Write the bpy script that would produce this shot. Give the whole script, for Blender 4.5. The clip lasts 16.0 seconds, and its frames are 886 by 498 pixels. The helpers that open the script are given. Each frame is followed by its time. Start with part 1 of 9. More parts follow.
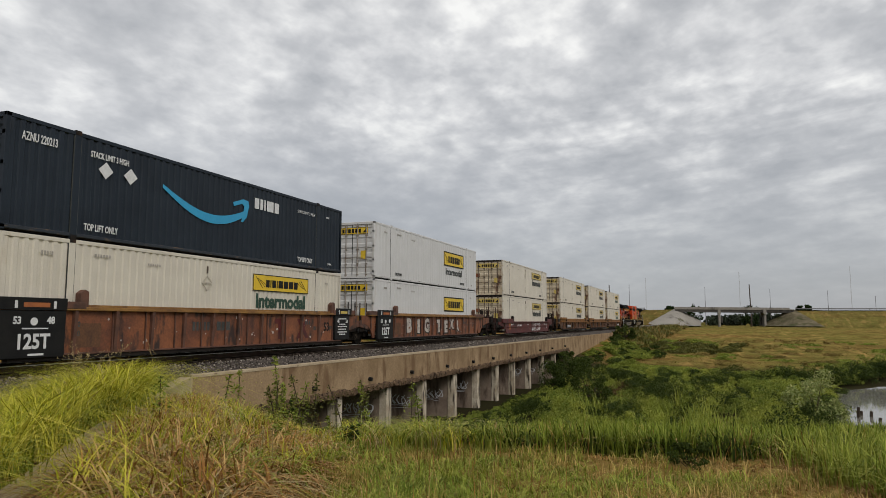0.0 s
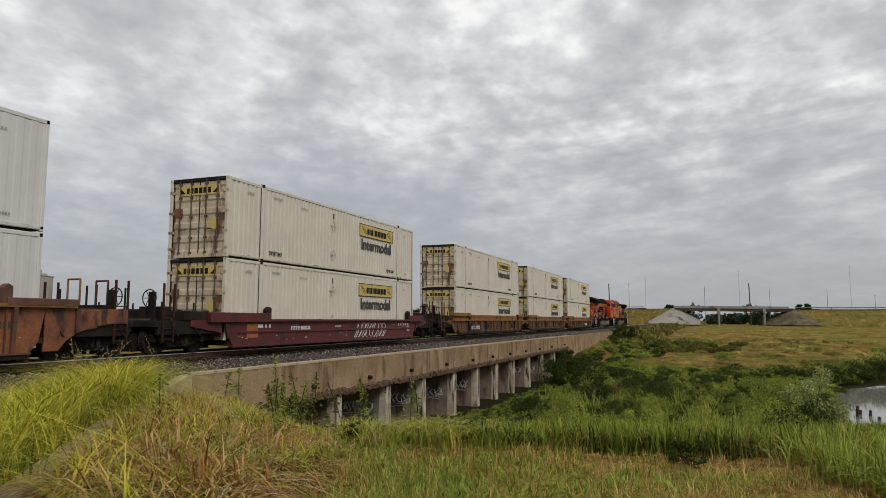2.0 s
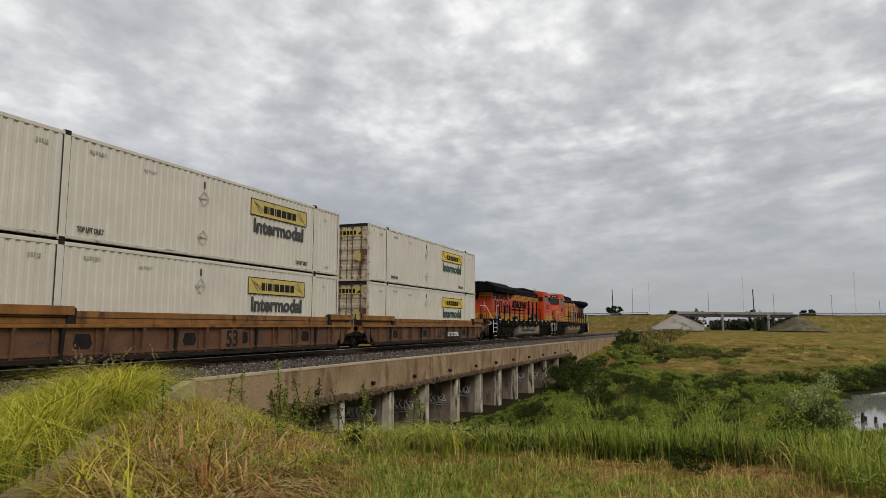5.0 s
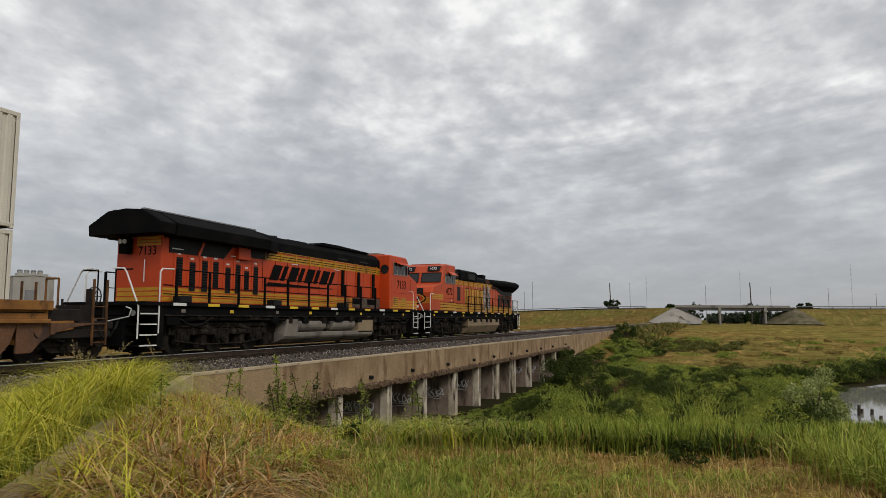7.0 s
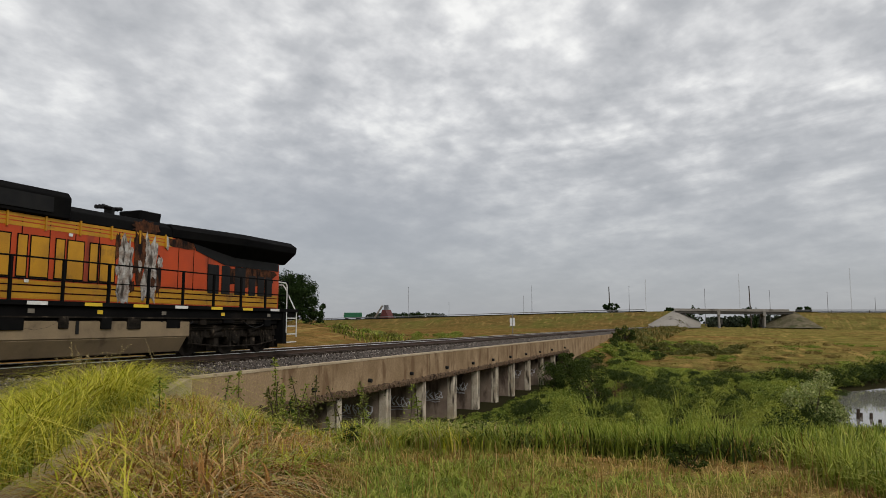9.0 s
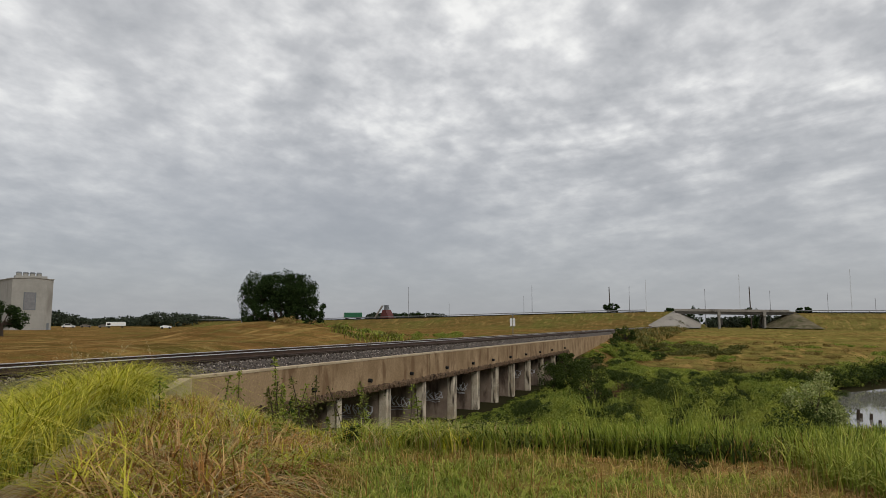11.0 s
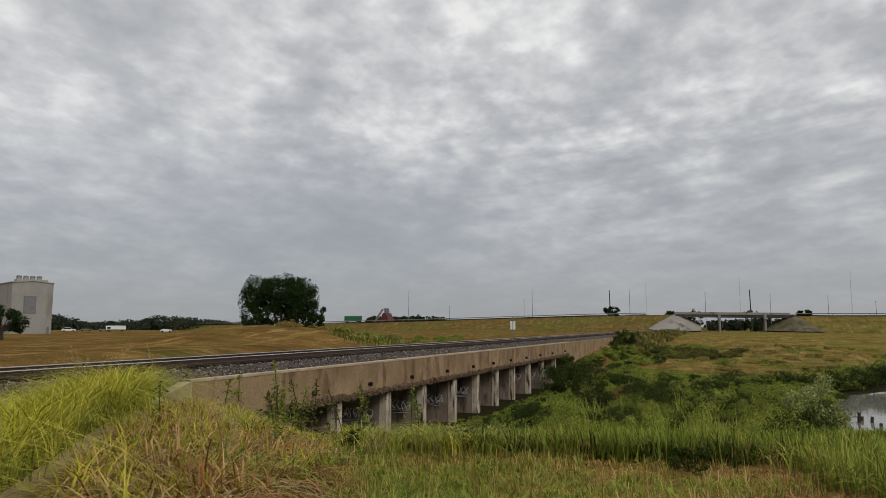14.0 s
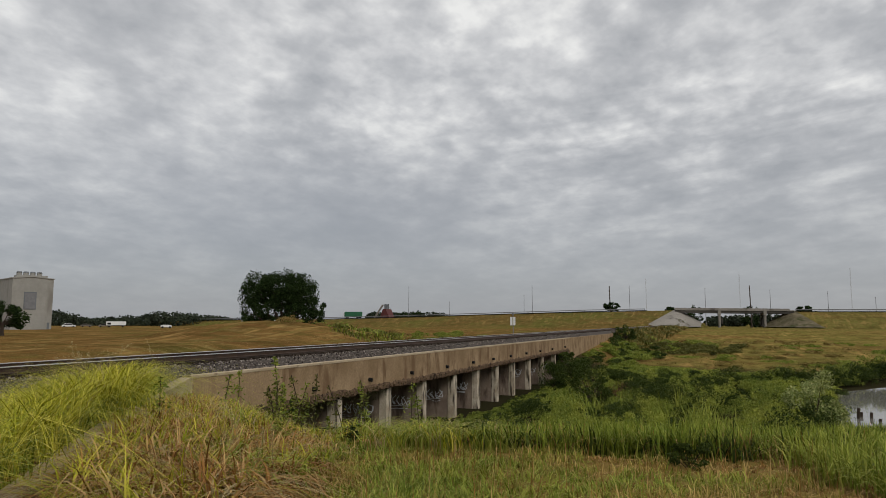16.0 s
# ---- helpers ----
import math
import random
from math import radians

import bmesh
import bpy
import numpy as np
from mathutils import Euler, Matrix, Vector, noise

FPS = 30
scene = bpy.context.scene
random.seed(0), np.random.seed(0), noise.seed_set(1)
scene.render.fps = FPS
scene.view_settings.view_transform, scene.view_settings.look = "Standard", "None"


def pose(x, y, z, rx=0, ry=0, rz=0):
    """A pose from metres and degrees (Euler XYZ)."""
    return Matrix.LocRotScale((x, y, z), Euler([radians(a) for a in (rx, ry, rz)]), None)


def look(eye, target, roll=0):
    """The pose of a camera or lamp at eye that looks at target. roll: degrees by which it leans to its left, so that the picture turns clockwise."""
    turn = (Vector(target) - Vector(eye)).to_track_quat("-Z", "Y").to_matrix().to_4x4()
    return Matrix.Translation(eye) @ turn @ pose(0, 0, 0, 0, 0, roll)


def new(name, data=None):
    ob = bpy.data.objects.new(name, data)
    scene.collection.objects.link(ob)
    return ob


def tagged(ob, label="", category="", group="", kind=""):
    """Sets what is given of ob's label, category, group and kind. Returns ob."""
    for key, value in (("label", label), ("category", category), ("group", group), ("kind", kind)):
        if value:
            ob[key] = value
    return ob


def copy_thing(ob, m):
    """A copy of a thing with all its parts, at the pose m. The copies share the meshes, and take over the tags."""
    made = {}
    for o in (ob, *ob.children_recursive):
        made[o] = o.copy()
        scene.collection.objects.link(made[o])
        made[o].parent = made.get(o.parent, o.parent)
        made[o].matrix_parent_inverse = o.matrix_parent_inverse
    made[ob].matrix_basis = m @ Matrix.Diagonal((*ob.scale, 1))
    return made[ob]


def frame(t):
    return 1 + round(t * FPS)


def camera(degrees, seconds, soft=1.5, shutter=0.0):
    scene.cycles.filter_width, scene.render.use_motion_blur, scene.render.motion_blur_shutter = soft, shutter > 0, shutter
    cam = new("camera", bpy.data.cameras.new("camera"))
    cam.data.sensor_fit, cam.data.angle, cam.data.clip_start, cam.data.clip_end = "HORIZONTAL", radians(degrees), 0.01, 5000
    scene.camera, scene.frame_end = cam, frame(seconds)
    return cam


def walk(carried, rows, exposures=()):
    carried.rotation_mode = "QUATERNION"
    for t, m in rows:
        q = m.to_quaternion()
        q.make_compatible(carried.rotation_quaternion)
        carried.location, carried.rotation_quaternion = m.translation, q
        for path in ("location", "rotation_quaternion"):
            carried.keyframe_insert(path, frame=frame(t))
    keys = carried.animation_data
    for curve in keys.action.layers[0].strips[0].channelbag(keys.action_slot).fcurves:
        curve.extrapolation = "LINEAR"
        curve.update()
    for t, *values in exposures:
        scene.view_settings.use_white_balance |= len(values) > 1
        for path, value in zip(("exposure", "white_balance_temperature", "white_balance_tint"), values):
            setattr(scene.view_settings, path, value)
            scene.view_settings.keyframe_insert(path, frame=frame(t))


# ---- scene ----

# World: z = 0 is the top of the rails, +Y runs along the track away from the camera.
TRACK_X = -16.84      # centre line of the track
SPEED = 17.22         # metres a second, towards -Y
cam = camera(65.95, 16.0, soft=0.65)


def aim(tilt, lean, turn):
    """A hand-held pose: tilt up, lean, and turn to the right of +Y, in degrees."""
    t, a = radians(tilt), radians(turn)
    way = Vector((math.sin(a) * math.cos(t), math.cos(a) * math.cos(t), math.sin(t)))
    return look(CAM_EYE, Vector(CAM_EYE) + way, -lean)


CAM_EYE = (0.0, 0.0, 1.10)
AIMS = [
    (0.0, 6.068, -0.020, -21.171),
    (0.5, 6.069, -0.026, -21.157),
    (1.0, 6.075, -0.016, -21.158),
    (1.5, 6.087, 0.049, -21.167),
    (2.0, 5.931, -0.116, -21.148),
    (2.5, 5.958, 0.001, -21.164),
    (3.0, 6.087, -0.045, -21.153),
    (3.5, 6.060, -0.064, -21.205),
    (4.0, 6.083, 0.036, -21.262),
    (4.2, 6.219, -0.099, -21.171),
    (6.3, 6.509, -0.112, -21.801),
    (6.5, 6.573, -0.216, -21.377),
    (7.0, 5.922, 0.019, -21.215),
    (7.5, 6.323, -0.062, -21.207),
    (8.0, 6.311, -0.125, -21.198),
    (8.5, 6.191, -0.024, -21.154),
    (9.0, 6.185, -0.062, -21.149),
    (11.5, 6.211, -0.136, -21.168),
    (12.0, 6.331, 0.016, -21.185),
    (12.5, 6.235, -0.015, -21.154),
    (13.0, 6.409, 0.086, -21.172),
    (13.5, 7.028, -0.200, -21.222),
    (14.0, 6.467, -0.072, -21.182),
    (14.5, 6.183, -0.071, -21.185),
    (15.0, 6.182, -0.067, -21.193),
    (15.5, 6.111, -0.067, -21.193),
    (16.0, 6.120, -0.081, -21.183),
]
walk(cam, [(t, aim(a, b, c)) for t, a, b, c in AIMS], exposures=((0.0, 0.0), (9.2, -0.02), (11.3, -0.07), (13.2, -0.09), (13.9, -0.18), (16.0, -0.18)))

# ---- sky and light ----
SUN_AZIMUTH, SUN_HEIGHT = 125.0, 42.0   # degrees clockwise from +Y, degrees up


def build_world():
    world = bpy.data.worlds.new("overcast_sky")
    scene.world = world
    world.use_nodes = True
    nt = world.node_tree
    nt.nodes.clear()
    N, L = nt.nodes.new, nt.links.new
    out, bg = N("ShaderNodeOutputWorld"), N("ShaderNodeBackground")
    co, sep = N("ShaderNodeTexCoord"), N("ShaderNodeSeparateXYZ")
    L(co.outputs["Generated"], sep.inputs[0])

    def math_node(op, a, b=0.0):
        n = N("ShaderNodeMath")
        n.operation = op
        for i, v in enumerate((a, b)):
            if isinstance(v, (int, float)):
                n.inputs[i].default_value = v
            else:
                L(v, n.inputs[i])
        return n.outputs[0]

    up = math_node("ADD", math_node("MAXIMUM", sep.outputs[2], 0.0), 0.26)
    u = math_node("DIVIDE", sep.outputs[0], up)
    v = math_node("DIVIDE", sep.outputs[1], up)
    comb = N("ShaderNodeCombineXYZ")
    L(u, comb.inputs[0])
    L(v, comb.inputs[1])

    def cloud(scale, detail, rough, shift, turn, stretch, warp=0.6):
        mp = N("ShaderNodeMapping")
        mp.inputs["Location"].default_value = shift
        mp.inputs["Rotation"].default_value = (0, 0, radians(turn))
        mp.inputs["Scale"].default_value = stretch
        L(comb.outputs[0], mp.inputs[0])
        n = N("ShaderNodeTexNoise")
        n.inputs["Scale"].default_value = scale
        n.inputs["Detail"].default_value = detail
        n.inputs["Roughness"].default_value = rough
        n.inputs["Distortion"].default_value = warp
        L(mp.outputs[0], n.inputs["Vector"])
        return n.outputs["Fac"]

    big = cloud(1.0, 3.0, 0.5, (1.3, 4.7, 0), 62, (1.0, 0.8, 1), 0.1)
    mid = cloud(4.2, 4.0, 0.5, (0.4, 5.2, 0), 40, (1.0, 0.85, 1), 0.12)
    fine = cloud(13.0, 4.0, 0.55, (7.7, 2.1, 0), 30, (1.0, 0.85, 1), 0.1)
    s = math_node("ADD", math_node("MULTIPLY", big, 0.75), math_node("MULTIPLY", mid, 0.9))
    s = math_node("ADD", s, math_node("MULTIPLY", fine, 0.50))

    def step(x, lo, hi):
        n = N("ShaderNodeMapRange")
        n.interpolation_type = "SMOOTHSTEP"
        n.inputs["From Min"].default_value, n.inputs["From Max"].default_value = lo, hi
        L(x, n.inputs["Value"])
        return n.outputs[0]

    # small bright cells high up, and long level rows of cloud to the north and east
    az = math_node("ARCTAN2", sep.outputs[0], sep.outputs[1])
    cells = cloud(11.0, 3.5, 0.5, (2.2, 9.1, 0), 20, (1.0, 0.9, 1), 0.25)
    where = math_node("MULTIPLY", step(sep.outputs[2], 0.12, 0.26), step(az, -0.85, -0.5))
    s = math_node("ADD", s, math_node("MULTIPLY", math_node("MULTIPLY", math_node("SUBTRACT", cells, 0.51), 0.55), where))
    rise = math_node("SUBTRACT", sep.outputs[2], math_node("MULTIPLY", az, 0.09))
    rows_at = N("ShaderNodeCombineXYZ")
    L(math_node("MULTIPLY", az, 5.0), rows_at.inputs[0])
    L(math_node("MULTIPLY", rise, 48.0), rows_at.inputs[1])
    rows = N("ShaderNodeTexNoise")
    rows.inputs["Scale"].default_value, rows.inputs["Detail"].default_value = 1.0, 4.0
    rows.inputs["Distortion"].default_value = 0.3
    L(rows_at.outputs[0], rows.inputs["Vector"])
    where = math_node("MULTIPLY", step(az, -0.55, -0.1), math_node("MULTIPLY", step(sep.outputs[2], 0.04, 0.12), step(sep.outputs[2], 0.38, 0.25)))
    s = math_node("ADD", s, math_node("MULTIPLY", math_node("MULTIPLY", math_node("SUBTRACT", rows.outputs["Fac"], 0.44), 0.60), where))
    ramp = N("ShaderNodeValToRGB")
    L(math_node("MULTIPLY", s, 0.476), ramp.inputs[0])
    el = ramp.color_ramp.elements
    el[0].position, el[0].color = 0.36, (0.43, 0.44, 0.455, 1)
    el[1].position, el[1].color = 0.63, (0.97, 0.965, 0.94, 1)
    e = el.new(0.47)
    e.color = (0.57, 0.575, 0.585, 1)
    e = el.new(0.55)
    e.color = (0.74, 0.74, 0.74, 1)
    # a plain grey-blue veil towards the horizon
    veil = N("ShaderNodeMapRange")
    veil.interpolation_type = "SMOOTHSTEP"
    veil.inputs["From Min"].default_value = 0.0
    veil.inputs["From Max"].default_value = 0.345
    veil.inputs["To Min"].default_value = 0.93
    veil.inputs["To Max"].default_value = 0.0
    L(sep.outputs[2], veil.inputs["Value"])
    sheet = math_node("MULTIPLY", math_node("MULTIPLY", math_node("MULTIPLY", step(az, -0.1, -0.4), step(az, -0.95, -0.7)), math_node("MULTIPLY", step(sep.outputs[2], 0.34, 0.16), step(sep.outputs[2], 0.03, 0.12))), 0.36)
    mix = N("ShaderNodeMix")
    mix.data_type = "RGBA"
    L(math_node("MAXIMUM", veil.outputs[0], math_node("ADD", math_node("MULTIPLY", veil.outputs[0], 0.7), sheet)), mix.inputs[0])
    L(ramp.outputs[0], mix.inputs[6])
    # brighter towards the east
    side = N("ShaderNodeMapRange")
    side.inputs["From Min"].default_value, side.inputs["From Max"].default_value = -0.6, 0.2
    L(sep.outputs[0], side.inputs["Value"])
    haze = N("ShaderNodeMix")
    haze.data_type = "RGBA"
    L(side.outputs[0], haze.inputs[0])
    haze.inputs[6].default_value = (0.325, 0.340, 0.372, 1)
    haze.inputs[7].default_value = (0.36, 0.372, 0.396, 1)
    L(haze.outputs[2], mix.inputs[7])
    # the sky proper, thin through the cloud
    sky = N("ShaderNodeTexSky")
    sky.sky_type = "NISHITA"
    sky.sun_disc = False
    sky.sun_elevation = radians(SUN_HEIGHT)
    sky.sun_rotation = radians(SUN_AZIMUTH)
    scaled = N("ShaderNodeVectorMath")
    scaled.operation = "SCALE"
    L(sky.outputs[0], scaled.inputs[0])
    scaled.inputs["Scale"].default_value = 0.05
    add = N("ShaderNodeMix")
    add.data_type, add.blend_type = "RGBA", "ADD"
    add.inputs[0].default_value = 0.2
    L(mix.outputs[2], add.inputs[6])
    L(scaled.outputs[0], add.inputs[7])
    L(add.outputs[2], bg.inputs["Color"])
    bg.inputs["Strength"].default_value = 0.95
    L(bg.outputs[0], out.inputs[0])


build_world()
sun = new("sun", bpy.data.lights.new("sun", "SUN"))
sun.data.energy, sun.data.angle, sun.data.color = 1.5, radians(24), (1.0, 0.965, 0.91)
_a, _h = radians(SUN_AZIMUTH), radians(SUN_HEIGHT)
_way = Vector((math.sin(_a) * math.cos(_h), math.cos(_a) * math.cos(_h), math.sin(_h)))
sun.matrix_world = look(_way * 60, (0, 0, 0))
# ---- materials ----
def surface(name, c1, c2, scale=3.0, rough=0.7, metal=0.0, bump=0.0, fine=40.0, stain=None, stain_at=0.6, stain_scale=1.2,
            streak=1.0, island=None, rough2=None, random_tint=0.0, spec=0.5, stretch=(1, 1, 1), grain=0.16, dark=0.62):
    """A node material: two colours mixed by coarse and fine noise, stains with runs, bump, and changes from piece to piece."""
    m = bpy.data.materials.new(name)
    m.use_nodes = True
    nt = m.node_tree
    N, L = nt.nodes.new, nt.links.new
    b = nt.nodes["Principled BSDF"]
    co = N("ShaderNodeTexCoord").outputs["Object"]
    mp = N("ShaderNodeMapping")
    mp.inputs["Scale"].default_value = stretch
    L(co, mp.inputs[0])
    co2 = mp.outputs[0]

    def noise_tex(sc, det, vec):
        n = N("ShaderNodeTexNoise")
        n.inputs["Scale"].default_value, n.inputs["Detail"].default_value = sc, det
        n.inputs["Roughness"].default_value = 0.6
        L(vec, n.inputs["Vector"])
        return n.outputs["Fac"]

    def mix(fac, a, bb, blend="MIX"):
        n = N("ShaderNodeMix")
        n.data_type, n.blend_type = "RGBA", blend
        for sock, v in ((n.inputs[0], fac), (n.inputs[6], a), (n.inputs[7], bb)):
            if isinstance(v, (int, float)):
                sock.default_value = v
            elif isinstance(v, tuple):
                sock.default_value = (*v[:3], 1)
            else:
                L(v, sock)
        return n.outputs[2]

    def ramp(x, lo, hi):
        n = N("ShaderNodeMapRange")
        n.inputs["From Min"].default_value, n.inputs["From Max"].default_value = lo, hi
        L(x, n.inputs["Value"])
        return n.outputs[0]

    coarse, small = noise_tex(scale, 4.0, co2), noise_tex(fine, 3.0, co2)
    col = mix(ramp(coarse, 0.35, 0.65), c1, c2)
    col = mix(ramp(small, 0.3, 0.7), mix(grain, col, (0.0, 0.0, 0.0)), col)
    if island:
        geo = N("ShaderNodeNewGeometry")
        rnd = geo.outputs["Random Per Island"]
        col = mix(ramp(rnd, 0.5, 1.0), mix(ramp(rnd, 0.0, 0.4), mix(dark, col, (0.0, 0.0, 0.0)), col), island)
    if random_tint:
        info = N("ShaderNodeObjectInfo")
        hsv = N("ShaderNodeHueSaturation")
        mr = N("ShaderNodeMapRange")
        mr.inputs["To Min"].default_value, mr.inputs["To Max"].default_value = 1 - random_tint, 1 + random_tint
        L(info.outputs["Random"], mr.inputs["Value"])
        L(mr.outputs[0], hsv.inputs["Value"])
        L(col, hsv.inputs["Color"])
        col = hsv.outputs[0]
    rr = rough
    if stain:
        sm = N("ShaderNodeMapping")
        sm.inputs["Scale"].default_value = (1, 1, 1 / streak)
        L(co, sm.inputs[0])
        sn = noise_tex(stain_scale, 6.0, sm.outputs[0])
        f = ramp(sn, stain_at, stain_at + 0.12)
        col = mix(f, col, stain)
    L(col, b.inputs["Base Color"])
    b.inputs["Roughness"].default_value = rough
    b.inputs["Metallic"].default_value = metal
    b.inputs["Specular IOR Level"].default_value = min(spec, 0.1) if rough >= 0.85 else spec
    if rough2 is not None:
        n = N("ShaderNodeMapRange")
        n.inputs["To Min"].default_value, n.inputs["To Max"].default_value = rough, rough2
        L(coarse, n.inputs["Value"])
        L(n.outputs[0], b.inputs["Roughness"])
    if bump:
        bn = N("ShaderNodeBump")
        bn.inputs["Strength"].default_value = bump
        bn.inputs["Distance"].default_value = 0.02
        L(small, bn.inputs["Height"])
        L(bn.outputs[0], b.inputs["Normal"])
    return m


def foliage(name, c1, c2, c3, scale=0.35, rough=0.6, dark=0.62):
    """Leaf material: colours change over the stand and from leaf to leaf; a little light passes through."""
    m = surface(name, c1, c2, scale=scale, rough=rough, fine=9.0, island=c3, spec=0.06, dark=dark)
    nt = m.node_tree
    b = nt.nodes["Principled BSDF"]
    tr = nt.nodes.new("ShaderNodeBsdfTranslucent")
    mx = nt.nodes.new("ShaderNodeMixShader")
    src = b.inputs["Base Color"].links[0].from_socket
    nt.links.new(src, tr.inputs["Color"])
    mx.inputs[0].default_value = 0.2
    nt.links.new(b.outputs[0], mx.inputs[1])
    nt.links.new(tr.outputs[0], mx.inputs[2])
    nt.links.new(mx.outputs[0], nt.nodes["Material Output"].inputs["Surface"])
    return m


def meadow(name, leafy=False):
    """Dry grassland: straw, olive, green and bare brown patches at several scales; greener to the east, shade among
    creek plants and tall grass put into the colour.
    """
    m = bpy.data.materials.new(name)
    m.use_nodes = True
    nt = m.node_tree
    N, L = nt.nodes.new, nt.links.new
    b = nt.nodes["Principled BSDF"]
    co = N("ShaderNodeTexCoord").outputs["Object"]
    sep = N("ShaderNodeSeparateXYZ")
    L(co, sep.inputs[0])

    def noise_tex(sc, det, stretch=(1, 1, 1)):
        mp = N("ShaderNodeMapping")
        mp.inputs["Scale"].default_value = stretch
        L(co, mp.inputs[0])
        n = N("ShaderNodeTexNoise")
        n.inputs["Scale"].default_value, n.inputs["Detail"].default_value = sc, det
        n.inputs["Roughness"].default_value = 0.62
        L(mp.outputs[0], n.inputs["Vector"])
        return n.outputs["Fac"]

    def span(x, lo, hi, a=0.0, bb=1.0):
        n = N("ShaderNodeMapRange")
        for k, v in (("From Min", lo), ("From Max", hi), ("To Min", a), ("To Max", bb)):
            n.inputs[k].default_value = v
        L(x, n.inputs["Value"])
        return n.outputs[0]

    def calc(op, x, y):
        n = N("ShaderNodeMath")
        n.operation = op
        for k, v in ((0, x), (1, y)):
            if isinstance(v, float):
                n.inputs[k].default_value = v
            else:
                L(v, n.inputs[k])
        return n.outputs[0]

    def mix(fac, a, bb):
        n = N("ShaderNodeMix")
        n.data_type = "RGBA"
        for sock, v in ((n.inputs[0], fac), (n.inputs[6], a), (n.inputs[7], bb)):
            if isinstance(v, float):
                sock.default_value = v
            elif isinstance(v, tuple):
                sock.default_value = (*v, 1)
            else:
                L(v, sock)
        return n.outputs[2]

    wide, mid, small, fine = noise_tex(0.03, 5.0, (0.6, 1, 1)), noise_tex(0.16, 5.0, (0.7, 1, 1)), noise_tex(1.1, 4.0), noise_tex(9.0, 3.0)
    col = mix(span(mid, 0.40, 0.62), (0.275, 0.160, 0.052), (0.185, 0.098, 0.034))
    east = span(sep.outputs[0], -30, -5, 0.0, 0.15)
    bank = span(sep.outputs[1], 250, 345, 0.0, 0.07)
    f = span(calc("ADD", calc("ADD", wide, calc("MULTIPLY", mid, 0.35)), calc("MAXIMUM", east, bank)), 0.70, 0.81)
    col = mix(f, col, mix(span(small, 0.4, 0.6), (0.135, 0.145, 0.030), (0.24, 0.20, 0.05)))
    col = mix(span(small, 0.54, 0.68, 0.0, 0.55), col, (0.090, 0.072, 0.024))
    blot, blot2 = noise_tex(0.33, 6.0, (0.3, 1, 1)), noise_tex(0.8, 5.0, (0.35, 1, 1))
    col = mix(calc("MULTIPLY", span(blot, 0.48, 0.62, 0.0, 0.85), span(sep.outputs[0], -45, -8, 0.7, 1.0)), col, (0.085, 0.078, 0.020))
    col = mix(span(blot2, 0.52, 0.68, 0.0, 0.6), col, (0.36, 0.27, 0.10))
    col = mix(span(fine, 0.35, 0.65, 0.55, 0.0), col, (0.0, 0.0, 0.0))
    col = mix(calc("MULTIPLY", span(sep.outputs[0], -16, -4, 0.0, 0.30), span(mid, 0.35, 0.6, 0.0, 1.0)), col, (0.36, 0.25, 0.08))
    for seed, lo, hi, amount, tone in ((3.1, 0.50, 0.62, 0.65, (0.105, 0.060, 0.020)), (17.7, 0.54, 0.66, 0.6, (0.42, 0.265, 0.095)), (41.3, 0.55, 0.66, 0.5, (0.15, 0.14, 0.035))):
        mp = N("ShaderNodeMapping")
        mp.inputs["Location"].default_value = (seed, seed * 2, 0)
        mp.inputs["Rotation"].default_value = (0, 0, radians(-30))
        mp.inputs["Scale"].default_value = (1.0, 0.16, 1.0)
        L(co, mp.inputs[0])
        n = N("ShaderNodeTexNoise")
        n.inputs["Scale"].default_value, n.inputs["Detail"].default_value, n.inputs["Roughness"].default_value = 0.55, 6.0, 0.7
        L(mp.outputs[0], n.inputs["Vector"])
        col = mix(calc("MULTIPLY", span(n.outputs["Fac"], lo, hi, 0.0, amount), span(sep.outputs[1], 14, 30)), col, tone)
    # shade between the creek's plants, painted into the ground colour
    creek_shade = calc("MULTIPLY", span(sep.outputs[2], -0.95, -1.5), span(sep.outputs[1], 84, 78))
    creek_shade = calc("MULTIPLY", creek_shade, span(sep.outputs[0], -26, -23))
    # the same for shade under the tall grass near the wing wall
    grass_shade = span(calc("ADD", sep.outputs[0], calc("MULTIPLY", sep.outputs[1], 0.25)), -2.3, -3.3)
    grass_shade = calc("MULTIPLY", grass_shade, calc("MULTIPLY", span(sep.outputs[0], -14.0, -13.3), span(sep.outputs[1], 30, 26)))
    grass_shade = calc("MULTIPLY", grass_shade, span(sep.outputs[1], 0.5, 2.0))
    col = mix(calc("MULTIPLY", grass_shade, 0.85), col, (0.055, 0.040, 0.018))
    col = mix(creek_shade, col, (0.028, 0.025, 0.012))
    col = mix(span(sep.outputs[1], 285, 345, 0.0, 0.32), col, (0.085, 0.080, 0.026))
    if leafy:
        geo = N("ShaderNodeNewGeometry")
        rnd = geo.outputs["Random Per Island"]
        col = mix(span(rnd, 0.2, 1.0, 0.0, 0.75), col, (0.36, 0.27, 0.10))
    L(col, b.inputs["Base Color"])
    b.inputs["Roughness"].default_value = 0.95
    b.inputs["Specular IOR Level"].default_value = 0.0
    bn = N("ShaderNodeBump")
    bn.inputs["Strength"].default_value, bn.inputs["Distance"].default_value = 0.8, 0.06
    L(small, bn.inputs["Height"])
    if not leafy:
        L(bn.outputs[0], b.inputs["Normal"])
    return m


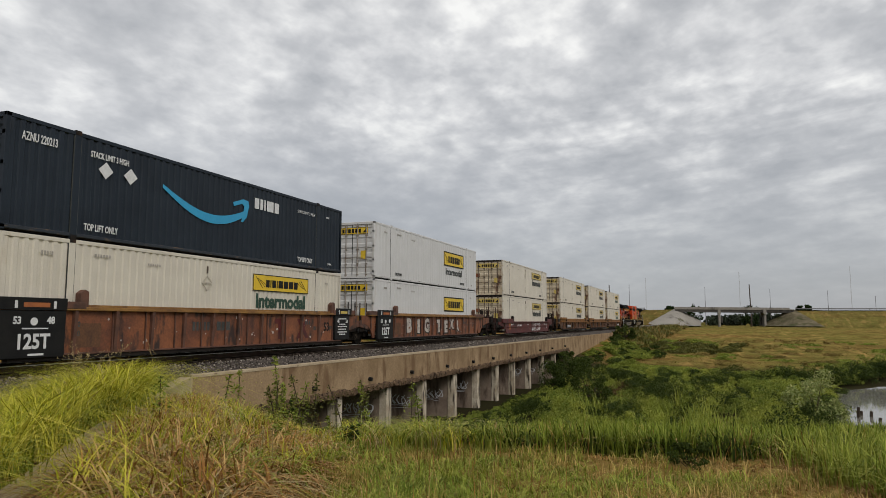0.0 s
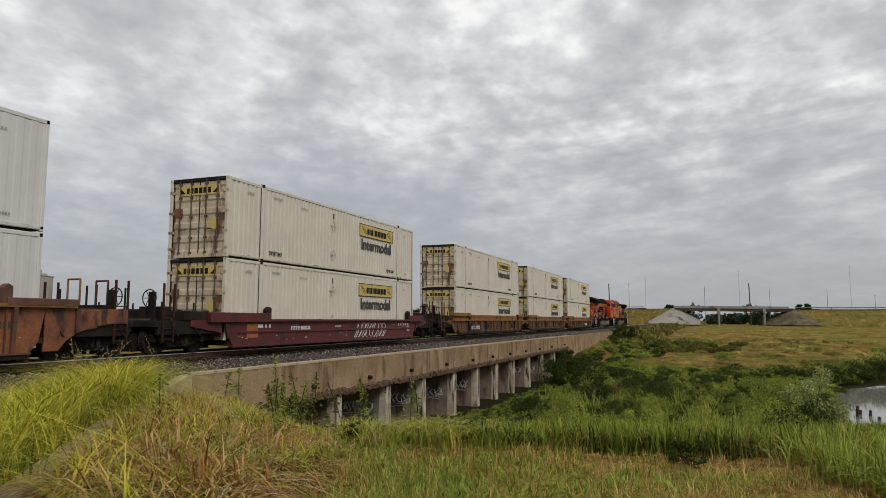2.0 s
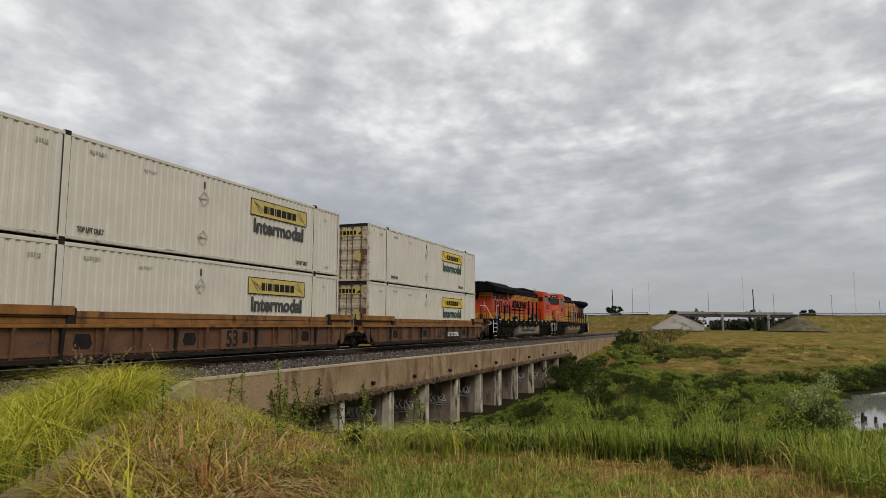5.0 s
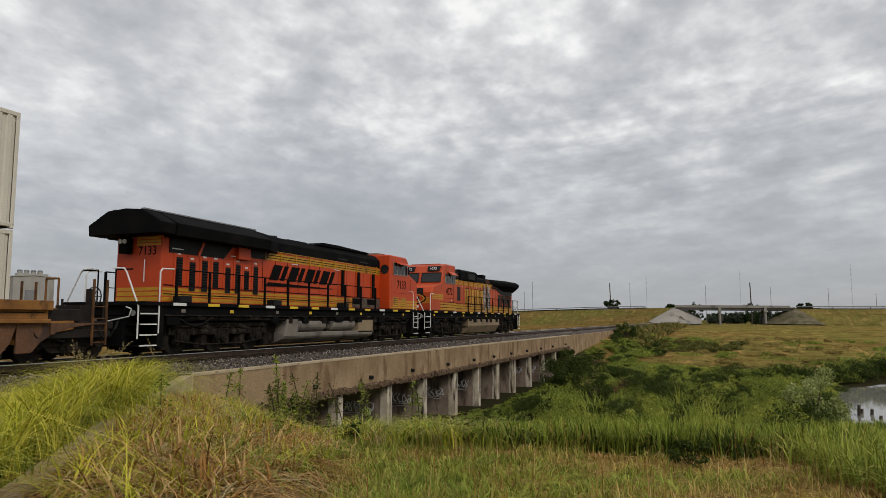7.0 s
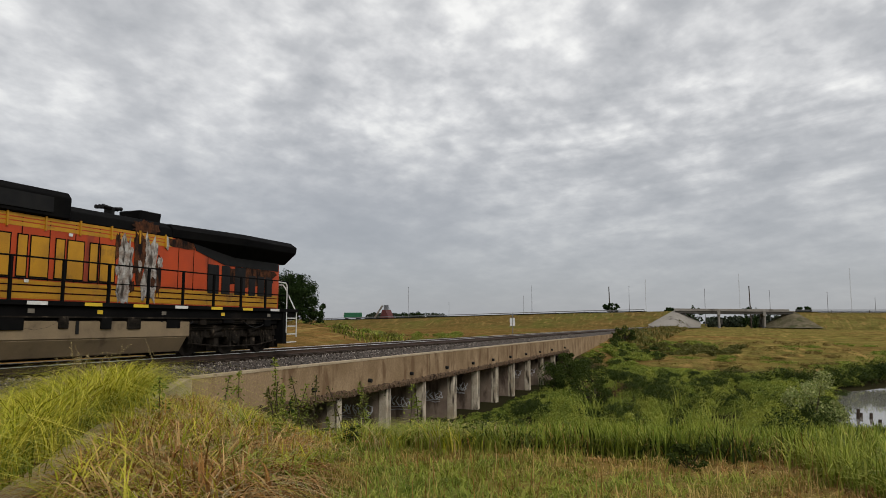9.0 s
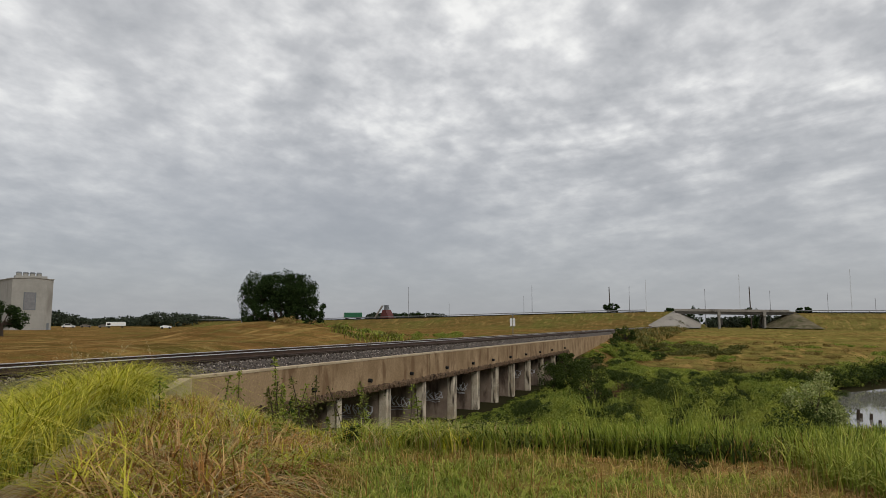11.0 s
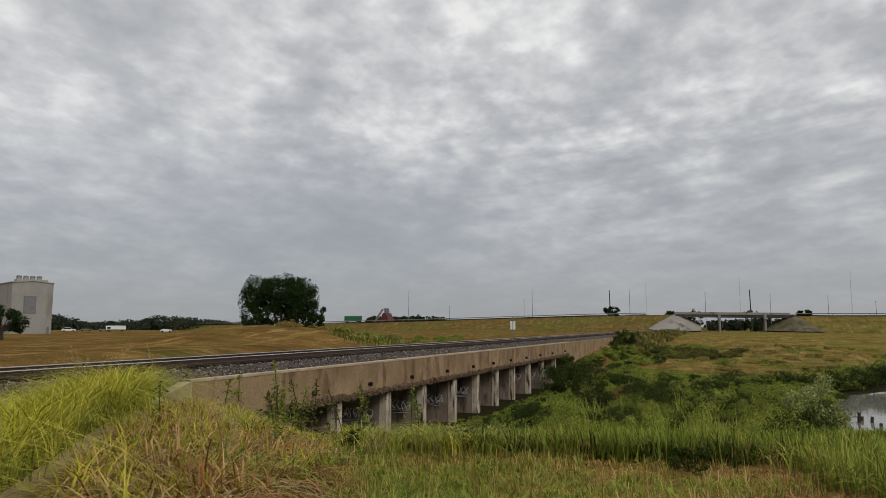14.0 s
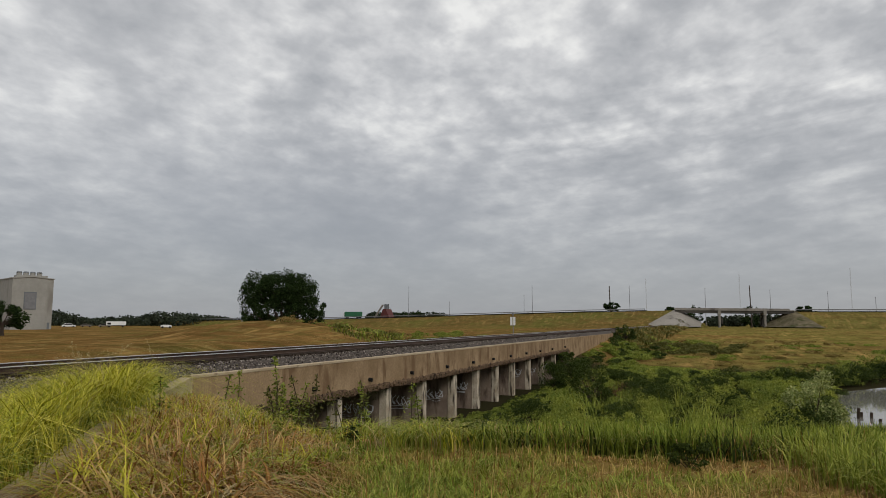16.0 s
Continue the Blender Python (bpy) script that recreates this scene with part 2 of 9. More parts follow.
M = {}
M["concrete"] = surface("weathered_concrete", (0.40, 0.28, 0.165), (0.27, 0.18, 0.10), 0.7, 0.9, bump=0.3, fine=14, stain=(0.17, 0.105, 0.058), stain_at=0.52, stain_scale=1.5, streak=3.0, grain=0.28)
M["concrete_light"] = surface("pale_concrete", (0.66, 0.58, 0.45), (0.42, 0.34, 0.24), 1.4, 0.9, bump=0.3, fine=25, stain=(0.05, 0.038, 0.028), stain_at=0.49, stain_scale=4.5, streak=9.0, grain=0.3)
M["concrete_dark"] = surface("grimy_concrete", (0.34, 0.265, 0.20), (0.21, 0.155, 0.12), 0.8, 0.92, bump=0.35, fine=25, stain=(0.08, 0.058, 0.045), stain_at=0.54, stain_scale=1.3, streak=3.5, grain=0.3)
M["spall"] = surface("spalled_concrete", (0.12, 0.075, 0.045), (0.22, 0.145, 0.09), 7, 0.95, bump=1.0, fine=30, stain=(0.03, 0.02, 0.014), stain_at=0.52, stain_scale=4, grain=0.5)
M["far_concrete"] = surface("bridge_concrete", (0.31, 0.285, 0.25), (0.23, 0.21, 0.18), 0.1, 0.9, fine=1.5, stain=(0.13, 0.115, 0.10), stain_at=0.55, stain_scale=0.2, streak=3.0)
M["ballast"] = surface("ballast_stone", (0.125, 0.10, 0.082), (0.05, 0.041, 0.035), 1.2, 0.9, bump=0.4, fine=60, island=(0.38, 0.33, 0.285), dark=0.88)
M["ballast_bed"] = surface("ballast_bed", (0.135, 0.112, 0.095), (0.035, 0.03, 0.027), 9, 0.95, bump=1.0, fine=45, spec=0.1)
M["rail"] = surface("rail_steel", (0.055, 0.034, 0.024), (0.085, 0.05, 0.033), 3, 0.75, metal=0.3, bump=0.1)
M["rail_top"] = surface("worn_rail_head", (0.95, 0.95, 0.94), (0.85, 0.84, 0.82), 3, 0.5, metal=0.9)
M["tie"] = surface("creosoted_tie", (0.035, 0.026, 0.02), (0.06, 0.045, 0.035), 3, 0.95, bump=0.3, random_tint=0.3)
M["soil"] = meadow("dry_grass_ground")
# pale base colour: part of the sky's reflection is put into it
M["water"] = surface("pond_water_sky_tone", (0.27, 0.255, 0.22), (0.23, 0.22, 0.19), 0.3, 0.06, bump=0.03, fine=2.5)
M["cream"] = surface("cream_container_paint", (0.64, 0.59, 0.495), (0.57, 0.52, 0.435), 0.8, 0.5, bump=0.04, stain=(0.40, 0.30, 0.20), stain_at=0.68, stain_scale=1.3, streak=7)
for _key, _c in (("cream", (0.62, 0.56, 0.46)), ("white", (0.63, 0.62, 0.60)), ("navy", (0.016, 0.023, 0.033))):
    M["scuffed_" + _key] = surface("scuffed_" + _key + "_rail_paint", _c, tuple(v * 0.8 for v in _c), 1.5, 0.6, bump=0.1, stain=(0.10, 0.065, 0.04), stain_at=0.56, stain_scale=3.0, streak=0.3, grain=0.3)
M["cream_door"] = surface("cream_door_paint", (0.62, 0.53, 0.38), (0.46, 0.37, 0.25), 1.5, 0.6, bump=0.04, stain=(0.13, 0.06, 0.028), stain_at=0.52, stain_scale=2.2, streak=4.5)
M["white"] = surface("white_container_paint", (0.63, 0.62, 0.605), (0.57, 0.56, 0.545), 0.8, 0.5, bump=0.03, stain=(0.45, 0.41, 0.36), stain_at=0.66, stain_scale=1.3, streak=7)
M["navy"] = surface("dark_blue_container_paint", (0.018, 0.026, 0.037), (0.013, 0.019, 0.028), 1.0, 0.55, bump=0.03, stain=(0.035, 0.038, 0.042), stain_at=0.66, stain_scale=1.5, streak=7, spec=0.2)
M["steel_dark"] = surface("dark_grimy_steel", (0.011, 0.009, 0.008), (0.022, 0.016, 0.012), 2.5, 0.8, bump=0.2, stain=(0.05, 0.026, 0.014), stain_at=0.6, spec=0.2)
M["galv"] = surface("dull_steel_rod", (0.33, 0.30, 0.26), (0.24, 0.20, 0.16), 4, 0.55, metal=0.4, stain=(0.16, 0.08, 0.04), stain_at=0.55, stain_scale=4)
M["yellow_sign"] = surface("yellow_sign_panel", (0.74, 0.50, 0.02), (0.66, 0.44, 0.02), 2, 0.5)
M["yellow_old"] = surface("faded_yellow_sign_panel", (0.62, 0.46, 0.10), (0.52, 0.39, 0.12), 3, 0.55, stain=(0.30, 0.24, 0.12), stain_at=0.6, stain_scale=3, grain=0.25)
M["black"] = surface("black_paint", (0.006, 0.006, 0.0065), (0.012, 0.0115, 0.011), 3, 0.6, spec=0.2)
M["green_ink"] = surface("dark_green_lettering", (0.012, 0.05, 0.028), (0.02, 0.06, 0.035), 4, 0.5)
M["ink"] = surface("dark_lettering", (0.025, 0.03, 0.027), (0.06, 0.06, 0.055), 6, 0.6, stain=(0.25, 0.23, 0.19), stain_at=0.66, stain_scale=7)
M["white_ink"] = surface("white_lettering", (0.72, 0.72, 0.72), (0.60, 0.60, 0.60), 6, 0.6)
M["smile"] = surface("light_blue_marking", (0.02, 0.32, 0.56), (0.02, 0.29, 0.52), 3, 0.5)
M["brown_car"] = surface("rusty_brown_car_paint", (0.29, 0.098, 0.036), (0.135, 0.045, 0.022), 1.1, 0.7, bump=0.12, fine=18, stain=(0.03, 0.015, 0.011), stain_at=0.52, stain_scale=2.6, streak=2.5, grain=0.4)
M["maroon_car"] = surface("maroon_car_paint", (0.105, 0.013, 0.011), (0.065, 0.010, 0.009), 1.4, 0.65, bump=0.1, stain=(0.026, 0.012, 0.010), stain_at=0.55, stain_scale=1.6, streak=2.5)
M["ochre_car"] = surface("ochre_car_paint", (0.30, 0.135, 0.036), (0.18, 0.08, 0.024), 1.3, 0.7, bump=0.12, stain=(0.06, 0.028, 0.015), stain_at=0.54, stain_scale=1.8, streak=2, spec=0.2, grain=0.3)
M["ochre_side"] = surface("dusty_brown_side_paint", (0.165, 0.070, 0.027), (0.092, 0.040, 0.018), 1.4, 0.72, bump=0.12, fine=18, stain=(0.045, 0.022, 0.013), stain_at=0.54, stain_scale=2.2, streak=2.5, grain=0.4)
M["orange"] = surface("orange_locomotive_paint", (0.54, 0.058, 0.008), (0.45, 0.046, 0.007), 0.9, 0.45, bump=0.02, stain=(0.24, 0.032, 0.010), stain_at=0.62, stain_scale=1.2, streak=5, spec=0.3)
M["orange_old"] = surface("faded_orange_locomotive_paint", (0.51, 0.066, 0.012), (0.40, 0.052, 0.012), 0.9, 0.5, bump=0.03, stain=(0.20, 0.036, 0.015), stain_at=0.58, stain_scale=1.4, streak=4, spec=0.3)
M["stripe"] = surface("yellow_stripe_paint", (0.55, 0.27, 0.015), (0.42, 0.20, 0.015), 1.5, 0.5, stain=(0.18, 0.09, 0.02), stain_at=0.58, spec=0.3)
M["loco_black"] = surface("black_locomotive_paint", (0.004, 0.004, 0.0044), (0.008, 0.0076, 0.0072), 1.2, 0.85, bump=0.03, stain=(0.016, 0.013, 0.011), stain_at=0.64, spec=0.05)
M["grime"] = surface("grimy_underframe", (0.013, 0.011, 0.009), (0.036, 0.029, 0.023), 3.0, 0.88, bump=0.25, fine=20, stain=(0.11, 0.085, 0.062), stain_at=0.60, stain_scale=3, spec=0.05, grain=0.5)
M["tank"] = surface("dusty_tan_tank", (0.27, 0.20, 0.12), (0.20, 0.148, 0.092), 1.2, 0.7, bump=0.08, stain=(0.10, 0.075, 0.05), stain_at=0.58, spec=0.2)
M["tank_grey"] = surface("dusty_grey_tank", (0.21, 0.185, 0.15), (0.14, 0.12, 0.10), 1.2, 0.7, bump=0.08, stain=(0.07, 0.06, 0.05), stain_at=0.57, spec=0.3)
M["rail_white"] = surface("white_handrail_paint", (0.75, 0.74, 0.71), (0.62, 0.60, 0.57), 4, 0.5)
M["patch"] = surface("peeled_grey_primer", (0.56, 0.54, 0.50), (0.26, 0.19, 0.15), 5.0, 0.8, bump=0.1, fine=22, stain=(0.04, 0.028, 0.02), stain_at=0.50, stain_scale=6, streak=3, grain=0.4)
M["wheel"] = surface("wheel_steel", (0.014, 0.012, 0.010), (0.03, 0.022, 0.017), 3, 0.75, metal=0.2, spec=0.2)
M["glass_dark"] = surface("dark_window_glass", (0.012, 0.014, 0.015), (0.02, 0.022, 0.023), 1, 0.06, spec=0.35)
M["bark"] = surface("bark", (0.07, 0.052, 0.038), (0.045, 0.034, 0.026), 3, 0.95, bump=0.6)
M["grass_yellow"] = foliage("yellow_green_grass", (0.50, 0.47, 0.030), (0.29, 0.32, 0.022), (0.68, 0.58, 0.09), scale=1.1, dark=0.50)
M["grass_dry"] = foliage("dry_straw_grass", (0.43, 0.22, 0.060), (0.27, 0.12, 0.038), (0.68, 0.46, 0.20), scale=1.0, dark=0.6)
M["grass_lawn"] = foliage("mown_grass", (0.44, 0.30, 0.075), (0.22, 0.225, 0.038), (0.616, 0.42, 0.16), scale=1.3, dark=0.6)
M["reed"] = foliage("green_reeds", (0.175, 0.245, 0.030), (0.281, 0.31, 0.040), (0.42, 0.42, 0.09), scale=0.9, dark=0.5)
# also stands in for shade in scrub gaps and at the reeds' feet
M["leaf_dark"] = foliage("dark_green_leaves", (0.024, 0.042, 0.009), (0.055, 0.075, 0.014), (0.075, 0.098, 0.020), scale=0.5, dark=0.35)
M["leaf_mid"] = foliage("green_leaves", (0.135, 0.19, 0.028), (0.225, 0.265, 0.042), (0.29, 0.31, 0.06), scale=0.4, dark=0.35)
M["leaf_grey"] = foliage("grey_green_leaves", (0.242, 0.30, 0.09), (0.330, 0.36, 0.12), (0.462, 0.46, 0.20), dark=0.35)
M["tree_leaf"] = foliage("deep_green_tree_leaves", (0.016, 0.033, 0.009), (0.027, 0.05, 0.013), (0.045, 0.072, 0.02))
# lightened leaf colour: the haze of distance is put into it
M["far_wood"] = foliage("far_woods", (0.045, 0.056, 0.034), (0.030, 0.042, 0.026), (0.060, 0.070, 0.044), scale=0.06, dark=0.3)
M["sign_white"] = surface("white_sign_paint", (0.8, 0.8, 0.79), (0.72, 0.72, 0.71), 4, 0.5)
M["pole_grey"] = surface("grey_pole_metal", (0.20, 0.20, 0.205), (0.15, 0.15, 0.155), 1, 0.6)
M["wood_pole"] = surface("wooden_pole", (0.10, 0.08, 0.065), (0.07, 0.056, 0.046), 2, 0.9)
M["building"] = surface("off_white_metal_cladding", (0.34, 0.325, 0.29), (0.28, 0.27, 0.24), 0.05, 0.7, fine=0.6, stain=(0.20, 0.185, 0.16), stain_at=0.60, stain_scale=0.15, streak=5)
M["building_grey"] = surface("grey_shutter", (0.17, 0.18, 0.19), (0.13, 0.14, 0.15), 0.2, 0.7)
M["asphalt"] = surface("asphalt", (0.06, 0.058, 0.056), (0.045, 0.044, 0.043), 0.3, 0.9, bump=0.2)
M["red_shed"] = surface("dull_red_sheet", (0.12, 0.022, 0.018), (0.085, 0.018, 0.016), 0.3, 0.7)
M["sign_green"] = surface("green_trailer_paint", (0.02, 0.14, 0.06), (0.02, 0.12, 0.05), 0.3, 0.6)
M["brown_leaf"] = foliage("dead_brown_leaves", (0.15, 0.075, 0.04), (0.11, 0.06, 0.035), (0.20, 0.11, 0.06))
M["scrub_olive"] = foliage("dull_olive_leaves", (0.085, 0.095, 0.022), (0.135, 0.135, 0.034), (0.18, 0.16, 0.05), dark=0.45)
M["faint_ink"] = surface("worn_grey_lettering", (0.28, 0.26, 0.23), (0.40, 0.37, 0.32), 6, 0.6)
M["seed_tan"] = foliage("pale_seed_heads", (0.46, 0.36, 0.17), (0.36, 0.27, 0.12), (0.55, 0.45, 0.24), dark=0.4)
M["coping"] = surface("worn_coping_concrete", (0.56, 0.45, 0.31), (0.42, 0.325, 0.215), 0.8, 0.9, bump=0.3, fine=25, stain=(0.22, 0.165, 0.105), stain_at=0.57, stain_scale=1.8, grain=0.25)
M["rod_rust"] = surface("rusty_lock_rod", (0.06, 0.045, 0.034), (0.14, 0.10, 0.07), 5, 0.7, metal=0.2)
M["far_grass"] = meadow("meadow_tufts", True)
M["field_straw"] = M["far_grass"]
M["slope_rubble"] = surface("weedy_rubble_slope", (0.17, 0.14, 0.09), (0.10, 0.085, 0.05), 0.3, 0.95, fine=1.2, stain=(0.06, 0.06, 0.025), stain_at=0.5, stain_scale=0.25)
M["ladder_ochre"] = surface("grimy_ochre_ladder", (0.16, 0.07, 0.022), (0.06, 0.03, 0.015), 3, 0.75, spec=0.2)
M["ladder_dark"] = surface("grimy_maroon_ladder", (0.06, 0.018, 0.012), (0.025, 0.012, 0.010), 3, 0.75, spec=0.2)
M["leaf_bright"] = foliage("bright_willow_leaves", (0.225, 0.275, 0.036), (0.32, 0.34, 0.05), (0.39, 0.40, 0.085), scale=0.5, dark=0.35)
M["brown_chord"] = surface("worn_yellow_ochre_paint", (0.34, 0.17, 0.035), (0.17, 0.075, 0.022), 1.5, 0.7, stain=(0.05, 0.024, 0.014), stain_at=0.56, stain_scale=1.4, grain=0.35)
M["brown_rib"] = surface("dull_brown_rib_paint", (0.15, 0.062, 0.036), (0.075, 0.034, 0.022), 2.0, 0.7, stain=(0.025, 0.014, 0.011), stain_at=0.55, grain=0.3)
M["graffiti_white"] = surface("chalky_white_spray_paint", (0.62, 0.56, 0.50), (0.34, 0.29, 0.26), 5, 0.8, stain=(0.16, 0.075, 0.045), stain_at=0.58, stain_scale=5, grain=0.3)
M["orange_patch"] = surface("faded_orange_patch_paint", (0.42, 0.13, 0.03), (0.28, 0.085, 0.03), 3, 0.7)
M["soot"] = surface("brown_exhaust_soot", (0.035, 0.020, 0.014), (0.15, 0.055, 0.024), 5.0, 0.85, bump=0.1, fine=25, stain=(0.012, 0.009, 0.008), stain_at=0.48, stain_scale=5, streak=3, grain=0.5)
M["reed_deep"] = foliage("deep_green_reeds", (0.14, 0.20, 0.022), (0.23, 0.275, 0.032), (0.34, 0.36, 0.065), scale=0.6, dark=0.45)
# overpass concrete again, darkened: the shade under the deck is in the colour
M["girder_shade"] = surface("shaded_girder_concrete", (0.13, 0.12, 0.105), (0.09, 0.083, 0.073), 0.2, 0.9, fine=1.5)
# ---- building helpers ----
class Geo:
    """Collects faces for one mesh."""

    def __init__(self):
        self.v, self.f = [], []

    def add(self, verts, faces):
        n = len(self.v)
        self.v += [tuple(p) for p in verts]
        self.f += [tuple(i + n for i in f) for f in faces]
        return self

    def box(self, x0, x1, y0, y1, z0, z1):
        return self.add([(x, y, z) for z in (z0, z1) for y in (y0, y1) for x in (x0, x1)],
                        [(0, 2, 3, 1), (4, 5, 7, 6), (0, 1, 5, 4), (2, 6, 7, 3), (0, 4, 6, 2), (1, 3, 7, 5)])

    def rod(self, p0, p1, r, n=6, r1=None):
        p0, p1 = Vector(p0), Vector(p1)
        d = (p1 - p0).normalized()
        a = d.orthogonal().normalized()
        b = d.cross(a)
        r1 = r if r1 is None else r1
        ring = [(math.cos(2 * math.pi * i / n), math.sin(2 * math.pi * i / n)) for i in range(n)]
        vs = [p0 + (a * c + b * s) * r for c, s in ring] + [p1 + (a * c + b * s) * r1 for c, s in ring]
        fs = [(i, (i + 1) % n, n + (i + 1) % n, n + i) for i in range(n)]
        fs += [tuple(range(n - 1, -1, -1)), tuple(range(n, 2 * n))]
        return self.add(vs, fs)

    def path(self, pts, r, n=6):
        for p, q in zip(pts, pts[1:]):
            self.rod(p, q, r, n)
        return self

    def prism(self, poly, axis, a, b):
        """Extrudes a polygon (pairs) along axis x, y or z from a to b."""
        def put(p, t):
            return {"x": (t, p[0], p[1]), "y": (p[0], t, p[1]), "z": (p[0], p[1], t)}[axis]
        n = len(poly)
        vs = [put(p, a) for p in poly] + [put(p, b) for p in poly]
        fs = [(i, (i + 1) % n, n + (i + 1) % n, n + i) for i in range(n)]
        fs += [tuple(range(n - 1, -1, -1)), tuple(range(n, 2 * n))]
        return self.add(vs, fs)

    def grid(self, rows):
        """Rows of points of equal length joined by quads."""
        n = len(rows[0])
        vs = [p for r in rows for p in r]
        fs = [(i * n + j, i * n + j + 1, (i + 1) * n + j + 1, (i + 1) * n + j) for i in range(len(rows) - 1) for j in range(n - 1)]
        return self.add(vs, fs)

    def mesh(self, name, bevel=0.0):
        me = bpy.data.meshes.new(name)
        bm = bmesh.new()
        vs = [bm.verts.new(p) for p in self.v]
        for f in self.f:
            try:
                bm.faces.new([vs[i] for i in f])
            except ValueError:
                pass
        bmesh.ops.recalc_face_normals(bm, faces=bm.faces)
        if bevel:
            sharp = [e for e in bm.edges if len(e.link_faces) == 2 and e.calc_face_angle(0) > 0.6]
            bmesh.ops.bevel(bm, geom=sharp, offset=bevel, segments=1, affect="EDGES", clamp_overlap=True)
        bm.to_mesh(me)
        bm.free()
        return me


def part(name, geo, material, parent=None, label="", bevel=0.0, at=None):
    """Links a Geo (or a mesh) as one mesh object under a thing or a part."""
    me = geo if isinstance(geo, bpy.types.Mesh) else geo.mesh(name, bevel)
    if not me.materials:
        me.materials.append(material)
    ob = new(name, me)
    if parent is not None:
        ob.parent = parent
    if at is not None:
        ob.matrix_basis = at
    if label:
        tagged(ob, label)
    return ob


def thing(name, label, category, group="", kind="", at=None):
    ob = new(name)
    ob.empty_display_size = 0.3
    if at is not None:
        ob.matrix_basis = at
    return tagged(ob, label, category, group, kind)


def big_mesh(name, verts, faces, material):
    """A mesh from arrays: verts (n, 3), faces (m, 3 or 4)."""
    me = bpy.data.meshes.new(name)
    verts, faces = np.asarray(verts, dtype=np.float32), np.asarray(faces, dtype=np.int32)
    k = faces.shape[1]
    me.vertices.add(len(verts))
    me.vertices.foreach_set("co", verts.ravel())
    me.loops.add(faces.size)
    me.loops.foreach_set("vertex_index", faces.ravel())
    me.polygons.add(len(faces))
    me.polygons.foreach_set("loop_start", np.arange(0, faces.size, k, dtype=np.int32))
    me.polygons.foreach_set("loop_total", np.full(len(faces), k, dtype=np.int32))
    me.update(calc_edges=True)
    me.materials.append(material)
    return me


def lettering(name, words, size, material, parent, at, wide=1.0, shear=0.0, depth=0.004, bold=0.0):
    """Words in the built-in font as a thin mesh; x to the right, y up, centred."""
    cu = bpy.data.curves.new(name, "FONT")
    cu.body, cu.size, cu.shear, cu.extrude = words, size, shear, depth
    cu.align_x, cu.align_y = "CENTER", "CENTER"
    cu.offset, cu.resolution_u = bold, 3
    tmp = bpy.data.objects.new(name, cu)
    me = bpy.data.meshes.new_from_object(tmp)
    bpy.data.objects.remove(tmp)
    me.transform(Matrix.Diagonal((wide, 1, 1, 1)))
    me.materials.clear()
    return part(name, me, material, parent, at=at)


def smooth(t):
    t = np.clip(t, 0, 1)
    return t * t * (3 - 2 * t)


# ---- the ground ----
EDGE_X = (-60, -40, -14, -11, -8.5, -5, -1, 1, 2.5, 6, 20, 60)
EDGE_Y = (24, 19, 12.6, 10.6, 8.9, 8.4, 9.1, 9.7, 11.5, 15, 22, 40)


def ridge_top(x):
    """Height of the highway's crown along x."""
    return np.interp(x, (-900, -400, -210, -132, -58, -15, 37, 110, 400, 900), (1.0, 1.6, 3.2, 5.0, 6.9, 7.5, 6.7, 6.3, 5.0, 4.0))


def ground_z(x, y):
    x, y = np.asarray(x, float), np.asarray(y, float)
    lat = np.abs(x - TRACK_X)
    edge = np.interp(x, EDGE_X, EDGE_Y)
    low = np.interp(y, (70, 85, 120, 200, 340, 700), (-4.45, -3.7, -3.1, -2.2, -1.4, -1.4))
    east = -0.66 + (low + 0.66) * smooth((y - edge) / 12.0)
    east -= 0.9 * smooth((x - 0.155 * y + 0.8) / 2) * smooth((y - 42) / 6) * smooth((66.0 + 1.55 * (x - 10.3) - y) / 4) * smooth((70 - x) / 10)
    west_flat = -1.0 - 0.4 * smooth((y - 60) / 120)
    w = smooth((-22 - x) / 18)
    z = east * (1 - w) + west_flat * w
    z += 2.15 * np.exp(-((x + 50) / 13) ** 2 - ((y - 70) / 11) ** 2)
    z += 0.5 * np.exp(-((x + 36) / 10) ** 2 - ((y - 42) / 12) ** 2)
    # the railway bank, broken by the creek
    bank = -0.72 - np.maximum(0, lat - 3.4) / 1.9
    bank = bank - np.where((x > TRACK_X + 2.75), np.interp(y, (0, 60, 74, 111, 118), (0, 0, 2.3, 0.35, 0)), 0)
    open_creek = smooth((y - np.where(x > TRACK_X + 2.6, 14.6, 16.8)) / 3.0) * smooth((77 - y) / 12)
    z = np.maximum(z, bank - 7 * open_creek)
    # the highway's bank, broken by the overpass
    road = ridge_top(x) - 0.35 - np.maximum(0, np.abs(y - 368) - 8) / 2.6
    road -= np.maximum(0, np.minimum(x + 14, 36 - x)) / 1.7
    z = np.maximum(z, road)
    # small unevenness
    z += 0.05 * np.sin(x * 0.9 + 1.3 * np.sin(y * 0.6)) * np.sin(y * 0.8 + 0.7 * np.sin(x * 0.5)) * smooth((lat - 3) / 3)
    z += 0.25 * np.sin(x * 0.05 + 1) * np.sin(y * 0.06) * smooth((np.hypot(x, y) - 60) / 60) * smooth((lat - 6) / 20)
    return z


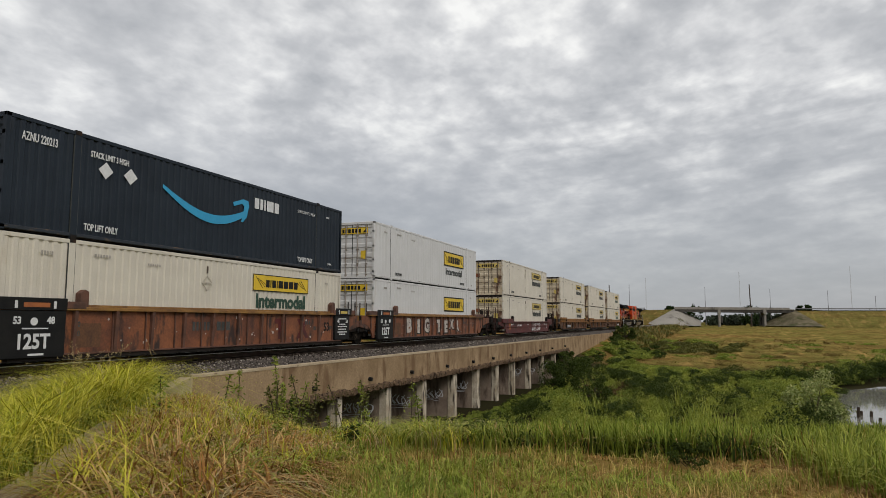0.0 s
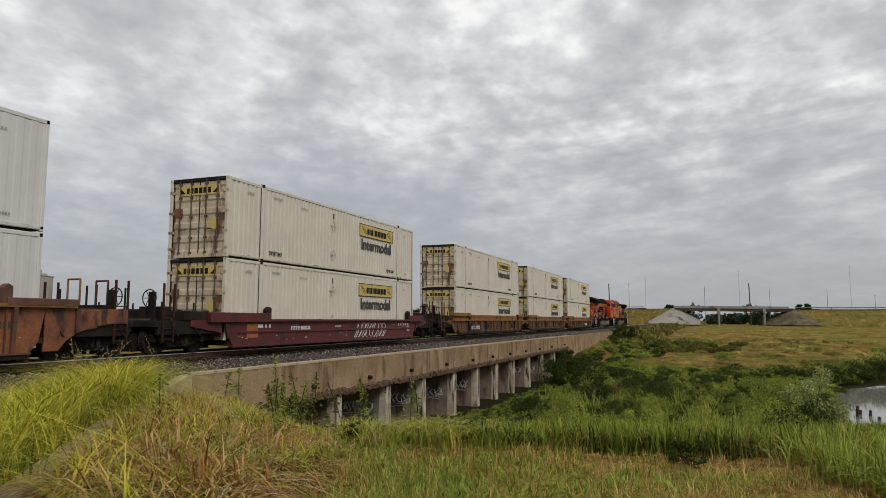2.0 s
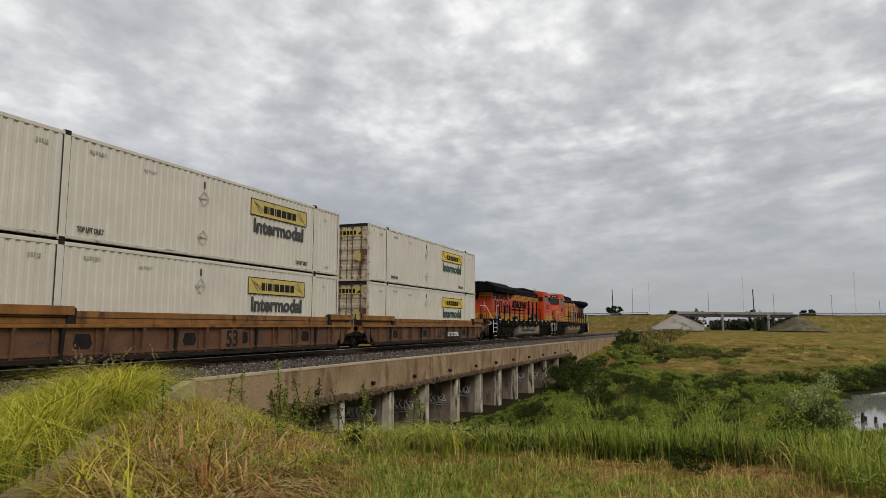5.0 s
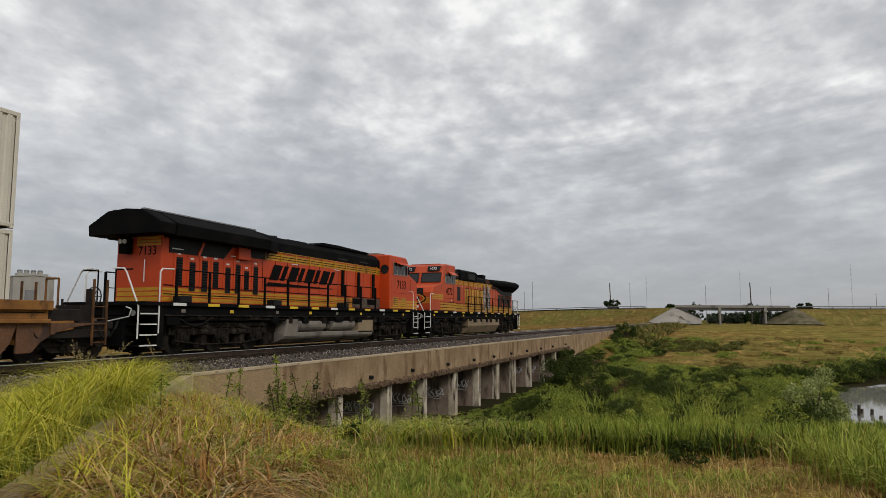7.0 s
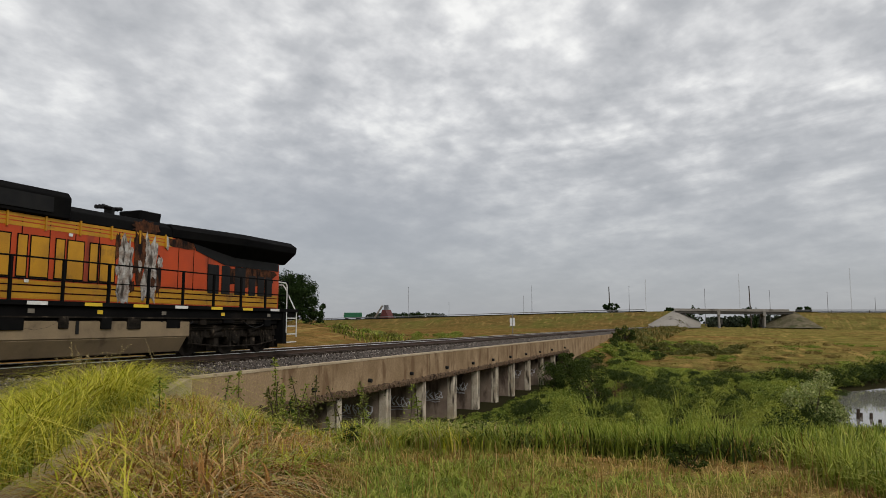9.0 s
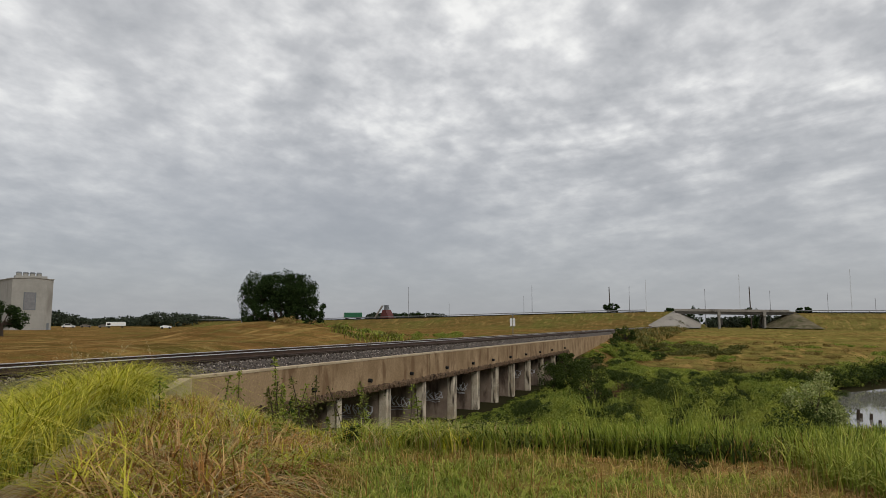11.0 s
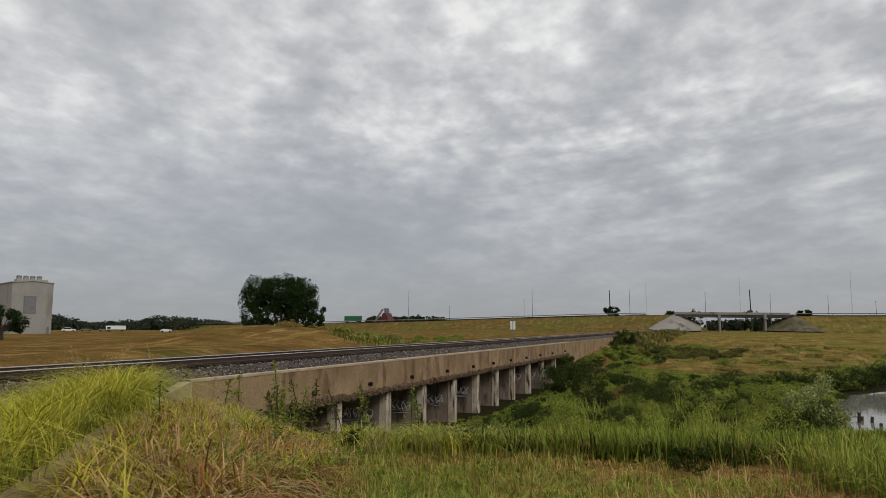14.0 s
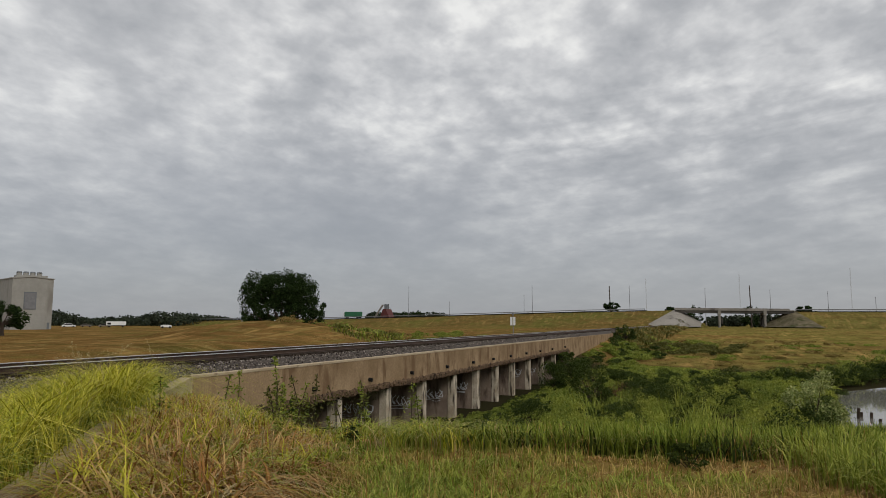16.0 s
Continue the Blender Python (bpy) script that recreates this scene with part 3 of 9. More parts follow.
def build_ground():
    ax = np.concatenate([np.arange(-2600, -300, 100), np.arange(-300, -60, 5), np.arange(-60, -30, 1.2), np.arange(-30, 26, 0.62), np.arange(26, 120, 3), np.arange(120, 300, 10), np.arange(300, 2601, 100)])
    ay = np.concatenate([np.arange(-420, -12, 15), np.arange(-12, 95, 0.75), np.arange(95, 340, 4), np.arange(340, 400, 1.5), np.arange(400, 700, 12), np.arange(700, 3300, 100)])
    X, Y = np.meshgrid(ax, ay)
    Z = ground_z(X, Y)
    V = np.stack([X, Y, Z], -1).reshape(-1, 3)
    n, m = len(ay), len(ax)
    i = (np.arange(n - 1)[:, None] * m + np.arange(m - 1)[None, :]).ravel()
    me = big_mesh("ground", V, np.stack([i, i + 1, i + m + 1, i + m], 1), M["soil"])
    for p in me.polygons:
        p.use_smooth = True
    tagged(new("ground", me), "uneven dry grassy ground falling to a creek", "ground", kind="structure")
    w = Geo()
    w.box(6.5, 90, 40, 130, -4.9, -4.55)
    tagged(part("water", w, M["water"]), "still grey pond water reflecting the cloudy sky", "water", kind="structure")


build_ground()


# ---- the track ----
def build_track():
    """Two rails on concrete ties in grey ballast."""
    y0, y1 = -330, 760
    track = thing("railway_track", "straight single railway track, worn steel rails on ballast", "railway track", kind="structure")
    web = [(-0.07, -0.172), (0.07, -0.172), (0.07, -0.155), (0.012, -0.135), (0.012, -0.05), (0.036, -0.04), (0.036, -0.004),
           (-0.036, -0.004), (-0.036, -0.04), (-0.012, -0.05), (-0.012, -0.135), (-0.07, -0.155)]
    for s in (-0.755, 0.755):
        r = part("rail", Geo().prism([(TRACK_X + s + a, b) for a, b in web], "y", y0, y1), M["rail"], track)
        part("rail_head", Geo().box(TRACK_X + s - 0.038, TRACK_X + s + 0.038, y0, y1, -0.016, 0.001), M["rail_top"], r, "polished rail head")
    bed = Geo()
    prof = [(-2.6, -0.66), (-1.75, -0.29), (-1.25, -0.27), (0, -0.25), (1.25, -0.27), (1.75, -0.29), (2.6, -0.66)]
    bed.prism([(TRACK_X + a, b) for a, b in prof] + [(TRACK_X + 2.6, -1.0), (TRACK_X - 2.6, -1.0)], "y", y0, y1)
    part("ballast_bed", bed, M["ballast_bed"], track)
    tie = Geo().box(-1.3, 1.3, -0.115, 0.115, -0.36, -0.176).mesh("tie", 0.012)
    tie.materials.append(M["tie"])
    for k in range(240):
        part("tie", tie, M["tie"], track, at=Matrix.Translation((TRACK_X, 5.0 + 0.54 * k, 0)))
    return track


track = build_track()


def ballast_stones(track):
    """Loose stones on the shoulder that faces the camera."""
    rng = np.random.default_rng(5)
    n = 21000
    t = rng.random(n)
    y = 9 + 75 * t ** 1.7
    lat = rng.uniform(-1.9, 2.62, n)
    keep = (np.abs(np.abs(lat) - 0.755) > 0.10)
    y, lat = y[keep], lat[keep]
    n = len(y)
    z = np.interp(np.abs(lat), (0, 1.25, 1.75, 2.55, 3.0), (-0.25, -0.27, -0.29, -0.62, -0.80))
    base = np.array([(1, 0, 0), (-1, 0, 0), (0, 1, 0), (0, -1, 0), (0, 0, 1), (0, 0, -1)], float)
    fac = np.array([(0, 2, 4), (2, 1, 4), (1, 3, 4), (3, 0, 4), (2, 0, 5), (1, 2, 5), (3, 1, 5), (0, 3, 5)])
    size = rng.uniform(0.018, 0.044, (n, 1, 1)) * rng.uniform(0.6, 1.25, (n, 6, 1))
    a = rng.uniform(0, 6.283, n)
    R = np.zeros((n, 3, 3))
    R[:, 0, 0], R[:, 0, 1], R[:, 1, 0], R[:, 1, 1], R[:, 2, 2] = np.cos(a), -np.sin(a), np.sin(a), np.cos(a), 1
    tilt = rng.normal(0, 0.5, (n, 2))
    P = base[None] * size
    P[:, :, 2] += P[:, :, 0] * tilt[:, :1] + P[:, :, 1] * tilt[:, 1:]
    P = np.einsum("nij,nkj->nki", R, P)
    P += np.stack([TRACK_X + lat, y, z + 0.012], 1)[:, None]
    F = (fac[None] + 6 * np.arange(n)[:, None, None]).reshape(-1, 3)
    ob = new("ballast_stones", big_mesh("ballast_stones", P.reshape(-1, 3), F, M["ballast"]))
    tagged(ob, "loose grey crushed ballast stones beside the rails", "ballast", kind="stuff")


ballast_stones(track)


# ---- the concrete trestle ----
PAR_Y0, PAR_Y1 = 15.9, 111.0
BENTS = (24.45, 29.1, 33.4, 38.1, 42.5, 46.8, 51.2, 56.2, 61.1, 66.4)


def parapet_top(y):
    return -0.485 - 0.00115 * (y - 16)


def build_trestle():
    br = thing("railway_trestle", "old weathered concrete railway trestle with graffiti on its bents", "bridge", kind="structure")
    rng = random.Random(11)
    front = TRACK_X + 2.9
    back = TRACK_X + 2.62
    joints = [15.9, 34.05, 52.3, 73.6]
    for a, b in zip(joints, joints[1:]):
        g = Geo()
        a2, b2 = a + 0.012, b - 0.012
        rows = []
        for y in (a2, b2):
            t = parapet_top(y)
            bottom = -1.86
            rows.append([(back, y, bottom), (back, y, t), (front - 0.03, y, t), (front, y, t - 0.03), (front, y, bottom), (back, y, bottom)])
        g.grid(rows)
        g.f += [tuple(range(4, -1, -1)), tuple(range(6, 11))]
        part("parapet", g, M["concrete"], br)
        cap = Geo()
        cap.grid([[(back - 0.02, y, parapet_top(y) + 0.004), (back - 0.02, y, parapet_top(y) + 0.045), (front + 0.02, y, parapet_top(y) + 0.045), (front + 0.02, y, parapet_top(y) - 0.03), (back - 0.02, y, parapet_top(y) + 0.004)] for y in (a2, b2)])
        part("coping", cap, M["coping"], br, "paler worn top edge")
    # far parapet and deck
    part("parapet", Geo().box(TRACK_X - 2.9, TRACK_X - 2.62, 15.9, 111, -1.86, -0.52), M["concrete"], br)
    part("deck", Geo().box(TRACK_X - 2.6, TRACK_X + 2.6, 19.6, 74, -1.8, -1.02), M["concrete_dark"], br)
    # the solid wing beyond the last span, its foot rising to the bank
    w = Geo().prism([(73.6, -0.55), (111, -0.6), (111, -0.95), (86, -2.3), (76, -3.2), (73.6, -6)], "x", back - 0.1, front)
    part("wing_wall", w, M["concrete"], br)
    part("corner_strip", Geo().box(front - 0.05, front + 0.015, 15.87, 16.0, -1.5, -0.52), M["coping"], br, "pale mortar strip at the corner")
    # broken lower lip, rough where the cover has fallen
    lip = Geo()
    rows = []
    y = 18.6
    while y < 73:
        d = rng.uniform(0.0, 0.10)
        rows.append([(front + 0.004, y, -1.66 + rng.uniform(-0.05, 0.06)), (front + 0.03 + d * 0.4, y, -1.74 + rng.uniform(-0.03, 0.03)),
                     (front + 0.02 + d * 0.3, y, -1.88 - d), (front - 0.25, y, -1.92 - d)])
        y += rng.uniform(0.12, 0.3)
    lip.grid(rows)
    for k in range(170):
        yy = 18.7 + 54 * rng.random() ** 1.5
        q = rng.uniform(0.05, 0.13)
        lip.rod((front - 0.05, yy, -1.80 + rng.uniform(-0.09, 0.09)), (front + q * 0.6, yy + rng.uniform(-0.1, 0.1), -1.84 + rng.uniform(-0.1, 0.06)), q, 5, q * 0.6)
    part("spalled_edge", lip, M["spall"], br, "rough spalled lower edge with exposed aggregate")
    for y in (22.5, 27.05, 31.55, 36.5, 41.1, 45.4, 49.8, 54.5, 59.4, 64.4, 70.5):
        z = -1.38
        part("drain_spout", Geo().rod((front - 0.1, y, z), (front + 0.16, y, z - 0.03), 0.085, 8), M["black"], br, "dark drain spout")
    # bents: a wall across the bridge with a paler end post
    for i, y in enumerate(BENTS):
        bent = part("bent", Geo().box(TRACK_X - 2.6, TRACK_X + 2.36, y + 0.03, y + 0.47, -6.2, -1.8), M["concrete_dark"], br, bevel=0.02)
        part("end_post", Geo().box(TRACK_X + 2.36, TRACK_X + 2.78, y, y + 0.52, -6.2, -1.8), M["concrete_light"], bent, "pale streaked end post", bevel=0.03)
        if i in (1, 2, 3, 4, 7, 8, 9):
            graffiti(bent, y + 0.022, rng)
    part("abutment", Geo().box(TRACK_X - 2.8, TRACK_X + 2.75, 18.3, 19.7, -6, -1.7), M["concrete_dark"], br)
    part("abutment", Geo().box(TRACK_X - 2.8, TRACK_X + 2.75, 73.2, 74.6, -6, -1.7), M["concrete_dark"], br)
    part("end_post", Geo().box(TRACK_X + 2.4, TRACK_X + 2.8, 19.75, 20.3, -6, -1.8), M["concrete_light"], br, bevel=0.03)
    # the wing wall towards the camera: a sloping kerb of concrete
    top = [(-13.94, 15.95, -0.485), (-10.9, 11.4, -0.50), (-8.85, 8.42, -0.545), (-6.9, 5.8, -0.565), (-5.2, 3.5, -0.575), (-3.6, 1.2, -0.59)]
    rows = []
    for i, p in enumerate(top):
        a, b = top[max(i - 1, 0)], top[min(i + 1, len(top) - 1)]
        d = Vector((b[0] - a[0], b[1] - a[1], 0)).normalized()
        nrm = Vector((-d.y, d.x, 0)) * 0.30
        p = Vector(p)
        rows.append([p + Vector((0, 0, -1.3)), p, p - nrm, p - nrm + Vector((0, 0, -1.3)), p + Vector((0, 0, -1.3))])
    g = Geo().grid(rows)
    part("wing_wall", g, M["coping"], br, "pale low concrete wing wall half hidden in grass")
    return br


def graffiti(bent, y, rng):
    """Scrawled white strokes on the face of a bent; no letters."""
    g = Geo()
    x0, z0 = TRACK_X + 0.9, -2.9 - rng.random() * 0.3
    for k in range(6):
        x = x0 - 0.35 + k * 0.28
        pts = [(x + rng.uniform(-0.05, 0.05) + 0.13 * math.sin(a * 1.9 + k), y - 0.004, z0 + 0.30 * math.cos(a + rng.uniform(0, 1)) * (0.6 + 0.4 * rng.random()))
               for a in (0.2, 1.0, 1.8, 2.6, 3.4, 4.2, 5.0)]
        g.path(pts, 0.026, 4)
    for k in range(2):
        g.path([(x0 - 0.5 + 0.3 * j, y - 0.004, z0 - 0.32 - 0.1 * k + rng.uniform(-0.04, 0.04)) for j in range(6)], 0.014, 4)
    part("graffiti", g, M["white_ink"], bent, "scrawled white spray paint")


trestle = build_trestle()
# ---- the train ----
MOVING, AXLES = [], []     # (thing, y at 0 s); (wheelset, wheel radius)
C_LEN, C_WIDE, C_HIGH = 16.154, 2.59, 2.895
SIDE = Matrix(((0, 0, 1, 0), (1, 0, 0, 0), (0, 1, 0, 0), (0, 0, 0, 1)))      # text onto the side that faces +X: reads towards +Y
END = Matrix(((1, 0, 0, 0), (0, 0, -1, 0), (0, 1, 0, 0), (0, 0, 0, 1)))      # text onto the end that faces -Y


def on_side(x, y, z):
    return Matrix.Translation((x, y, z)) @ SIDE


def on_end(x, y, z):
    return Matrix.Translation((x, y, z)) @ END


def ribbed_wall(x, y0, y1, z0, z1, out, pitch=0.28, depth=0.035):
    """Pressed steel side: trapezoid ribs; out is +1 or -1 for the side that it faces."""
    g = Geo()
    lo, hi = [], []
    y = y0
    prof = []
    while y < y1 - 1e-6:
        for f, d in ((0.0, 0), (0.42, 0), (0.54, 1), (0.88, 1)):
            yy = min(y + f * pitch, y1)
            prof.append((yy, d))
        y += pitch
    prof.append((y1, 0))
    g.grid([[(x - out * depth * d, yy, z) for yy, d in prof] for z in (z0, z1)])
    return g


def bars(geo, x, y, z, widths, height, gap, depth=0.005, slant=0.0):
    """Plain bars in a row on a +X side, centred on y: they stand for writing."""
    total = sum(widths) + gap * (len(widths) - 1)
    c = y - total / 2
    for w in widths:
        geo.prism([(c, z - height / 2), (c + w, z - height / 2), (c + w + slant * height, z + height / 2), (c + slant * height, z + height / 2)], "x", x, x + depth)
        c += w + gap
    return geo


def side_sign(box, y, z, w, h, paint, framed):
    """The yellow maker's panel on a container side, its name as plain bars."""
    x = C_WIDE / 2 + 0.004
    p = part("sign_panel", Geo().box(x, x + 0.006, y - w / 2, y + w / 2, z - h / 2, z + h / 2), M[paint], box, "yellow sign panel with black bars for a name")
    g = Geo()
    x2 = x + 0.008
    k = 0.075 if framed else 0.03
    for a, b, c, d in ((-w / 2, w / 2, h / 2 - k, h / 2), (-w / 2, w / 2, -h / 2, -h / 2 + k), (-w / 2, -w / 2 + k, -h / 2, h / 2), (w / 2 - k, w / 2, -h / 2, h / 2)):
        g.box(x2 - 0.001, x2 + 0.004, y + a, y + b, z + c, z + d)
    bars(g, x2, y, z - 0.02, (0.22, 0.06, 0.24, 0.06, 0.30, 0.30, 0.30, 0.26), h * 0.46, 0.055)
    for s in (-1, 1):
        for k in range(3):
            yy = y + s * (w / 2 - 0.16 - 0.13 * k)
            zz = h * (0.34 - 0.09 * k)
            g.prism([(yy, z - s * zz), (yy + 0.035, z - s * zz), (yy - s * 0.42 + 0.035, z + s * zz), (yy - s * 0.42, z + s * zz)], "x", x2, x2 + 0.004)
    tagged(part("sign_marking", g, M["black"], p), kind="stuff")


def build_container(paint, door_paint, label, sign_z=None, sign_y=11.57, framed=False, word=True, word_ink="green_ink", smooth_side=False, navy=False):
    """A 53-foot box: ribbed sides, rails, lifting posts, two doors with lock rods at the -Y end."""
    box = thing("shipping_container", label, "container")
    hw, L, H = C_WIDE / 2, C_LEN, C_HIGH
    depth, pitch = (0.010, 0.36) if smooth_side else (0.034, 0.27)
    for out in (1, -1):
        for a, b in ((0.14, 1.93), (2.13, L - 2.13), (L - 1.93, L - 0.1)):
            part("side_wall", ribbed_wall(out * (hw - 0.012), a, b, 0.17, H - 0.11, out, pitch, depth), M[paint], box)
        part("top_rail", Geo().box(min(out * hw, out * (hw - 0.08)), max(out * hw, out * (hw - 0.08)), 0.0, L, H - 0.11, H), M[paint], box, bevel=0.012)
        part("bottom_rail", Geo().box(min(out * hw, out * (hw - 0.1)), max(out * hw, out * (hw - 0.1)), 0.0, L, 0.075, 0.17), M["scuffed_" + paint], box, bevel=0.012)
        for y in (1.92, 2.132, L - 2.14, L - 1.928):
            part("seam", Geo().box(*sorted((out * (hw - 0.03), out * (hw - 0.008))), y - 0.012, y + 0.012, 0.17, H - 0.11), M["ink"], box)
        for y in (1.93, L - 2.13):
            part("lift_post", Geo().box(min(out * (hw + 0.004), out * (hw - 0.07)), max(out * (hw + 0.004), out * (hw - 0.07)), y, y + 0.2, 0.03, H), M[paint], box, bevel=0.01)
            for z in (0.0, H - 0.09):
                part("corner_fitting", Geo().box(min(out * (hw + 0.012), out * (hw - 0.16)), max(out * (hw + 0.012), out * (hw - 0.16)), y + 0.01, y + 0.19, z, z + 0.12), M["scuffed_white" if paint == "white" else "steel_dark"], box, "steel lifting casting")
        part("corner_post", Geo().box(min(out * hw, out * (hw - 0.13)), max(out * hw, out * (hw - 0.13)), 0.0, 0.14, 0.03, H), M[paint], box, bevel=0.012)
        part("corner_post", Geo().box(min(out * hw, out * (hw - 0.1)), max(out * hw, out * (hw - 0.1)), L - 0.1, L, 0.03, H), M[paint], box, bevel=0.012)
    roof = Geo()
    ys = [0.06 + i * (L - 0.12) / 108 for i in range(109)]
    roof.grid([[(x, y, H - 0.02 + (0.014 if i % 4 in (1, 2) else 0)) for i, y in enumerate(ys)] for x in (-hw + 0.05, hw - 0.05)])
    part("roof", roof, M[paint], box)
    part("floor", Geo().box(-hw + 0.1, hw - 0.1, 0.05, L - 0.05, 0.05, 0.16), M["steel_dark"], box)
    part("front_wall", Geo().box(-hw + 0.08, hw - 0.08, L - 0.05, L - 0.02, 0.05, H - 0.03), M[paint], box)
    part("door_header", Geo().box(-hw + 0.13, hw - 0.13, 0.0, 0.1, H - 0.13, H), M["steel_dark" if paint == "cream" else door_paint], box, bevel=0.01)
    part("door_sill", Geo().box(-hw + 0.13, hw - 0.13, 0.0, 0.1, 0.03, 0.16), M[door_paint], box, bevel=0.01)
    for s in (-1, 1):
        a, b = (0.012, hw - 0.15) if s > 0 else (-hw + 0.15, -0.012)
        g = Geo()
        zs = []
        z = 0.17
        while z < H - 0.15:
            for f, d in ((0, 0), (0.1, 0), (0.16, 1), (0.38, 1), (0.44, 0)):
                zs.append((min(z + f, H - 0.14), d))
            z += 0.5
        g.grid([[(x, 0.05 + 0.03 * d, z) for z, d in zs] for x in (a, b)])
        g.box(a, b, 0.085, 0.10, 0.17, H - 0.14)
        door = part("door", g, M[door_paint], box)
        part("gasket", Geo().box(min(a, b) - 0.0, min(a, b) + 0.025, 0.035, 0.06, 0.17, H - 0.14), M["black"], door, "black rubber gasket")
        for f in (0.28, 0.72):
            x = a + (b - a) * f
            rod = Geo().rod((x, 0.015, 0.1), (x, 0.015, H - 0.08), 0.024, 6)
            for z in (0.2, 0.75, 1.5, 2.2, H - 0.2):
                rod.box(x - 0.06, x + 0.06, 0.0, 0.05, z - 0.035, z + 0.035)
            rod.box(x - 0.02, x + 0.32, -0.012, 0.008, 1.02, 1.06)
            part("lock_rod", rod, M["galv" if paint == "white" else "rod_rust"], door, "steel lock rod with handle")
        for z in (0.35, 0.95, 1.65, 2.4):
            part("hinge", Geo().box(*sorted((s * (hw - 0.2), s * (hw + 0.01))), 0.0, 0.05, z - 0.05, z + 0.05), M[door_paint], door)
    if not navy:
        p = part("sign_panel", Geo().box(-0.92, 0.92, 0.022, 0.03, H - 0.62, H - 0.27), M["yellow_old" if not framed else "yellow_sign"], box, "yellow sign panel across the doors")
        g = Geo()
        c = -0.55
        for w in (0.12, 0.12, 0.15, 0.15, 0.15, 0.13):
            g.box(c, c + w, 0.014, 0.022, H - 0.55, H - 0.35)
            c += w + 0.05
        for s in (-1, 1):
            g.prism([(s * 0.60, H - 0.55), (s * 0.86, H - 0.55), (s * 0.86, H - 0.33)], "y", 0.015, 0.022)
        if framed:
            for a, b, z in ((-0.92, 0.92, H - 0.62), (-0.92, 0.92, H - 0.29)):
                g.box(a, b, 0.014, 0.022, z, z + 0.022)
        tagged(part("sign_marking", g, M["black"], p), kind="stuff")
        part("placard", Geo().box(-1.06, -0.72, 0.018, 0.03, 1.52, 1.82), M["brown_car" if not framed else "ink"], box, "dark placard")
        part("placard", Geo().box(0.52, 0.84, 0.018, 0.03, 1.0, 1.42), M["yellow_old" if not framed else "yellow_sign"], box, "yellow warning placard")
    x = hw + 0.003
    # small stencilled writing, too small to read
    small = Geo()
    if not navy:
        bars(small, x, 1.3, H - 0.42, (0.05, 0.05, 0.05, 0.02, 0.05), 0.10, 0.03)
        bars(small, x, 3.0, H - 0.36, (0.07, 0.05, 0.06, 0.05, 0.08, 0.05), 0.085, 0.035)
        bars(small, x, 4.9, H - 0.46, (0.05, 0.05, 0.05, 0.05, 0.05, 0.05), 0.07, 0.04)
    bars(small, x, 15.1, 0.36, (0.05, 0.04, 0.05, 0.04), 0.07, 0.03)
    bars(small, x, 14.9, H - 0.5, (0.05, 0.05, 0.05), 0.07, 0.04)
    tagged(part("stencil", small, M["white_ink" if navy else "faint_ink"], box, "small stencilled writing"), kind="stuff")
    lettering("lettering", "TOP LIFT ONLY", 0.26 if navy else 0.2, M["white_ink" if navy else "ink"], box, on_side(x, 2.9, 0.37), wide=0.62, bold=0.006)
    lettering("lettering", "TOP LIFT ONLY", 0.26 if navy else 0.2, M["white_ink" if navy else "ink"], box, on_side(x, 13.15, 0.37), wide=0.62, bold=0.006)
    if sign_z is not None:
        side_sign(box, sign_y, sign_z, 3.7, 0.92 if framed else 0.62, "yellow_sign" if framed else "yellow_old" if word_ink == "ink" else "yellow_sign", framed)
        if word:
            lettering("lettering", "Intermodal", 0.58 if framed else 0.71, M[word_ink], box, on_side(x + 0.004, sign_y, sign_z - (0.83 if framed else 0.70)), wide=1.2 if framed else 1.06, bold=0.016 if framed else 0.026)
    # diamond placard holders with a bracket above
    if paint == "cream":
        for z in (0.72, 2.02):
            g = Geo().path([(x + 0.01, 7.25 + 0.24 * math.sin(a * math.pi / 2), z + 0.24 * math.cos(a * math.pi / 2)) for a in range(5)], 0.014, 4)
            g.box(x - 0.01, x + 0.01, 7.05, 7.45, z - 0.02, z + 0.02)
            part("placard_holder", g, M["scuffed_cream"], box, "painted diamond placard holder")
        part("bracket", Geo().box(x - 0.01, x + 0.02, 7.23, 7.28, 2.34, 2.58), M["rod_rust"], box)
    if navy:
        lettering("lettering", "AZNU 220213", 0.30, M["white_ink"], box, on_side(x, 0.92, H - 0.49), wide=0.55, bold=0.006)
        lettering("lettering", "STACK LIMIT 3 HIGH", 0.23, M["white_ink"], box, on_side(x, 3.1, H - 0.50), wide=0.62, bold=0.006)
        lettering("lettering", "STACK LIMIT 3 HIGH", 0.17, M["white_ink"], box, on_side(x, 13.2, H - 0.55), wide=0.85)
        g = Geo()
        for y in (2.96, 3.84):
            g.prism([(y - 0.25, 2.03), (y, 1.79), (y + 0.25, 2.03), (y, 2.27)], "x", x, x + 0.004)
        tagged(part("placard", g, M["white_ink"], box, "white diamond placards"), kind="stuff")
        # a curved arrow, pale blue
        g = Geo()
        up, dn = [], []
        for i in range(25):
            f = i / 24
            y = 5.1 + 4.0 * f
            mid = 2.06 - 0.82 * math.sin(math.pi * (0.02 + 0.80 * f)) + 0.10 * f
            th = 0.06 + 0.24 * math.sin(math.pi * min(1.0, 0.08 + 0.70 * f))
            up.append((x + 0.004, y, mid + th / 2))
            dn.append((x + 0.004, y, mid - th / 2))
        g.grid([dn, up])
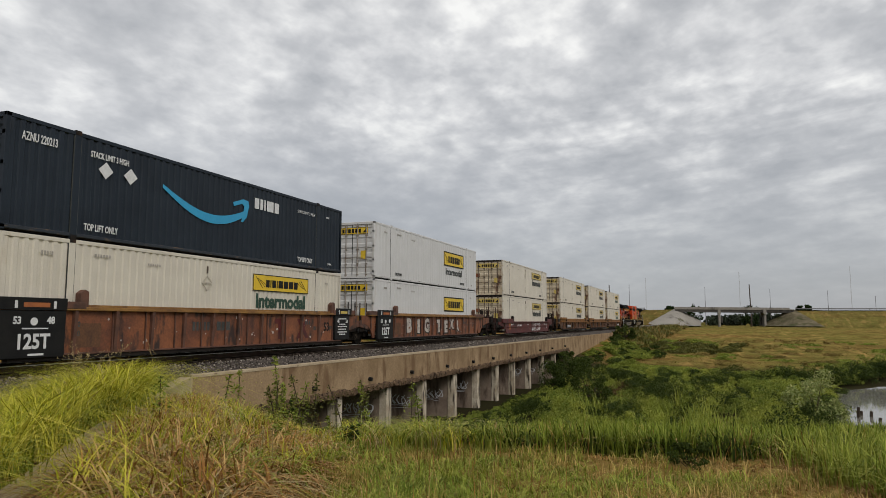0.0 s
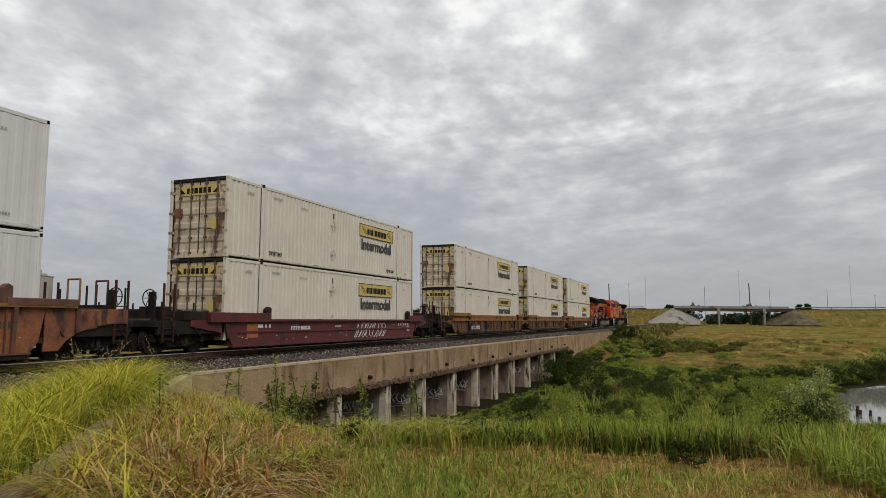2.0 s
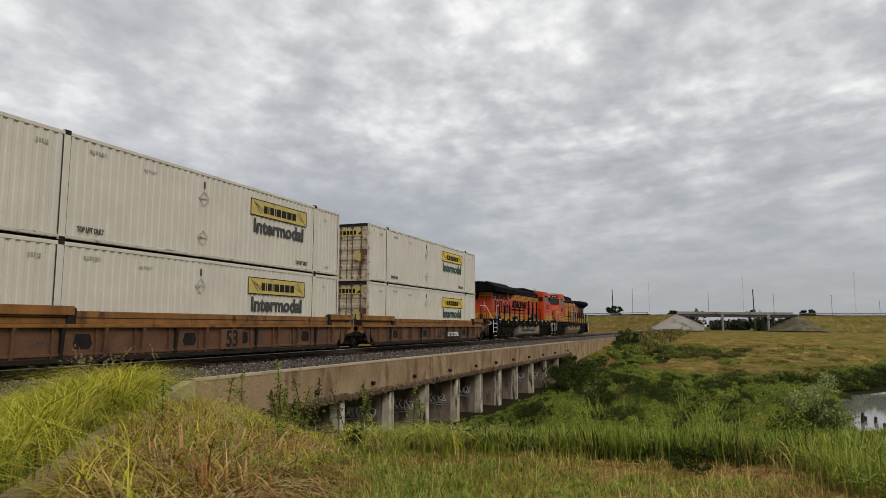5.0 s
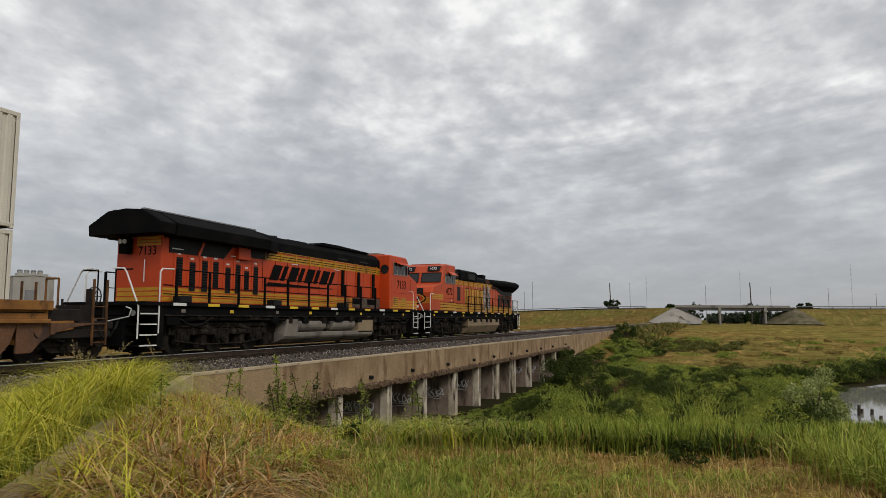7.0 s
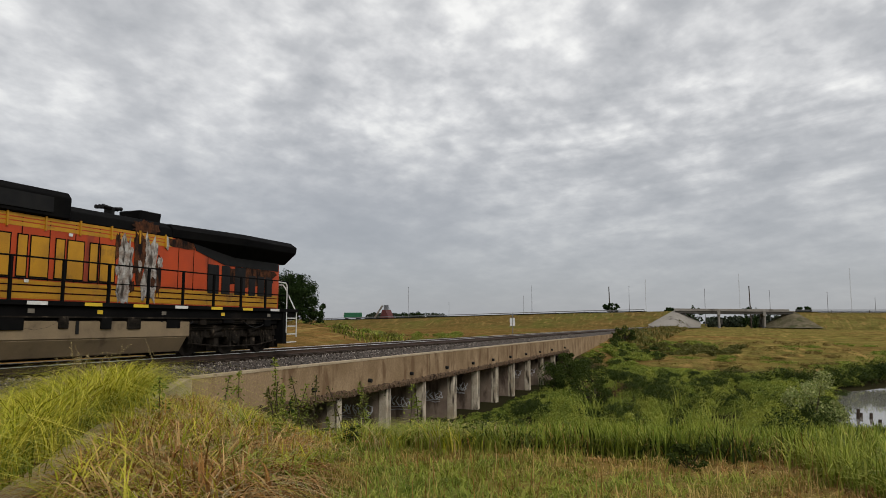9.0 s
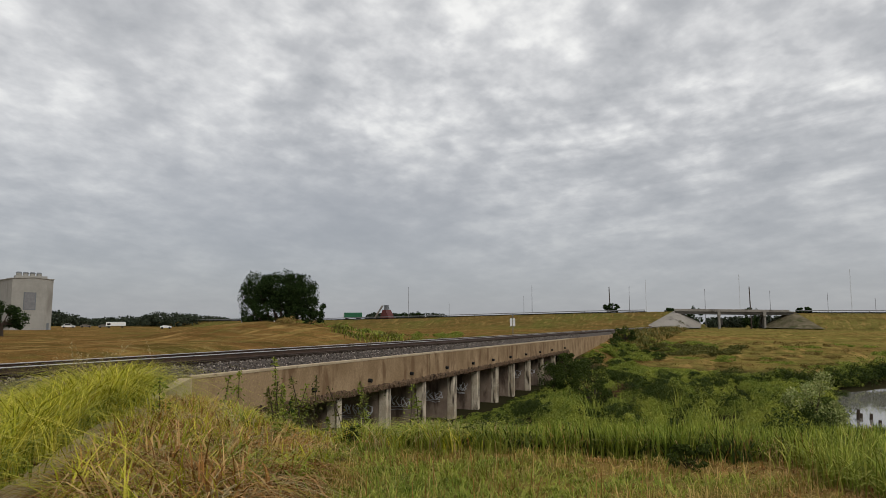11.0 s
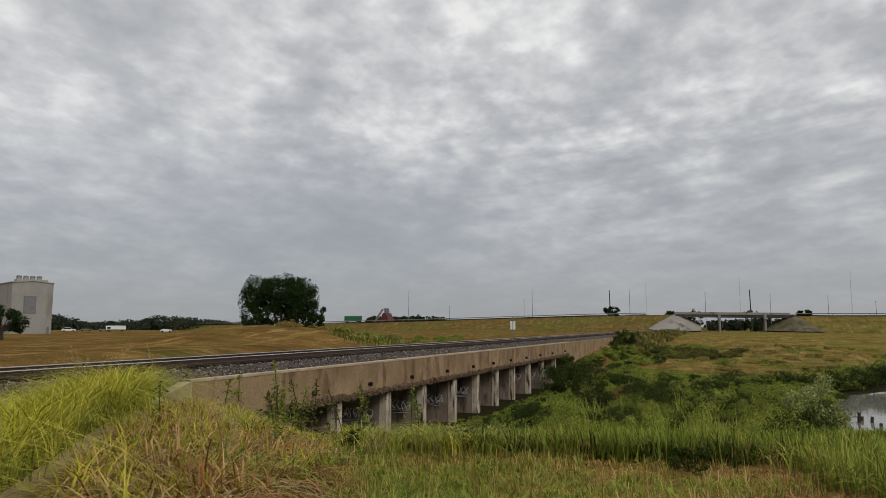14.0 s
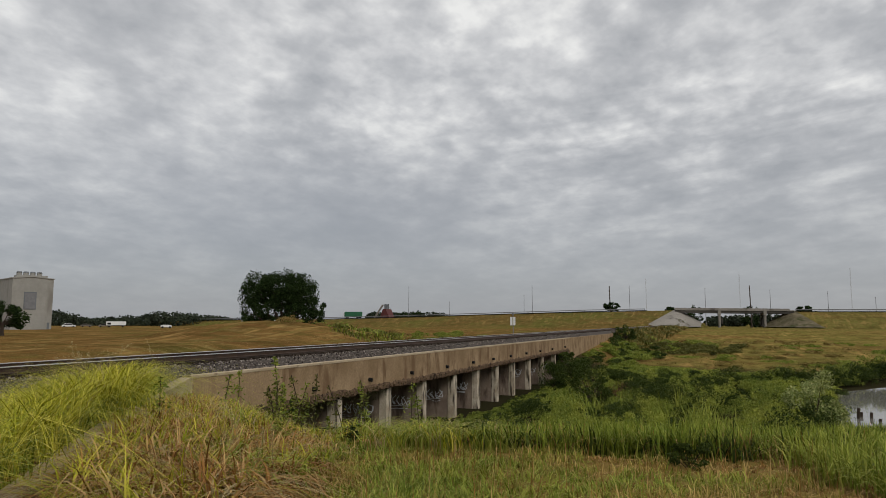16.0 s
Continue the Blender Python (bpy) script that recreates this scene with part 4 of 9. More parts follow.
        g.prism([(9.02, 1.40), (9.24, 1.62), (9.36, 2.05), (9.30, 2.22), (9.0, 2.24), (8.45, 2.05), (8.5, 1.92), (8.95, 2.06), (9.08, 2.0), (9.06, 1.80), (8.92, 1.42)], "x", x, x + 0.005)
        part("arrow_mark", g, M["smile"], box, "pale blue curved arrow")
        g = Geo()
        bars(g, x, 10.45, 2.22, (0.26, 0.16, 0.09, 0.42, 0.27), 0.40, 0.08)
        tagged(part("name_marking", g, M["white_ink"], box, "white bars in place of a name"), kind="stuff")
    return box


def wheelset(truck, y, r, n=18):
    """An axle with two flanged wheels, which turns."""
    half = [(0.95, 0.07), (0.86, 0.075), (0.85, 0.16), (0.82, 0.20), (0.815, r * 0.78), (0.835, r * 0.84), (0.835, r), (0.715, r), (0.71, r + 0.028), (0.685, r + 0.028), (0.685, r * 0.8), (0.74, r * 0.7), (0.73, 0.2), (0.66, 0.085)]
    prof = half + [(-a, b) for a, b in reversed(half)]
    vs = [(x, q * math.cos(2 * math.pi * k / n), q * math.sin(2 * math.pi * k / n)) for x, q in prof for k in range(n)]
    m = len(prof)
    fs = [(i * n + k, i * n + (k + 1) % n, (i + 1) * n + (k + 1) % n, (i + 1) * n + k) for i in range(m - 1) for k in range(n)]
    g = Geo().add(vs, fs + [tuple(range(n)), tuple(range((m - 1) * n, m * n))])
    ob = part("wheelset", g, M["wheel"], truck, "worn steel wheels on an axle")
    ob.location = (0, y, r)
    AXLES.append((ob, r))
    return ob


def freight_truck(car, y):
    """A two-axle truck: side frames with bearing boxes and springs."""
    g = Geo()
    for s in (-1, 1):
        x0, x1 = sorted((s * 0.94, s * 1.08))
        g.prism([(-1.15, 0.36), (-1.15, 0.56), (-0.62, 0.62), (-0.5, 0.78), (0.5, 0.78), (0.62, 0.62), (1.15, 0.56), (1.15, 0.36), (0.72, 0.40), (0.5, 0.24), (-0.5, 0.24), (-0.72, 0.40)], "x", x0, x1)
        for yy in (-0.9, 0.9):
            g.rod((s * 1.06, yy, 0.46), (s * 1.17, yy, 0.46), 0.12, 8)
        for yy in (-0.2, 0, 0.2):
            g.rod((s * 1.10, yy, 0.32), (s * 1.10, yy, 0.62), 0.07, 8)
    g.box(-1.1, 1.1, -0.25, 0.25, 0.60, 0.80)
    t = part("truck", g, M["grime"], car, "grimy cast-steel truck frame", bevel=0.012)
    t.location = (0, y, 0)
    for yy in (-0.9, 0.9):
        wheelset(t, yy, 0.46)
    return t


def build_well_car(style, label, south, north, trucks, number=None, ladders=(), guides=True):
    """A well car for one pair of stacked boxes. y = 0 is the -Y end of the boxes; south and north are the ends of its frame."""
    car = thing("well_car", label, "freight car")
    paint = {"brown": "brown_car", "maroon": "maroon_car", "ochre": "ochre_side"}[style]
    trim = {"brown": "brown_chord", "maroon": "maroon_car", "ochre": "ochre_car"}[style]
    L, w = C_LEN, 1.42
    top = {"brown": 1.38, "maroon": 1.02, "ochre": 1.02}[style]
    for s in (-1, 1):
        x0, x1 = sorted((s * (w - 0.03), s * w))
        g = Geo()
        g.prism([(0.35, 0.20), (L - 0.35, 0.20), (L - 0.05, 0.55), (L + 0.1, top), (-0.1, top), (0.05, 0.55)], "x", x0, x1)
        part("side_plate", g, M[paint], car)
        part("side_sill", Geo().box(*sorted((s * (w - 0.16), s * (w + 0.05))), 0.3, L - 0.3, 0.13, 0.25), M["steel_dark" if style != "maroon" else paint], car, bevel=0.01)
        part("top_chord", Geo().box(*sorted((s * (w - 0.06), s * (w + 0.13))), -0.9, L + 0.9, top, top + 0.10), M[trim], car, bevel=0.012)
        if style == "ochre":
            part("upper_band", Geo().box(*sorted((s * (w - 0.08), s * (w + 0.02))), -0.9, L + 0.9, top + 0.10, top + 0.44), M[trim], car, "ochre upper band", bevel=0.01)
        if style == "brown":
            part("upper_band", Geo().box(*sorted((s * (w - 0.09), s * (w + 0.0))), -0.9, L + 0.9, top + 0.10, top + 0.16), M[trim], car, bevel=0.01)
        if style == "ochre":
            part("mid_rail", Geo().box(*sorted((s * w, s * (w + 0.05))), 0.3, L - 0.3, 0.30, 0.37), M[paint], car, bevel=0.008)
            part("chord_seam", Geo().box(*sorted((s * (w + 0.02), s * (w + 0.024))), -0.8, L + 0.8, top + 0.25, top + 0.275), M["steel_dark"], car)
            for k in range(11):
                y = 1.42 + k * (L - 2.9) / 10
                if k in (1, 4, 6, 9):
                    # no hole is cut: a flat dark plate paints the shade inside one
                    part("lightening_hole", Geo().prism([(y - 0.22, 0.46), (y + 0.22, 0.46), (y + 0.3, 0.6), (y + 0.22, 0.86), (y - 0.22, 0.86), (y - 0.3, 0.6)], "x", *sorted((s * w, s * (w + 0.004)))), M["steel_dark"], car, "flat dark plate standing in for a shaded opening")
                part("thin_rib", Geo().box(*sorted((s * w, s * (w + 0.07))), y + 0.36, y + 0.40, 0.25, top), M[paint], car)
        if style == "brown":
            part("lower_flange", Geo().box(*sorted((s * w, s * (w + 0.09))), 0.3, L - 0.3, 0.25, 0.29), M["brown_rib"], car)
            for k in range(13):
                y = 0.95 + k * (L - 1.9) / 12
                part("thin_rib", Geo().box(*sorted((s * w, s * (w + 0.05))), y - 0.015, y + 0.015, 0.25, top), M["brown_rib"], car)
        if style != "maroon":
            n = 12
            for i in range(n):
                y = 0.75 + i * (L - 1.5) / (n - 1)
                part("side_rib", Geo().prism([(s * w, 0.25), (s * (w + 0.055), 0.25), (s * (w + 0.12), top), (s * w, top)], "y", y - 0.05, y + 0.05), M["steel_dark" if i % 3 == 1 and style != "brown" else "brown_rib" if style == "brown" else paint], car)
        else:
            part("belly_edge", Geo().box(*sorted((s * w, s * (w + 0.05))), 0.6, L - 0.6, 0.62, 0.70), M[paint], car, bevel=0.01)
        # raised corner guides at both ends of the well
        for a, b in ((-0.95, 2.35), (L - 1.0, L + 0.95)):
            z = top + {"brown": 0.16, "maroon": 0.10, "ochre": 0.44}[style]
            part("end_chord", Geo().box(*sorted((s * (w - 0.02), s * (w + 0.14))), a, b, z - 0.12, z + {"brown": 0.07, "maroon": 0.22, "ochre": 0.12}[style]), M["brown_rib" if style == "brown" else trim], car, bevel=0.015)
        for y in (2.3, L - 1.0):
            part("corner_guide", Geo().prism([(y - 0.12, top + 0.1), (y + 0.14, top + 0.1), (y + 0.14, top + 0.50), (y + 0.02, top + 0.56), (y - 0.12, top + 0.46)], "x", *sorted((s * (w - 0.1), s * (w + 0.1)))), M["brown_rib" if style == "brown" else "steel_dark"], car, bevel=0.01)
    part("well_floor", Geo().box(-w + 0.05, w - 0.05, 0.2, L - 0.2, 0.2, 0.335), M["steel_dark"], car)
    for a, b, e in ((south, -0.1, -1), (L + 0.1, north, 1)):
        z0, z1 = 0.86, 1.06
        part("end_platform", Geo().box(-1.35, 1.35, a, b, z0, z1), M["steel_dark"], car, bevel=0.02)
        part("centre_sill", Geo().box(-0.35, 0.35, a - (0.3 if e < 0 else 0), b + (0.3 if e > 0 else 0), 0.70, 0.90), M["steel_dark"], car, bevel=0.02)
        inner = -0.1 if e < 0 else L + 0.1
        part("bulkhead", Geo().box(-w + 0.02, w - 0.02, *sorted((inner, inner + e * 0.12)), 0.5, top + 0.02), M[trim], car, bevel=0.01)
        for s in (-1, 1):
            part("end_brace", Geo().prism([(inner, top), (inner + e * 1.6, z1 + 0.05), (inner + e * 1.6, z0), (inner, 0.62)], "x", *sorted((s * (w - 0.1), s * (w - 0.02)))), M["brown_rib" if style == "brown" else trim], car, bevel=0.01)
            if style != "maroon":
                r = abs((a if e < 0 else b) - inner)
                arch = [(inner, 0.30), (inner, top)] + [(inner + e * r * f, zz) for f, zz in ((0.9, top), (0.9, 0.98), (0.72, 0.98), (0.5, 0.90), (0.34, 0.76), (0.22, 0.55), (0.14, 0.30))]
                part("end_side", Geo().prism(arch, "x", *sorted((s * (w - 0.06), s * (w - 0.004)))), M[paint], car, "side plate arched over the truck")
                part("end_stiffener", Geo().box(*sorted((s * (w - 0.004), s * (w + 0.05))), *sorted((inner + e * r * 0.3, inner + e * r * 0.34)), 0.74, top), M["brown_rib" if style == "brown" else paint], car)
        end_gear(car, inner, e, abs((a if e < 0 else b) - inner), top, trim)
    for y in trucks:
        freight_truck(car, y)
        part("brake_rigging", Geo().box(-0.8, 0.8, y - 1.0, y + 1.0, 0.62, 0.86).box(-0.25, 0.25, y - 1.5, y + 1.5, 0.4, 0.62), M["grime"], car, "dark brake rigging over a truck")
    for a, e in ((south, 1), (north, -1)):
        if (e > 0 and south < -2.5) or (e < 0 and north > L + 2.5):
            stand = part("brake_stand", Geo().box(0.75, 0.95, *sorted((a + e * 0.3, a + e * 0.42)), 1.06, 1.95).box(0.2, 1.1, *sorted((a + e * 0.5, a + e * 0.9)), 1.06, 1.5), M["steel_dark"], car, "dark hand-brake stand")
            ring = Geo()
            pts = [(0.85 + 0.27 * math.cos(k * math.pi / 6), a + e * 0.24, 1.75 + 0.27 * math.sin(k * math.pi / 6)) for k in range(13)]
            ring.path(pts, 0.018, 5)
            for k in (0, 2, 4):
                ring.rod(pts[k], pts[k + 6], 0.012, 5)
            part("brake_wheel", ring, M["steel_dark"], stand, "hand-brake wheel")
            part("coupler", Geo().box(-0.16, 0.16, *sorted((a, a - e * 0.6)), 0.72, 1.0), M["grime"], car, bevel=0.03)
            part("grab_post", Geo().path([(-1.2, a + e * 0.1, 1.06), (-1.2, a + e * 0.1, 2.3), (-0.7, a + e * 0.1, 2.3), (-0.7, a + e * 0.1, 1.06)], 0.03, 6), M[trim], car)
            part("valve_box", Geo().box(-0.7, -0.1, *sorted((a + e * 0.6, a + e * 1.2)), 1.06, 1.42), M["steel_dark"], car, bevel=0.02)
            part("air_cylinder", Geo().rod((0.1, a + e * 1.5, 1.25), (0.9, a + e * 1.5, 1.25), 0.17, 10), M["ochre_car" if style == "ochre" else "steel_dark"], car)
    for y in ladders:
        ladder(car, y, trim)
    if style == "maroon":
        g = Geo()
        bars(g, w + 0.003, 1.9, 0.86, (0.1, 0.1, 0.3, 0.1, 0.1), 0.13, 0.14)
        bars(g, w + 0.003, 14.6, 0.86, (0.1, 0.1, 0.1, 0.1, 0.1), 0.12, 0.2)
        bars(g, w + 0.003, 7.6, 0.82, (0.1, 0.12, 0.1, 0.1), 0.05, 0.03)
        lettering("lettering", "DTTX 890745", 0.30, M["white_ink"], car, on_side(w + 0.004, 4.6, 0.72), wide=0.8, bold=0.008)
        tagged(part("stencil", g, M["white_ink"], car, "white stencil marks"), kind="stuff")
    return car


def end_gear(car, inner, e, reach, top, trim):
    """Pipes, hoses, levers and boxes that crowd the platform between two cars."""
    rng = random.Random(int(abs(inner) * 37) + (e > 0))
    at = lambda f: inner + e * reach * f
    for k in range(5):
        x = rng.uniform(-1.25, 1.3)
        f0, f1 = sorted((rng.uniform(0.05, 0.9), rng.uniform(0.3, 1.0)))
        z = rng.uniform(0.5, 0.84)
        part("brake_pipe", Geo().path([(x, at(f0), z), (x, at((f0 + f1) / 2), z - 0.1), (x * 0.8, at(f1), z + 0.05)], 0.028, 5), M["steel_dark"], car)
    for s in (-1, 1):
        part("step_box", Geo().box(*sorted((s * 1.0, s * 1.4)), *sorted((at(0.25), at(0.62))), 1.06, 1.06 + rng.uniform(0.25, 0.45)), M["steel_dark"], car, bevel=0.02)
        part("hose_bracket", Geo().box(*sorted((s * 0.5, s * 0.8)), *sorted((at(0.7), at(0.85))), 1.06, 1.06 + rng.uniform(0.3, 0.6)), M["grime"], car, bevel=0.02)
        part("side_skirt", Geo().box(*sorted((s * 1.18, s * 1.34)), *sorted((at(0.0), at(0.95))), 0.62, 0.90), M["steel_dark"], car, bevel=0.02)
        for k in range(2):
            y0 = at(rng.uniform(0.1, 0.9))
            part("air_hose", Geo().path([(s * 1.36, y0, 1.0), (s * 1.42, y0 + 0.12, 0.7), (s * 1.38, y0 + 0.3, 0.58), (s * 1.34, y0 + 0.46, 0.8)], 0.022, 5), M["black"], car)
        for f in (0.45, 0.9):
            part("grab_post", Geo().rod((s * 1.28, at(f), 1.0), (s * 1.28, at(f), top + 0.62), 0.028, 6), M["steel_dark"], car)
    # two added blocks hide daylight and imitate the shade under the platform
    part("draft_gear", Geo().box(-0.5, 0.5, *sorted((at(-0.1), at(1.0))), 0.12, 0.68), M["grime"], car, "dark block standing in for shade under the platform")
    part("brake_beam", Geo().box(-1.12, 1.12, *sorted((at(0.05), at(0.95))), 0.40, 0.64), M["grime"], car, bevel=0.02)
    part("bridge_plate", Geo().box(-0.9, 0.9, *sorted((at(0.1), at(0.95))), 1.06, 1.12), M["rod_rust"], car, bevel=0.01)


def ladder(car, y, trim):
    """End steps: rungs between two posts, and a tall grab post."""
    for s in (-1, 1):
        x = s * 1.38
        g = Geo()
        for yy in (y - 0.22, y + 0.22):
            g.box(x - 0.025, x + 0.025, yy - 0.025, yy + 0.025, 0.42, 2.2)
        for z in (0.5, 0.82, 1.14, 1.46):
            g.rod((x, y - 0.22, z), (x, y + 0.22, z), 0.016, 5)
        part("ladder", g, M["ladder_" + ("ochre" if trim == "ochre_car" else "dark")], car)


CARS = [  # y at 0 s
    ("brown", 11.11), ("brown", 30.57), ("maroon", 53.75), ("ochre", 77.0), ("ochre", 96.75), ("ochre", 115.9)]


def build_train():
    cream_up = build_container("cream", "cream_door", "weathered cream ribbed container with a yellow sign panel", sign_z=2.19, word_ink="ink")
    cream_low = build_container("cream", "cream_door", "weathered cream ribbed container low in a well car", sign_z=2.19, word_ink="ink")
    cream_green = build_container("cream", "cream_door", "cream ribbed container with green lettering in a well car", sign_z=2.19, word_ink="green_ink")
    white_up = build_container("white", "white", "clean white container with a framed yellow sign", sign_z=1.86, framed=True, word_ink="ink", smooth_side=True)
    white_low = build_container("white", "white", "clean white container resting in a brown well car", sign_z=1.85, framed=True, word=False, smooth_side=True)
    navy = build_container("navy", "navy", "dark blue ribbed container with a pale blue arrow", navy=True)
    z_low, z_up = 0.355, 0.355 + C_HIGH + 0.004
    placed = {}

    def put(proto, y, z):
        if proto not in placed:
            placed[proto] = True
            ob = proto
            ob.matrix_basis = pose(TRACK_X, y, z)
        else:
            ob = copy_thing(proto, pose(TRACK_X, y, z))
        tagged(ob, group="containers on the train")
        MOVING.append((ob, y))

    for (style, y), low, up in zip(CARS, (cream_green, white_low, cream_low, cream_low, cream_low, cream_green), (navy, white_up, cream_up, cream_up, cream_up, cream_green)):
        back = 0.05 if y > 115 else 0.0
        put(low, y - back, z_low)
        put(up, y - back, z_up)
    L = C_LEN
    specs = [
        ("rusty brown well car with worn graffiti", -1.6, L + 1.55, (L + 1.65,), ()),
        ("rusty brown well car with white graffiti letters", -1.55, L + 3.0, (L + 1.8,), (L + 2.5,)),
        ("maroon well car with white stencil marks", -3.2, L + 3.0, (-1.8, L + 1.8), (-2.7, L + 2.5)),
        ("dusty ochre well car with a number panel", -3.2, L + 1.55, (-1.8, L + 1.65), (-2.6,)),
        ("dusty ochre middle well car", -1.55, L + 1.5, (L + 1.6,), ()),
        ("dusty ochre end well car beside a locomotive", -1.5, L + 3.0, (L + 1.8,), (L + 2.5,)),
    ]
    for (style, y), (label, s, n, trucks, lad) in zip(CARS, specs):
        car = build_well_car(style, label, s, n, trucks, ladders=lad)
        car.location = (TRACK_X, y, 0)
        tagged(car, group="well cars of the train")
        MOVING.append((car, y))
        dress_car(car, style, CARS.index((style, y)))


def dress_car(car, style, index):
    """Numbers and graffiti that tell the cars apart."""
    w = 1.42 + 0.004
    if index in (0, 1):
        part("end_panel", Geo().box(w, w + 0.125, -0.02, 1.75, 0.22, 1.37), M["black"], car, "black end panel with white figures", bevel=0.01)
        part("end_panel", Geo().box(w + 0.137, w + 0.147, -0.1, 1.75, 1.38, 1.68), M["black"], car)
        part("reflector", Geo().box(w + 0.148, w + 0.155, 0.55, 1.25, 1.45, 1.56), M["orange_patch"], car, "orange plate between two white bars")
        g = Geo()
        for y in (0.32, 1.36):
            g.box(w + 0.148, w + 0.155, y, y + 0.07, 1.42, 1.60)
        bars(g, w + 0.127, 0.9, 0.93, (0.7,), 0.03, 0.2)
        ring = [(0.86 + 0.10 * math.cos(k * math.pi / 5), 1.10 + 0.10 * math.sin(k * math.pi / 5)) for k in range(10)]
        g.prism(ring, "x", w + 0.127, w + 0.132)
        bars(g, w + 0.127, 0.95, 0.30, (0.42,), 0.05, 0.28)
        tagged(part("stencil", g, M["white_ink"], car), kind="stuff")
        for word, y in (("53", 0.42), ("48", 1.32)):
            lettering("lettering", word, 0.24, M["white_ink"], car, on_side(w + 0.129, y, 1.12), wide=0.9, bold=0.008)
        for word, z in (("40", 1.02), ("20", 0.78)):
            lettering("lettering", word, 0.2, M["ink"], car, on_side(w + 0.004, 2.2, z), wide=0.9, bold=0.006)
        lettering("lettering", "125T", 0.50, M["white_ink"], car, on_side(w + 0.129, 0.85, 0.60), wide=0.88, bold=0.014)
        # reflective patches, worn stencils and splashes of white
        rng = random.Random(30 + index)
        dots, dark = Geo(), Geo()
        for k in range(34):
            y, z, r = 2.6 + 13.2 * rng.random(), rng.uniform(0.35, 1.25), rng.uniform(0.02, 0.055)
            dots.prism([(y + r * math.cos(q), z + r * math.sin(q) * rng.uniform(0.7, 1.3)) for q in (0, 1.05, 2.1, 3.15, 4.2, 5.2)], "x", w, w + 0.005)
        for y in (13.25, 13.9, 15.2):
            bars(dark, w, y, rng.uniform(0.8, 1.1), (0.1, 0.08, 0.1), 0.16, 0.05)
        tagged(part("paint_splash", dots, M["graffiti_white"], car, "splashes of white paint"), kind="stuff")
        tagged(part("stencil", dark, M["ink"], car), kind="stuff")
        part("repair_patch", Geo().box(w, w + 0.006, 2.02, 2.95, 0.42, 1.05), M["ochre_side"], car, "dusty ochre repair patch")
    if index == 1:
        x = w + 0.012
        for word, y, z, size, wide in (("B", 4.05, 0.86, 1.0, 1.15), ("I", 5.38, 0.80, 0.95, 1.7), ("G", 6.62, 0.84, 1.0, 1.1), ("T", 8.55, 0.80, 0.95, 1.15), ("E", 9.72, 0.76, 0.92, 1.1), ("X", 10.75, 0.92, 0.72, 1.15), ("R", 11.75, 0.84, 0.88, 1.1)):
            lettering("graffiti", word, size, M["black"], car, on_side(x - 0.008, y + 0.03, z - 0.025), wide=wide, bold=0.105)
            lettering("graffiti", word, size, M["graffiti_white"], car, on_side(x - 0.003, y, z), wide=wide, bold=0.06)
    if index == 0:
        for word, y, mat in (("T", 11.3, "maroon_car"), ("X", 12.9, "maroon_car")):
            lettering("graffiti", word, 1.0, M[mat], car, on_side(w, y, 0.78), wide=1.0, bold=0.05)
        lettering("lettering", "53", 0.5, M["black"], car, on_side(w + 0.002, 14.75, 0.86), wide=0.95, bold=0.012)
        part("end_panel", Geo().box(w, w + 0.125, 15.3, 16.55, 0.30, 1.37), M["black"], car, "black end panel with white stencils", bevel=0.01)
        part("end_panel", Geo().box(w + 0.137, w + 0.147, 15.3, 16.7, 1.38, 1.68), M["black"], car)
        part("reflector", Geo().box(w + 0.148, w + 0.155, 15.7, 16.3, 1.45, 1.56), M["yellow_old"], car, "dull yellow plate")
        marks = Geo()
        for z, n in ((1.22, 5), (0.98, 4), (0.88, 6), (0.76, 5), (0.64, 6), (0.54, 4)):
            bars(marks, w + 0.127, 15.9, z, (0.11,) * n, 0.05, 0.03)
        for y in (15.55, 16.42):
            marks.box(w + 0.148, w + 0.155, y, y + 0.06, 1.42, 1.60)
        tagged(part("stencil", marks, M["white_ink"], car), kind="stuff")
        for word, y in (("45", 15.55), ("53", 16.3)):
            lettering("lettering", word, 0.2, M["white_ink"], car, on_side(w + 0.129, y, 1.10), wide=0.9, bold=0.006)
        g = Geo()
        bars(g, w, 6.9, 0.95, (0.12, 0.1, 0.12, 0.1, 0.12), 0.28, 0.06)
        bars(g, w, 8.0, 0.95, (0.2, 0.2, 0.2), 0.3, 0.04)
        tagged(part("graffiti", g, M["ink"], car), kind="stuff")
    if index == 2:
        g = Geo()
        rng = random.Random(4)
        for k in range(9):
            y = 9.3 + k * 0.36
            pts = [(w + 0.012, y + 0.2 * math.sin(a * 1.7 + k), 0.62 + 0.36 * math.cos(a + k)) for a in (0, 0.9, 1.8, 2.7, 3.6, 4.5, 5.4)]
            g.path(pts, 0.014, 4)
        part("graffiti", g, M["white_ink"], car, "scrawled white spray paint")
        lettering("lettering", "53", 0.4, M["white_ink"], car, on_side(w + 0.012, 15.2, 0.62))
        part("orange_patch", Geo().box(w, w + 0.006, 1.1, 1.75, 0.45, 0.95), M["orange_patch"], car, "faded orange square patch")
        g = Geo()
        for k in range(40):
            y, z = rng.uniform(0.3, 16), rng.uniform(0.3, 0.98)
            g.prism([(y, z), (y + rng.uniform(0.05, 0.25), z + rng.uniform(-0.05, 0.05)), (y + 0.1, z + 0.02)], "x", w, w + 0.004)
        tagged(part("scratch_mark", g, M["graffiti_white"], car, "scratched white marks"), kind="stuff")
